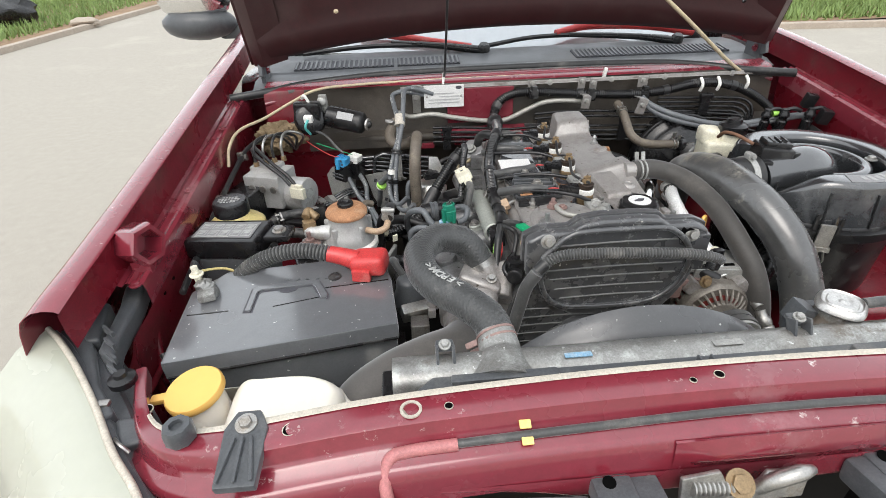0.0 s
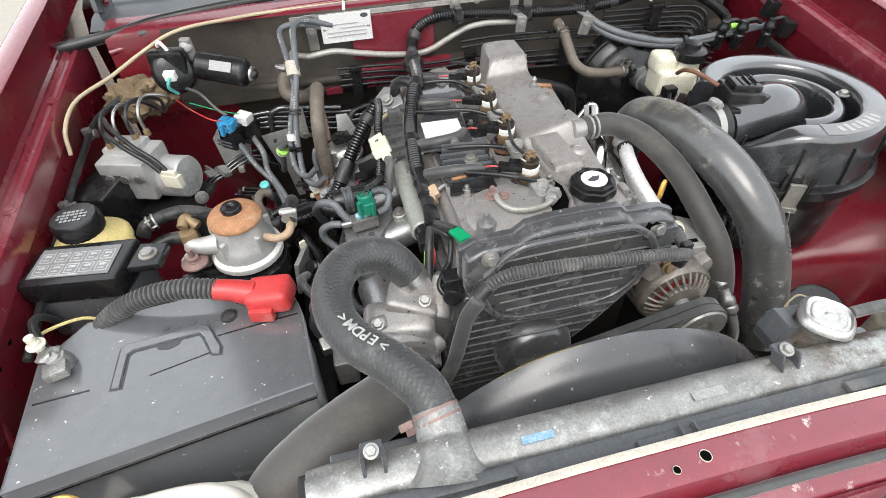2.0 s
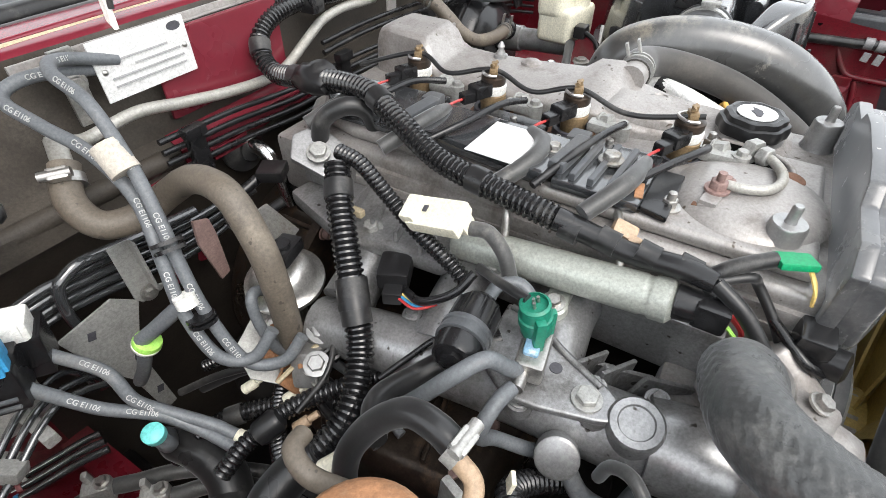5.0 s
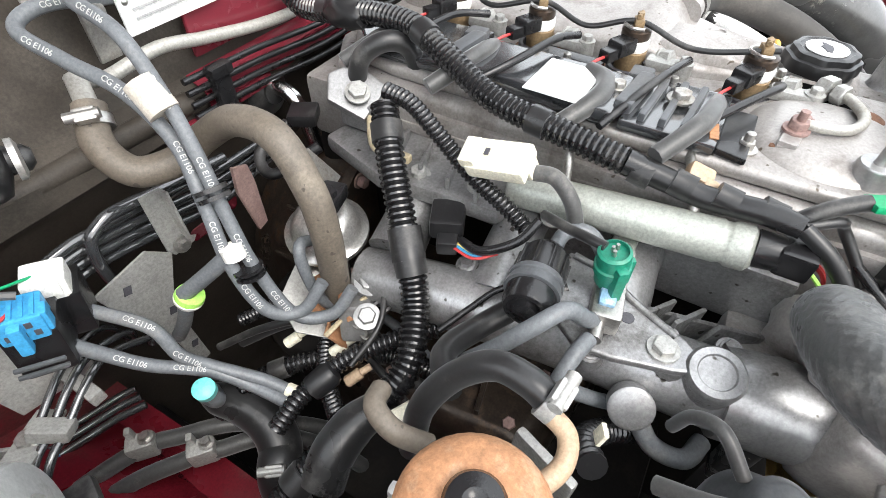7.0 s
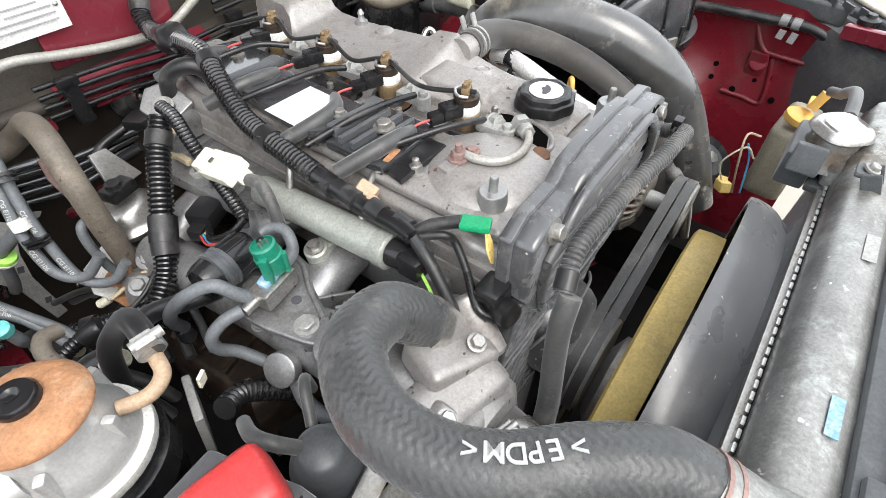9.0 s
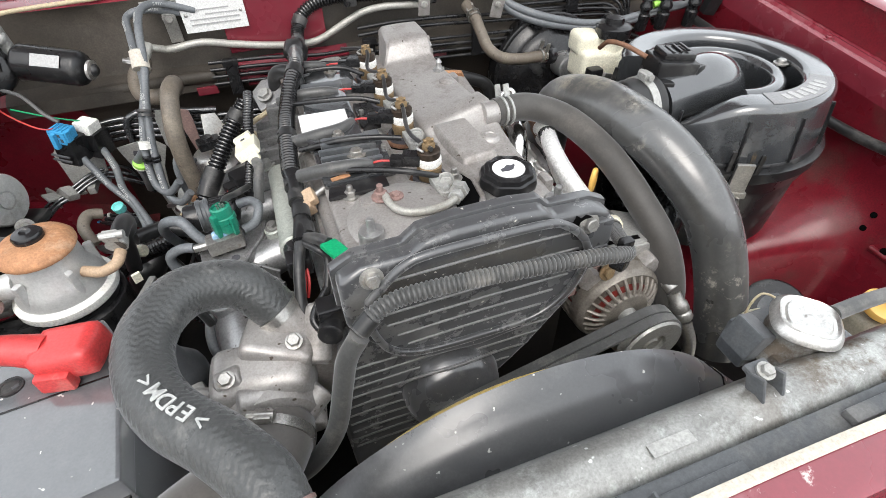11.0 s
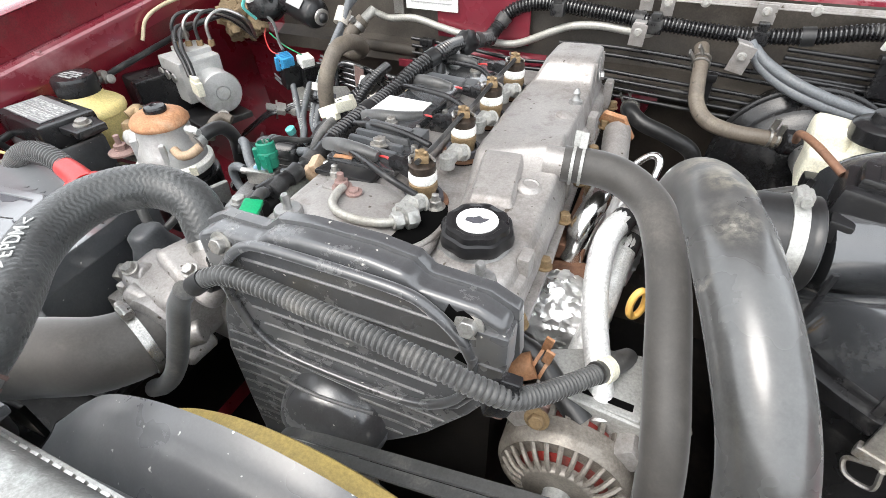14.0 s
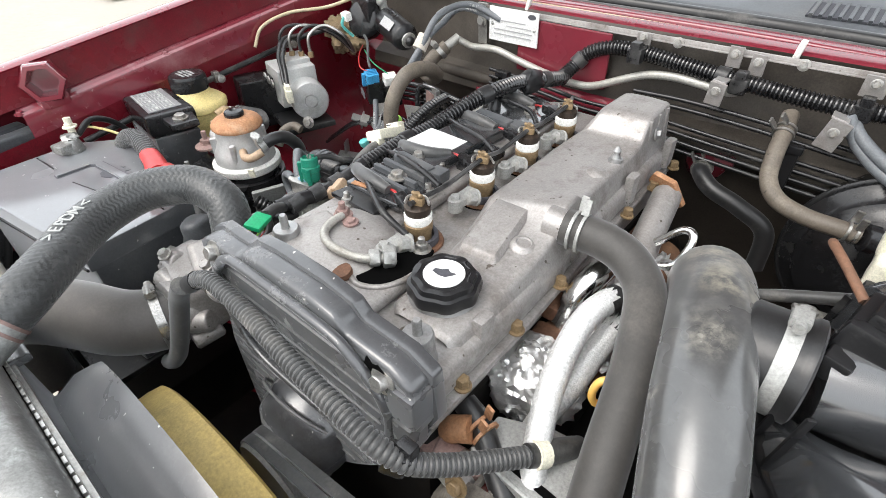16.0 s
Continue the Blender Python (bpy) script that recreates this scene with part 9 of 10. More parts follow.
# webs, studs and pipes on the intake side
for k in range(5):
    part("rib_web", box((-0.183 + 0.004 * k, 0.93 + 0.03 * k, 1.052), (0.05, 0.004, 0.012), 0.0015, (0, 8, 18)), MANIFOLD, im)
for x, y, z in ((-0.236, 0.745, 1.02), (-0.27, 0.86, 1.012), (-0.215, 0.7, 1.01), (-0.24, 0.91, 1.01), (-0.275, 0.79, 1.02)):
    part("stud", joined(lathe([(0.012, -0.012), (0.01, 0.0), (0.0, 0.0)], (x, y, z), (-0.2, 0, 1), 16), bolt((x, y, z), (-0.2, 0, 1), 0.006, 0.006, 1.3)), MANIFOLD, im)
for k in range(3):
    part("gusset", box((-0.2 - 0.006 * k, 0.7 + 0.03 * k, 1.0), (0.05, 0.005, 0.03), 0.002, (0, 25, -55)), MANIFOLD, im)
single("drain_hose", tube([(-0.285, 0.745, 0.985), (-0.292, 0.725, 0.965), (-0.285, 0.7, 0.955), (-0.262, 0.69, 0.95)], 0.0075, 12), HOSE_GREY, "grey hose curling below the cast plug", "hose")
single("fine_wire", tube([(-0.305, 0.9, 1.0), (-0.28, 0.885, 1.012), (-0.262, 0.87, 1.025), (-0.25, 0.85, 1.03)], 0.0028, 8), BLACK, "thin black wire beside the manifold", "wire", "fine wires")
single("fine_wire", tube([(-0.35, 0.96, 0.96), (-0.315, 0.955, 0.975), (-0.29, 0.965, 0.985), (-0.27, 0.985, 0.985)], 0.0028, 8), BLACK, "thin black wire beside the manifold", "wire", "fine wires")

rail_ = thing("bulkhead_rail", (0.15, 1.25, 1.185), "dull zinc steel rail bolted along the cowl edge", "rail")
part("strip", joined(box((0.14, 1.254, 1.19), (0.92, 0.004, 0.007), 0.0012, (-6, 0, 0)), box((0.14, 1.25, 1.1865), (0.92, 0.007, 0.002), 0.0006, (-6, 0, 0))), CAST, rail_)
for x in (-0.27, 0.06, 0.22, 0.36, 0.54):
    part("rail_bolt", bolt((x, 1.251, 1.188), (0, -1, 0.1), 0.005, 0.004), STEEL, rail_)

# red paint left bare between the sealed panels
for x, z, w_, h_, tilt in ((-0.228, 0.917, 0.022, 0.018, 20), (-0.277, 0.91, 0.024, 0.016, 0)):
    part("bare_patch", prism([(-w_ / 2, -h_ / 2 + 0.003), (-w_ / 2 + 0.004, -h_ / 2), (w_ / 2 - 0.003, -h_ / 2), (w_ / 2, -h_ / 2 + 0.004), (w_ / 2, h_ / 2 - 0.003), (w_ / 2 - 0.004, h_ / 2), (-w_ / 2 + 0.005, h_ / 2), (-w_ / 2, h_ / 2 - 0.004)], 0, 0.003, 0.001, pose(x, 1.252, z, 90, tilt, 0)), RED, firewall, "bare red painted patch")
part("bare_ledge", ribbon([[(x, 1.2425, 1.0875), (x, 1.2205, 1.0755), (x, 1.2175, 1.06 + 0.004 * math.sin(70 * x))] for x in [-0.222 + 0.011 * i for i in range(21)]], 0.002), RED, firewall, "bare red painted ledge")
pb = thing("pump_sensor", (-0.12, 0.61, 1.02), "black wiring plug on the front of the engine", "plug")
part("plug_body", joined(box((-0.115, 0.617, 1.048), (0.03, 0.022, 0.03), 0.004, (0, 12, -15)), box((-0.134, 0.62, 1.04), (0.018, 0.016, 0.018), 0.003, (0, 12, -15))), BLACK, pb)
part("plug_rib", joined(*[box((-0.119 + 0.009 * k, 0.604, 1.05), (0.003, 0.004, 0.024), 0.001, (0, 12, -15)) for k in range(3)]), GREY_PLASTIC, pb)

# ---- right side of the bay ----
ax, ay, ar = 0.474, 0.82, 0.156
af = thing("air_filter", (ax, ay, 0.88), "round black air filter housing with a coiled intake lid", "air filter")
part("bowl", lathe([(ar * 0.82, -0.15), (ar * 0.93, -0.14), (ar * 0.97, -0.04), (ar, -0.03), (ar + 0.004, -0.012), (ar + 0.007, -0.01), (ar + 0.007, 0.004), (ar, 0.006)], (ax, ay, 1.045), (0, 0, 1), 56), BLACK, af)
part("seam", lathe([(ar + 0.004, 0), (ar + 0.009, 0.001), (ar + 0.009, 0.005), (ar + 0.004, 0.006)], (ax, ay, 1.047), (0, 0, 1), 56), BLACK, af)
part("lid", lathe([(ar, 0.0), (ar * 0.995, 0.008), (ar * 0.96, 0.014), (ar * 0.6, 0.014), (0, 0.012)], (ax, ay, 1.052), (0, 0, 1), 56), BLACK, af)


def arc_band(r0, r1, z0, z1, a0, a1, n=36, b=0.006, tail=0.0, lean=0.0):
    """Part of a ring with rounded top edges; over its last degrees (tail) it sinks towards z0."""
    rows = []
    for i in range(n + 1):
        at = a0 + (a1 - a0) * i / n
        a = radians(at)
        k = max(0.0, 1 - abs(a1 - at) / tail) if tail else 0.0
        k = k * k * (3 - 2 * k)
        zt, ri = z1 - (z1 - z0 - b - 0.002) * k, r0 + (r1 - r0 - 2.6 * b) * k
        rows.append([(ax + r * math.cos(a), ay + r * math.sin(a), z) for r, z in ((ri, z0), (ri, zt - b), (ri + b * 0.4, zt - b * 0.3), (ri + b, zt), (r1 - lean - b, zt), (r1 - lean - b * 0.4, zt - b * 0.3), (r1 - lean, zt - b), (r1, z0))])
    bm = ribbon(rows)
    for row in (rows[0], rows[-1]):
        bm.faces.new([bm.verts.new(p) for p in row])
    return bm


part("outer_coil", arc_band(0.1, 0.155, 1.055, 1.14, 150, -178, 64, 0.01, 62, 0.009), GLOSS, af, "smooth glossy outer coil of the lid")
part("inner_coil", arc_band(0.064, 0.088, 1.06, 1.13, 110, -110, 40, 0.009), GLOSS, af)
lb = part("warning_label", arc_band(0.107, 0.137, 1.139, 1.1408, -48, -108, 20, 0.0003), GREY_PAPER, af, "worn grey warning label")
for k in range(7):
    q = radians(-60 - 6 * k)
    part("label_line", box((ax + 0.122 * math.cos(q), ay + 0.122 * math.sin(q), 1.1411), (0.02 if k % 2 else 0.014, 0.008, 0.0006), 0, (0, 0, math.degrees(q))), GREY_INK, lb)
for a in (-150, -118, -90, -60, -30, 150, 200):
    q = radians(a)
    part("bowl_rib", box((ax + (ar - 0.005) * math.cos(q), ay + (ar - 0.005) * math.sin(q), 1.09), (0.006, 0.003, 0.062), 0.001, (0, -7, a)), BLACK, af)
cq = radians(-115)
clx, cly = ax + (ar + 0.01) * math.cos(cq), ay + (ar + 0.01) * math.sin(cq)
ck = part("lid_clip", joined(box((clx, cly, 1.045), (0.006, 0.024, 0.05), 0.002, (0, 0, -115)), box((clx, cly, 1.022), (0.01, 0.03, 0.01), 0.002, (0, 0, -115))), STEEL, af, "sprung steel lid clip with a wire loop")
part("clip_loop", tube([(clx - 0.004, cly - 0.004, 1.02), (clx - 0.014, cly + 0.004, 1.008), (clx - 0.01, cly - 0.002, 0.997), (clx + 0.004, cly - 0.01, 1.0), (clx + 0.002, cly - 0.008, 1.02)], 0.002, 6), STEEL, ck)
part("clip_ear", box((clx - 0.014, cly + 0.012, 1.07), (0.004, 0.006, 0.03), 0.001, (0, 0, -115)), BLACK, af)
part("clip_ear", box((clx + 0.014, cly - 0.008, 1.07), (0.004, 0.006, 0.03), 0.001, (0, 0, -115)), BLACK, af)
part("outlet_pipe", tube([(0.345, 0.803, 1.106), (0.38, 0.807, 1.109), (0.415, 0.812, 1.112), (0.445, 0.818, 1.11), (0.468, 0.823, 1.097), (0.48, 0.826, 1.062)], [0.0375, 0.039, 0.0415, 0.0445, 0.046, 0.046], 32), GLOSS, af, "dull black outlet pipe")
part("lid_screw", bolt((0.564, 0.8, 1.128), (0, 0, 1), 0.007, 0.006, 1.5), STEEL, af)
cpl = thing("air_coupling", (0.33, 0.8, 1.05), "black rubber coupling with a wide steel band clamp", "coupling")
part("sleeve", lathe([(0.036, -0.034), (0.0395, -0.03), (0.0395, 0.006), (0.0415, 0.008), (0.0415, 0.013), (0.038, 0.015)], (0.33, 0.801, 1.106), (1, 0.03, 0.03), 36), RUBBER, cpl)
part("band", clamp_band((0.326, 0.801, 1.106), (1, 0.03, 0.03), 0.04, 0.0115), ZINC_DULL, cpl)
cpl.location += Vector((-0.006, 0, 0.0))
mf = thing("airflow_sensor", (0.385, 0.825, 1.15), "black airflow sensor box on the intake pipe", "sensor")
part("box", joined(box((0.385, 0.815, 1.158), (0.06, 0.052, 0.034), 0.006, (0, 6, -12)), box((0.388, 0.815, 1.178), (0.046, 0.036, 0.012), 0.004, (0, 6, -12)), box((0.412, 0.792, 1.152), (0.02, 0.014, 0.03), 0.003, (0, 6, 20)), box((0.36, 0.79, 1.146), (0.018, 0.024, 0.02), 0.003, (0, 6, -12))), BLACK, mf)
for k in range(3):
    part("rib", box((0.378 + 0.012 * k, 0.815, 1.185), (0.004, 0.026, 0.003), 0.001, (0, 6, -12)), BLACK, mf)
part("plug_wire", tube([(0.36, 0.835, 1.17), (0.34, 0.86, 1.18), (0.33, 0.885, 1.178), (0.335, 0.91, 1.16)], 0.0035, 8), RUST_DARK, mf, "bare reddish wire sleeve")

mf.location += Vector((-0.012, 0.004, -0.013))

# brake servo and fluid reservoir
bs = thing("brake_servo", (0.4, 1.18, 0.9), "round black brake servo with an old brown vacuum hose", "brake servo")
part("drum", lathe([(0.112, -0.04), (0.116, 0.0), (0.114, 0.012), (0.1, 0.02), (0.096, 0.03), (0.086, 0.034), (0.078, 0.044), (0.055, 0.05), (0.045, 0.06), (0.02, 0.06)], (0.4, 1.19, 0.988), (0, -1, 0.06), 52), BLACK, bs)
part("drum_rim", lathe([(0.116, 0.0), (0.12, 0.003), (0.12, 0.008), (0.115, 0.011)], (0.4, 1.19, 0.988), (0, -1, 0.06), 52), BLACK, bs)
part("cylinder", lathe([(0.024, 0), (0.022, 0.03), (0.019, 0.032), (0.019, 0.12), (0.014, 0.126), (0, 0.126)], (0.4, 1.13, 1.03), (0, -1, 0.05), 24), CAST_CLEAN, bs)
part("vacuum_hose", tube([(0.231, 1.22, 1.134), (0.235, 1.185, 1.12), (0.237, 1.16, 1.102), (0.243, 1.138, 1.08), (0.262, 1.122, 1.065), (0.295, 1.112, 1.06), (0.328, 1.109, 1.06), (0.352, 1.111, 1.058)], 0.0105, 14), RUBBER_BROWN, bs, "cracked brown vacuum hose")
part("hose_clip", spring_clip((0.2345, 1.19, 1.1225), (0, -0.9, -0.5), 0.0115, 30), STEEL, bs)
part("hose_clip", spring_clip((0.343, 1.11, 1.059), (0.98, 0.1, -0.1), 0.0115, 10), STEEL, bs)
part("check_valve", lathe([(0.017, 0), (0.017, 0.01), (0.012, 0.014)], (0.366, 1.116, 1.056), (-0.9, -0.3, 0.1), 18), BLACK, bs)
rv = thing("brake_reservoir", (0.385, 1.03, 1.05), "cream plastic brake fluid reservoir with a black cap", "reservoir")
part("tank", joined(prism([(0.362, 1.002), (0.44, 0.985), (0.45, 1.045), (0.368, 1.063)], 1.045, 1.1, 0.01, segs=3), prism([(0.36, 1.02), (0.4, 1.008), (0.405, 1.05), (0.364, 1.066)], 1.085, 1.125, 0.012, segs=3), lathe([(0.024, 0), (0.022, 0.03)], (0.42, 1.015, 1.085), (0, 0, 1), 24)), CREAM, rv)
part("cap", lathe([(0.029, 0), (0.03, 0.003), (0.03, 0.016), (0.025, 0.02), (0.016, 0.021), (0.015, 0.03), (0, 0.031)], (0.42, 1.015, 1.118), (0, 0, 1), 32), BLACK, rv)
part("level_plug", joined(box((0.375, 0.985, 1.07), (0.025, 0.02, 0.02), 0.004), tube([(0.37, 0.975, 1.07), (0.355, 0.95, 1.06), (0.335, 0.93, 1.03)], 0.004, 8)), BLACK, rv)
single("servo_bracket", joined(box((0.345, 0.965, 1.03), (0.045, 0.03, 0.006), 0.002, (15, 10, 20)), bolt((0.335, 0.965, 1.036), (0, 0, 1), 0.009), box((0.37, 0.95, 1.06), (0.02, 0.006, 0.05), 0.002, (0, 20, 10))), STEEL, "zinc steel bracket under the brake reservoir", "bracket")
single("clutch_link", tube([(0.24, 0.97, 1.0), (0.3, 0.98, 1.03), (0.37, 1.0, 1.05)], 0.007, 10), RUBBER_GREY, "grey pipe running to the brake cylinder", "pipe")
for k in range(2):
    single("vacuum_hose", tube([(0.29, 1.225 - 0.01 * k, 1.15), (0.315, 1.2, 1.13 - 0.01 * k), (0.368, 1.165, 1.112 - 0.012 * k), (0.46, 1.155, 1.09 - 0.008 * k), (0.546, 1.15, 1.088 - 0.006 * k), (0.613, 1.14, 1.102 - 0.006 * k), (0.68, 1.12, 1.112)], 0.0072, 12), HOSE_GREY, "grey vacuum hose across the bulkhead", "hose", "bulkhead hoses")
single("hose_tie", tube([(0.5, 1.152, 1.084), (0.508, 1.152, 1.084)], 0.016, 12), BLACK, "black tie round two grey hoses", "tie", "hose ties")
for k, (x, y, z) in enumerate(((0.615, 1.12, 1.1), (0.665, 1.1, 1.105), (0.585, 1.14, 1.095))):
    so = thing("vacuum_solenoid", (x, y, z - 0.03), "black vacuum solenoid valve with hose unions", "solenoid", "vacuum solenoids")
    part("body", joined(lathe([(0.011, -0.03), (0.0125, 0.0), (0.009, 0.003), (0.009, 0.01), (0.0125, 0.012), (0.0125, 0.018), (0.009, 0.022), (0.008, 0.03), (0, 0.031)], (x, y, z), (0, -0.1, 1), 20), tube([(x, y, z + 0.026), (x + 0.02, y - 0.004, z + 0.03), (x + 0.036, y - 0.007, z + 0.024)], 0.005, 10)), BLACK, so)
for x, y, z in ((0.69, 1.13, 1.155), (0.70, 1.08, 1.13)):
    single("relay", box((x - 0.012, y, z - 0.012), (0.026, 0.02, 0.034), 0.003, (10, 10, -10)), BLACK, "black square relay on the inner wing", "relay", "wing relays")
single("lime_sleeve", tube([(0.6, 1.14, 1.112), (0.616, 1.138, 1.116)], 0.0085, 10), LIME, "lime green sleeve on a grey hose", "sleeve")
for k in range(5):
    d = 0.0115 * k
    single("servo_pipe", tube([(0.34, 1.225, 1.142 - d), (0.42, 1.226, 1.138 - d), (0.52, 1.224, 1.134 - d), (0.565 - d * 0.3, 1.218, 1.13 - d), (0.585 - d * 0.4, 1.205, 1.115 - d), (0.59 - d * 0.4, 1.195, 1.08 - d), (0.59 - d * 0.4, 1.19, 1.03)], 0.0034, 8), BLACK, "thin pipe bent round the corner of the bulkhead", "pipe", "corner pipes")
single("pipe_clip", joined(box((0.46, 1.212, 1.12), (0.024, 0.012, 0.05), 0.003), box((0.46, 1.21, 1.146), (0.034, 0.014, 0.01), 0.003)), BLACK, "black plastic clip holding the corner pipes", "clip", "pipe clips")

# ---- exhaust side ----
ex = thing("exhaust_manifold", (0.16, 0.9, 0.9), "rusty exhaust manifold with crinkled foil heat shield", "manifold")
part("manifold", joined(tube([(0.165, 0.76, 0.965), (0.17, 0.86, 0.965), (0.172, 0.96, 0.965), (0.165, 1.06, 0.965)], 0.028, 14), box((0.14, 0.92, 0.985), (0.03, 0.34, 0.05), 0.006)), RUST_DARK, ex)
part("flange", joined(box((0.148, 0.785, 1.012), (0.05, 0.04, 0.018), 0.005, (8, -10, 0)), box((0.14, 0.82, 1.03), (0.04, 0.03, 0.02), 0.004)), RUST_DARK, ex)
fo = bmesh.new()
bmesh.ops.create_icosphere(fo, subdivisions=5, radius=1)
for v in fo.verts:
    k = 1.18 + 0.16 * noise.noise(v.co * 2.2) + 0.12 * abs(noise.noise(v.co * 7)) + 0.13 * abs(noise.noise(v.co * 11)) + 0.07 * noise.noise(v.co * 23)
    v.co = Vector((v.co.x * 0.04 * k, v.co.y * 0.036 * k, v.co.z * 0.034 * k))
part("foil_wrap", moved(fo, pose(0.15, 0.75, 0.995)), FOIL, ex, "crinkled silver foil wrap")
fo2 = bmesh.new()
bmesh.ops.create_icosphere(fo2, subdivisions=5, radius=1)
for v in fo2.verts:
    k = 1 + 0.16 * noise.noise(v.co * 2.2 + Vector((4, 1, 0))) + 0.09 * abs(noise.noise(v.co * 7)) + 0.13 * abs(noise.noise(v.co * 11)) + 0.07 * noise.noise(v.co * 23)
    v.co = Vector((v.co.x * 0.03 * k, v.co.y * 0.1 * k, v.co.z * 0.035 * k))
part("foil_wrap", moved(fo2, pose(0.185, 0.9, 1.0)), FOIL, ex, "crinkled silver foil wrap")
part("gas_pipe", tube([(0.15, 0.9, 1.045), (0.158, 0.872, 1.074), (0.158, 0.845, 1.075), (0.15, 0.822, 1.055), (0.146, 0.812, 1.02)], 0.0135, 16), BRIGHT, ex, "bright bent steel gas pipe")
part("pipe_union", joined(lathe([(0.017, 0), (0.017, 0.014), (0.013, 0.018)], (0.156, 0.882, 1.064), (0.1, -0.6, 0.8), 8)), BRASS, ex)
part("rear_flange", prism([(-0.022, -0.012), (-0.012, -0.022), (0.014, -0.022), (0.03, 0.008), (0.022, 0.024), (-0.008, 0.022)], 0, 0.008, 0.002, facing((0.15, 1.06, 1.06), (0.25, 0.9, 0.35))), RUST, ex)
part("rear_pipe", tube([(0.15, 1.06, 1.058), (0.155, 1.02, 1.045), (0.16, 0.98, 1.03), (0.17, 0.94, 1.02)], 0.0185, 16), CAST, ex)
part("lifting_eye", tube([(0.175, 0.965, 1.05), (0.2, 0.972, 1.075), (0.212, 0.965, 1.07), (0.205, 0.945, 1.045), (0.18, 0.94, 1.035)], 0.0048, 8), BRIGHT, ex)
for k, pts in enumerate(([(0.196, 0.845, 1.075), (0.19, 0.818, 1.082), (0.18, 0.785, 1.08), (0.179, 0.75, 1.068), (0.186, 0.71, 1.05), (0.2, 0.67, 1.03), (0.215, 0.64, 1.0)], [(0.205, 0.85, 1.055), (0.2, 0.82, 1.058), (0.195, 0.785, 1.045), (0.192, 0.745, 1.03), (0.185, 0.71, 1.012), (0.178, 0.69, 0.98)])):
    sl = thing("sleeved_pipe", pts[3], "coolant pipe wrapped in a silver white heat sleeve", "pipe", "sleeved pipes")
    part("sleeve", tube(pts, [0.0118] * 5 + [0.011] * (len(pts) - 5), 18), SLEEVE, sl)
    part("dark_end", tube([(pts[0][0] + 0.01, pts[0][1] + 0.035, pts[0][2] - 0.004), pts[0], pts[1]], 0.0112, 14), RUST_DARK, sl)
    part("tape", tube([pts[1], ((pts[1][0] + pts[2][0]) / 2, (pts[1][1] + pts[2][1]) / 2, (pts[1][2] + pts[2][2]) / 2)], 0.0126, 14), BLACK, sl, "scuffed black tape")
single("dipstick_ring", tube([(0.22 + 0.006 * math.cos(a), 0.737 + 0.005 * math.cos(a), 1.048 + 0.016 * math.sin(a)) for a in [i * math.pi / 6 for i in range(13)]], 0.0035, 8), CAP_YELLOW, "yellow dipstick ring beside the exhaust", "dipstick")
single("coolant_union", joined(tube([(0.13, 0.665, 1.03), (0.15, 0.66, 1.025), (0.175, 0.645, 1.012), (0.2, 0.63, 1.0)], 0.011, 14)), RUBBER, "short black coolant hose by the alternator", "hose")
single("rusty_union", joined(tube([(0.125, 0.65, 1.0), (0.135, 0.645, 1.02), (0.15, 0.65, 1.028)], 0.012, 14), spring_clip((0.155, 0.657, 1.024), (1, -0.2, -0.2), 0.012)), RUST, "rusty pipe union with a spring clip", "union")
single("conduit_end", tube([(0.2, 0.655, 1.036), (0.207, 0.667, 1.03), (0.216, 0.686, 1.022), (0.224, 0.702, 1.012)], 0.0098, 14), RUBBER, "smooth black end of the wiring conduit", "conduit")
single("white_tie", joined(tube([(0.203, 0.66, 1.034), (0.208, 0.669, 1.03)], 0.0118, 14), box((0.207, 0.656, 1.02), (0.012, 0.005, 0.012), 0.002), box((0.204, 0.652, 1.013), (0.005, 0.004, 0.016), 0.001, (0, 15, 0))), CREAM, "cream cable tie on the wiring conduit", "tie")
single("conduit_clip", joined(box((0.142, 0.572, 1.08), (0.02, 0.016, 0.026), 0.004, (0, 20, 30)), box((0.148, 0.578, 1.092), (0.014, 0.01, 0.012), 0.002)), BLACK, "black clip holding the wiring conduit", "clip")

al = thing("alternator", (0.19, 0.63, 0.88), "dusty alternator with a vented case and red windings", "alternator")
acx, acz = 0.195, 0.948
part("core", lathe([(0.02, 0.0), (0.034, 0.001), (0.047, 0.007), (0.052, 0.016), (0.052, 0.06)], (acx, 0.598, acz), (0, 1, 0), 28), COPPER_WIRE, al, "red copper windings")
part("front_case", lathe([(0.012, 0.0), (0.03, 0.0), (0.033, 0.003), (0.033, 0.01), (0.014, 0.012)], (acx, 0.588, acz), (0, 1, 0), 36), ALT_CAST, al)
for i in range(26):
    a = 2 * math.pi * i / 26
    ca, sa = math.cos(a), math.sin(a)
    part("vent_rib", tube([(acx + 0.03 * ca, 0.591, acz + 0.03 * sa), (acx + 0.041 * ca, 0.594, acz + 0.041 * sa), (acx + 0.055 * ca, 0.606, acz + 0.055 * sa)], 0.0024, 6, 3), ALT_CAST, al)
    part("side_rib", box((acx + 0.0575 * ca, 0.633, acz + 0.0575 * sa), (0.005, 0.018, 0.005), 0.001, (0, -math.degrees(a), 0)), ALT_CAST, al)
part("case_ring", joined(lathe([(0.052, 0.004), (0.0545, 0.003), (0.0585, 0.009), (0.0595, 0.013), (0.0595, 0.026), (0.053, 0.028), (0.052, 0.012)], (acx, 0.598, acz), (0, 1, 0), 44), lathe([(0.054, 0.0), (0.0605, 0.0), (0.0605, 0.022), (0.05, 0.045)], (acx, 0.642, acz), (0, 1, 0), 44)), ALT_CAST, al)
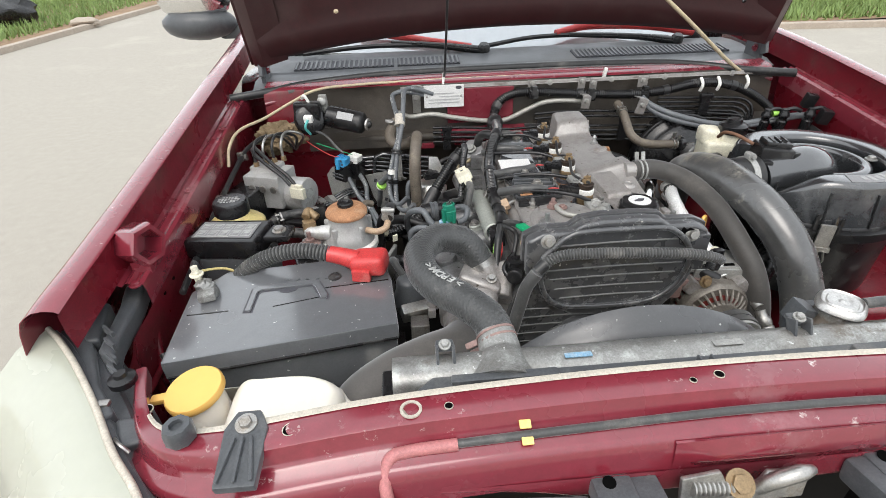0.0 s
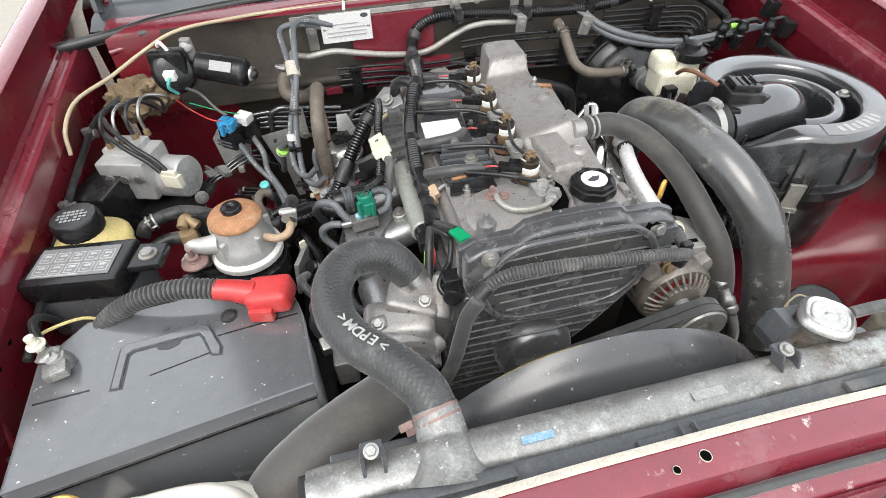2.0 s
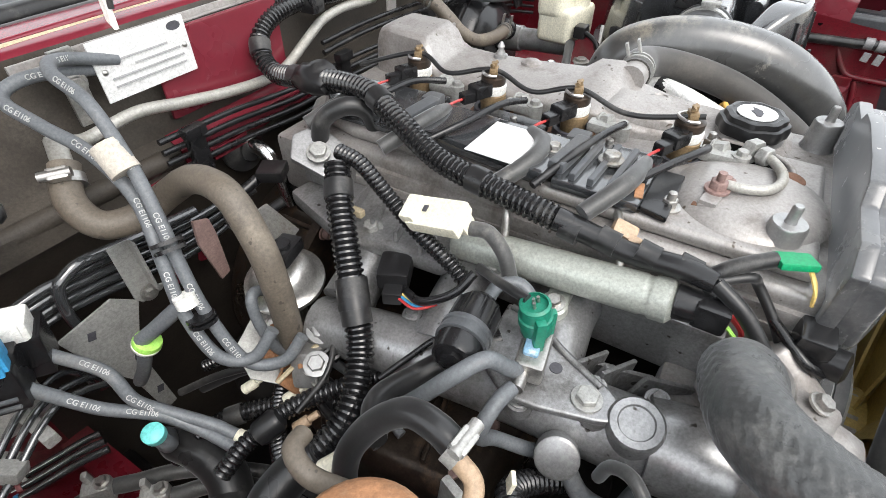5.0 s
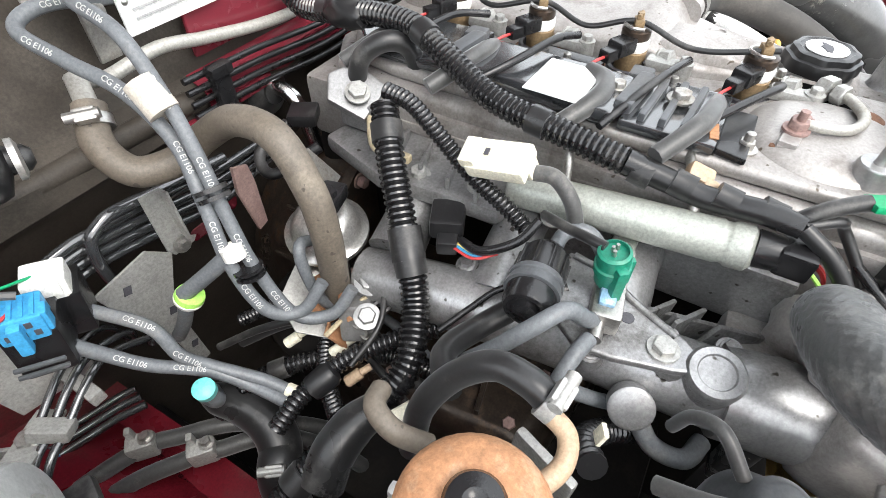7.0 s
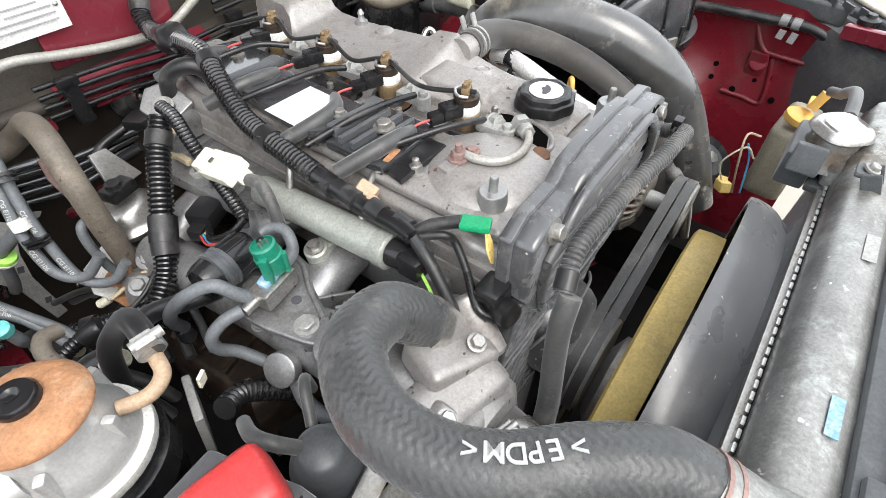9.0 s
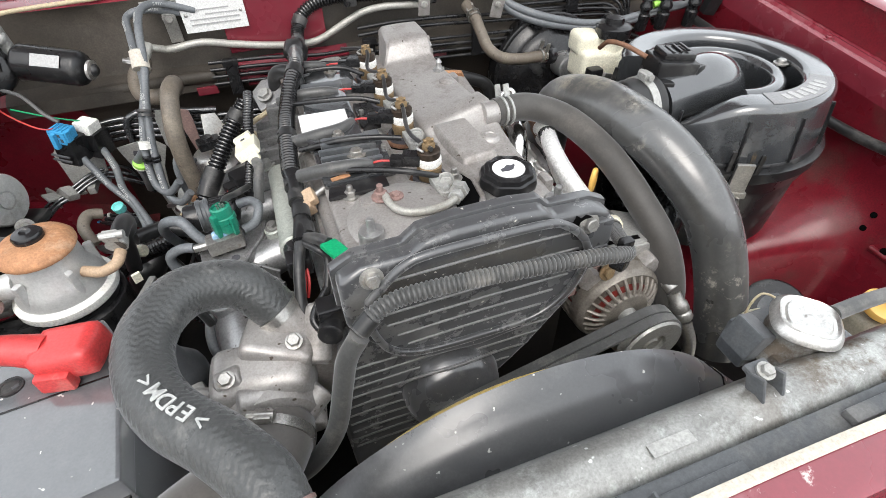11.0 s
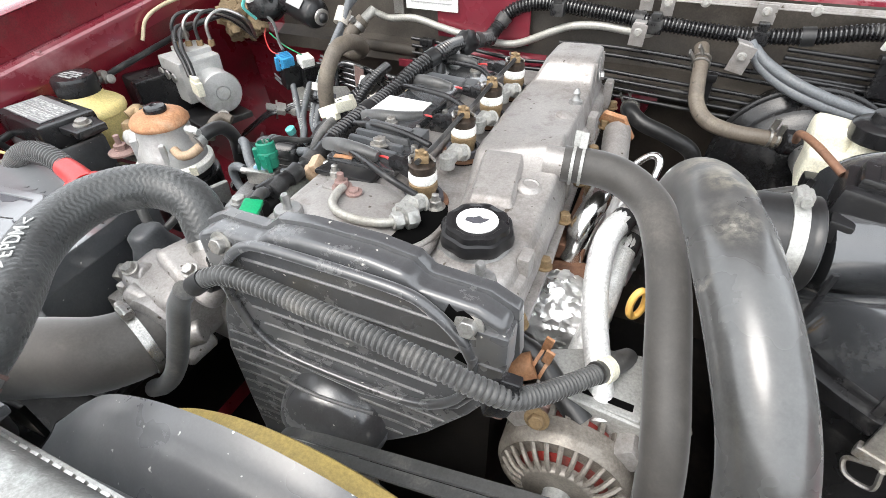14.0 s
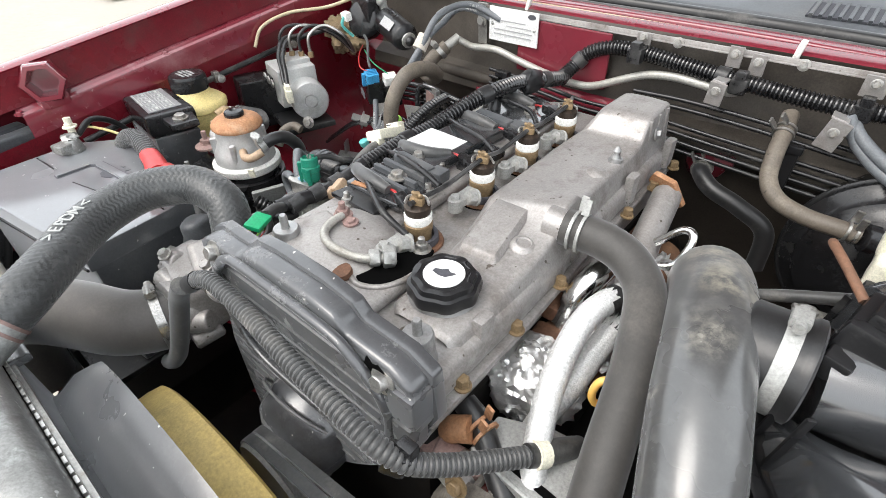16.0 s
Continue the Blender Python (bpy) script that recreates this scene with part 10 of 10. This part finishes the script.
part("mount_lug", box((acx - 0.042, 0.628, acz + 0.046), (0.026, 0.03, 0.026), 0.006, (0, 40, 0)), CAST, al)
part("mount_lug", box((acx + 0.044, 0.628, acz + 0.042), (0.026, 0.03, 0.026), 0.006, (0, -40, 0)), CAST, al)
part("pulley", lathe([(0, 0.004), (0.008, 0.002), (0.012, 0.006), (0.016, 0.006), (0.018, 0.001), (0.038, 0.0), (0.04, 0.003), (0.034, 0.008), (0.04, 0.014), (0.034, 0.02), (0.04, 0.026), (0.038, 0.03), (0.012, 0.03), (0.012, 0.065)], (acx, 0.535, acz), (0, 1, 0), 40), ZINC_DULL, al)
part("through_bolt", bolt((acx - 0.03, 0.61, acz + 0.066), (0, -1, 0.3), 0.007), BRASS, al)


def belt(c0, r0, c1, r1, y, w=0.009, t=0.004):
    """Open belt round two pulleys in the x, z plane."""
    a = math.atan2(c1[1] - c0[1], c1[0] - c0[0])
    pts = [(c0[0] + r0 * math.cos(a + math.pi / 2 + math.pi * i / 12), c0[1] + r0 * math.sin(a + math.pi / 2 + math.pi * i / 12)) for i in range(13)]
    pts += [(c1[0] + r1 * math.cos(a - math.pi / 2 + math.pi * i / 12), c1[1] + r1 * math.sin(a - math.pi / 2 + math.pi * i / 12)) for i in range(13)]
    bm = bmesh.new()
    rings = []
    for i, (x, z) in enumerate(pts):
        px, pz = pts[i - 1]
        nx, nz = pts[(i + 1) % len(pts)]
        tx, tz = nx - px, nz - pz
        L = math.hypot(tx, tz)
        ox, oz = tz / L * t, -tx / L * t
        rings.append([bm.verts.new(p) for p in ((x, y, z), (x, y + w, z), (x + ox, y + w, z + oz), (x + ox, y, z + oz))])
    n = len(rings)
    for i in range(n):
        p, q = rings[i], rings[(i + 1) % n]
        for j in range(4):
            bm.faces.new((p[j], p[(j + 1) % 4], q[(j + 1) % 4], q[j]))
    return bm


for k in range(2):
    single("drive_belt", belt((-0.03, 0.868), 0.06, (acx, acz), 0.0385, 0.539 + 0.0135 * k, 0.011), RUBBER_GREY, "dusty grey rubber drive belt to the alternator", "belt", "drive belts")
cr = thing("crank_pulley", (-0.02, 0.56, 0.73), "dusty steel crank pulley behind the fan", "pulley")
part("wheel", lathe([(0.02, 0), (0.072, 0.0), (0.073, 0.004), (0.066, 0.008), (0.073, 0.012), (0.066, 0.016), (0.073, 0.02), (0.072, 0.026), (0.02, 0.026)], (-0.02, 0.545, 0.8), (0, 1, 0), 40), STEEL, cr)
fp = thing("fan_pulley", (-0.04, 0.55, 0.85), "dusty steel fan pulley and coupling", "pulley")
part("wheel", lathe([(0.02, 0), (0.059, 0.0), (0.061, 0.004), (0.056, 0.01), (0.061, 0.016), (0.059, 0.03), (0.03, 0.036), (0.03, 0.05)], (-0.03, 0.535, 0.868), (0, 1, 0), 36), ZINC_DULL, fp)
ab2 = thing("alternator_bracket", (0.22, 0.65, 1.0), "slotted grey steel alternator adjuster bracket", "bracket")
part("plate", prism([(0.155, 0.64), (0.24, 0.635), (0.256, 0.65), (0.256, 0.69), (0.235, 0.705), (0.2, 0.7), (0.155, 0.68)], 1.012, 1.018, 0.002), ZINC_DULL, ab2)
part("slot", box((0.205, 0.648, 1.0185), (0.06, 0.007, 0.001), 0.0003, (0, 0, -4)), HOLE, ab2)
part("flange", joined(box((0.205, 0.637, 0.995), (0.09, 0.006, 0.045), 0.003, (0, 4, -3)), box((0.256, 0.668, 0.995), (0.006, 0.04, 0.04), 0.003)), ZINC_DULL, ab2)
part("nut", bolt((0.252, 0.632, 0.99), (0.6, -0.8, 0), 0.007, 0.009, 1.2), STEEL, ab2)
part("arm", joined(box((0.15, 0.635, 1.0), (0.05, 0.02, 0.012), 0.004, (0, 10, 15)), box((0.125, 0.63, 0.99), (0.02, 0.024, 0.03), 0.005)), RUST_PINK, ab2)
single("ac_fitting", joined(lathe([(0.01, 0), (0.012, 0.003), (0.012, 0.01), (0.01, 0.012), (0.012, 0.015), (0.012, 0.024), (0.009, 0.028), (0.009, 0.04)], (0.272, 0.565, 0.93), (-0.2, 0.6, 0.7), 18), tube([(0.272, 0.563, 0.928), (0.274, 0.545, 0.9), (0.265, 0.53, 0.85)], 0.008, 12)), STEEL, "crimped steel hose fitting by the alternator", "fitting")
single("ac_hose", tube([(0.262, 0.59, 0.965), (0.258, 0.62, 0.97), (0.27, 0.66, 0.96), (0.29, 0.7, 0.94)], 0.009, 12), STEEL, "steel air conditioning pipe by the alternator", "pipe")
single("lower_pipe", tube([(0.33, 0.7, 0.95), (0.36, 0.72, 0.985), (0.4, 0.76, 0.985), (0.44, 0.78, 0.96), (0.47, 0.8, 0.92)], 0.024, 18), BLACK, "glossy black pipe below the air filter", "pipe")

# ---- right front corner ----
single("overflow_hose", tube([(0.255, 0.432, 1.099), (0.29, 0.432, 1.1), (0.33, 0.433, 1.094), (0.37, 0.437, 1.075), (0.4, 0.44, 1.058), (0.43, 0.45, 1.045)], 0.0068, 12), RUBBER_GREY, "dark grey overflow hose from the radiator cap", "hose")
eb = thing("overflow_bottle", (0.45, 0.47, 0.88), "grimy beige overflow bottle with a yellow flip cap", "bottle")
part("bottle", prism([(0.425, 0.435), (0.53, 0.435), (0.54, 0.485), (0.43, 0.495)], 0.85, 0.975, 0.015, segs=3), BOTTLE_GREY, eb)
part("cap", joined(lathe([(0.02, 0), (0.022, 0.003), (0.022, 0.01), (0.016, 0.014), (0, 0.014)], (0.445, 0.468, 0.985), (0, -0.2, 1), 28), box((0.465, 0.46, 1.008), (0.03, 0.014, 0.008), 0.003), rod((0.44, 0.46, 1.01), (0.446, 0.452, 1.034), 0.007, 12)), CAP_YELLOW, eb, "yellow flip cap")
hn = thing("horn", (0.45, 0.56, 0.87), "round black horn on the inner wing", "horn")
part("shell", lathe([(0.02, -0.02), (0.05, -0.008), (0.052, 0.0), (0.046, 0.006)], (0.45, 0.56, 0.87), (-0.2, -0.5, 0.8), 32), BLACK, hn)
part("diaphragm", lathe([(0.047, 0.004), (0.04, 0.0055), (0.036, 0.0045), (0.022, 0.008), (0.02, 0.01), (0.012, 0.011)], (0.45, 0.56, 0.87), (-0.2, -0.5, 0.8), 32), GREY_PLASTIC, hn)
part("centre_nut", lathe([(0.011, 0.01), (0.011, 0.016), (0.005, 0.017), (0, 0.017)], (0.45, 0.56, 0.87), (-0.2, -0.5, 0.8), 6), STEEL, hn)
for pts, m_ in (([(0.3, 0.5, 0.93), (0.285, 0.51, 0.99), (0.3, 0.515, 1.02), (0.325, 0.5, 1.01)], STRAW), ([(0.335, 0.52, 0.92), (0.315, 0.53, 0.96), (0.322, 0.51, 0.99), (0.335, 0.495, 0.97)], CREAM), ([(0.35, 0.49, 0.9), (0.36, 0.5, 0.95), (0.35, 0.51, 0.98)], BLUE)):
    single("loose_wire", tube(pts, 0.0014, 6), m_, "thin loose wire behind the radiator cap", "wire", "loose wires")
single("wire_plug", joined(box((0.33, 0.515, 0.915), (0.026, 0.016, 0.016), 0.003, (0, 20, 30)), box((0.348, 0.52, 0.908), (0.016, 0.014, 0.014), 0.002)), YELLOW_TAG, "small yellow plug behind the radiator", "plug")
single("neck_bracket", joined(box((0.225, 0.455, 1.06), (0.08, 0.03, 0.04), 0.004), box((0.19, 0.45, 1.075), (0.02, 0.03, 0.03), 0.003, (0, 20, 0))), GREY_PLASTIC, "dark plastic bracket behind the filler neck", "bracket")
wing_run = single("wing_harness", tube([(0.66, 1.1, 1.085), (0.652, 0.95, 1.07), (0.672, 0.82, 1.03), (0.684, 0.73, 1.018), (0.686, 0.656, 1.02), (0.687, 0.58, 1.021), (0.688, 0.535, 1.022), (0.687, 0.488, 1.013), (0.682, 0.41, 0.969)], 0.0085, 12), RUBBER, "black wiring harness along the inner wing", "harness")
wing_run.location += Vector((0.019, 0, 0.0))
for y, z, hh_ in ((0.557, 1.024, 0.026), (0.537, 1.022, 0.03)):
    st_ = thing("harness_strap", (0.704, y, z), "pale grey strap holding the wing harness", "strap", "harness straps")
    part("band", tube([(0.7065, y - 0.007, z), (0.7065, y + 0.007, z)], 0.0102, 14), GREY_PAPER, st_)
    part("tail", box((0.695, y - 0.004, z - 0.02), (0.003, 0.012, hh_ * 0.6), 0.001, (8, 10, 0)), GREY_PAPER, st_)
single("wing_cable", tube([(-0.692, 0.66, 1.03), (-0.694, 0.76, 1.045), (-0.697, 0.9, 1.065), (-0.695, 1.05, 1.085), (-0.685, 1.14, 1.1), (-0.62, 1.2, 1.12), (-0.58, 1.21, 1.13)], 0.0055, 10), RUBBER, "black cable clipped along the inner wing", "cable")
for y, z in ((0.76, 1.045), (0.92, 1.068), (1.1, 1.092)):
    single("cable_strap", joined(box((-0.697, y, z), (0.014, 0.012, 0.022), 0.003), lathe([(0.008, 0), (0.008, 0.006), (0, 0.008)], (-0.69, y + 0.004, z - 0.004), (1, 0, 0.2), 12)), CREAM if y < 0.8 else STEEL, "pale strap holding the wing cable", "strap", "cable straps")
single("wing_duct", tube([(-0.69, 0.55, 1.0), (-0.66, 0.5, 0.95), (-0.64, 0.47, 0.9)], 0.006, 8), RUBBER, "black cable down beside the battery", "cable")
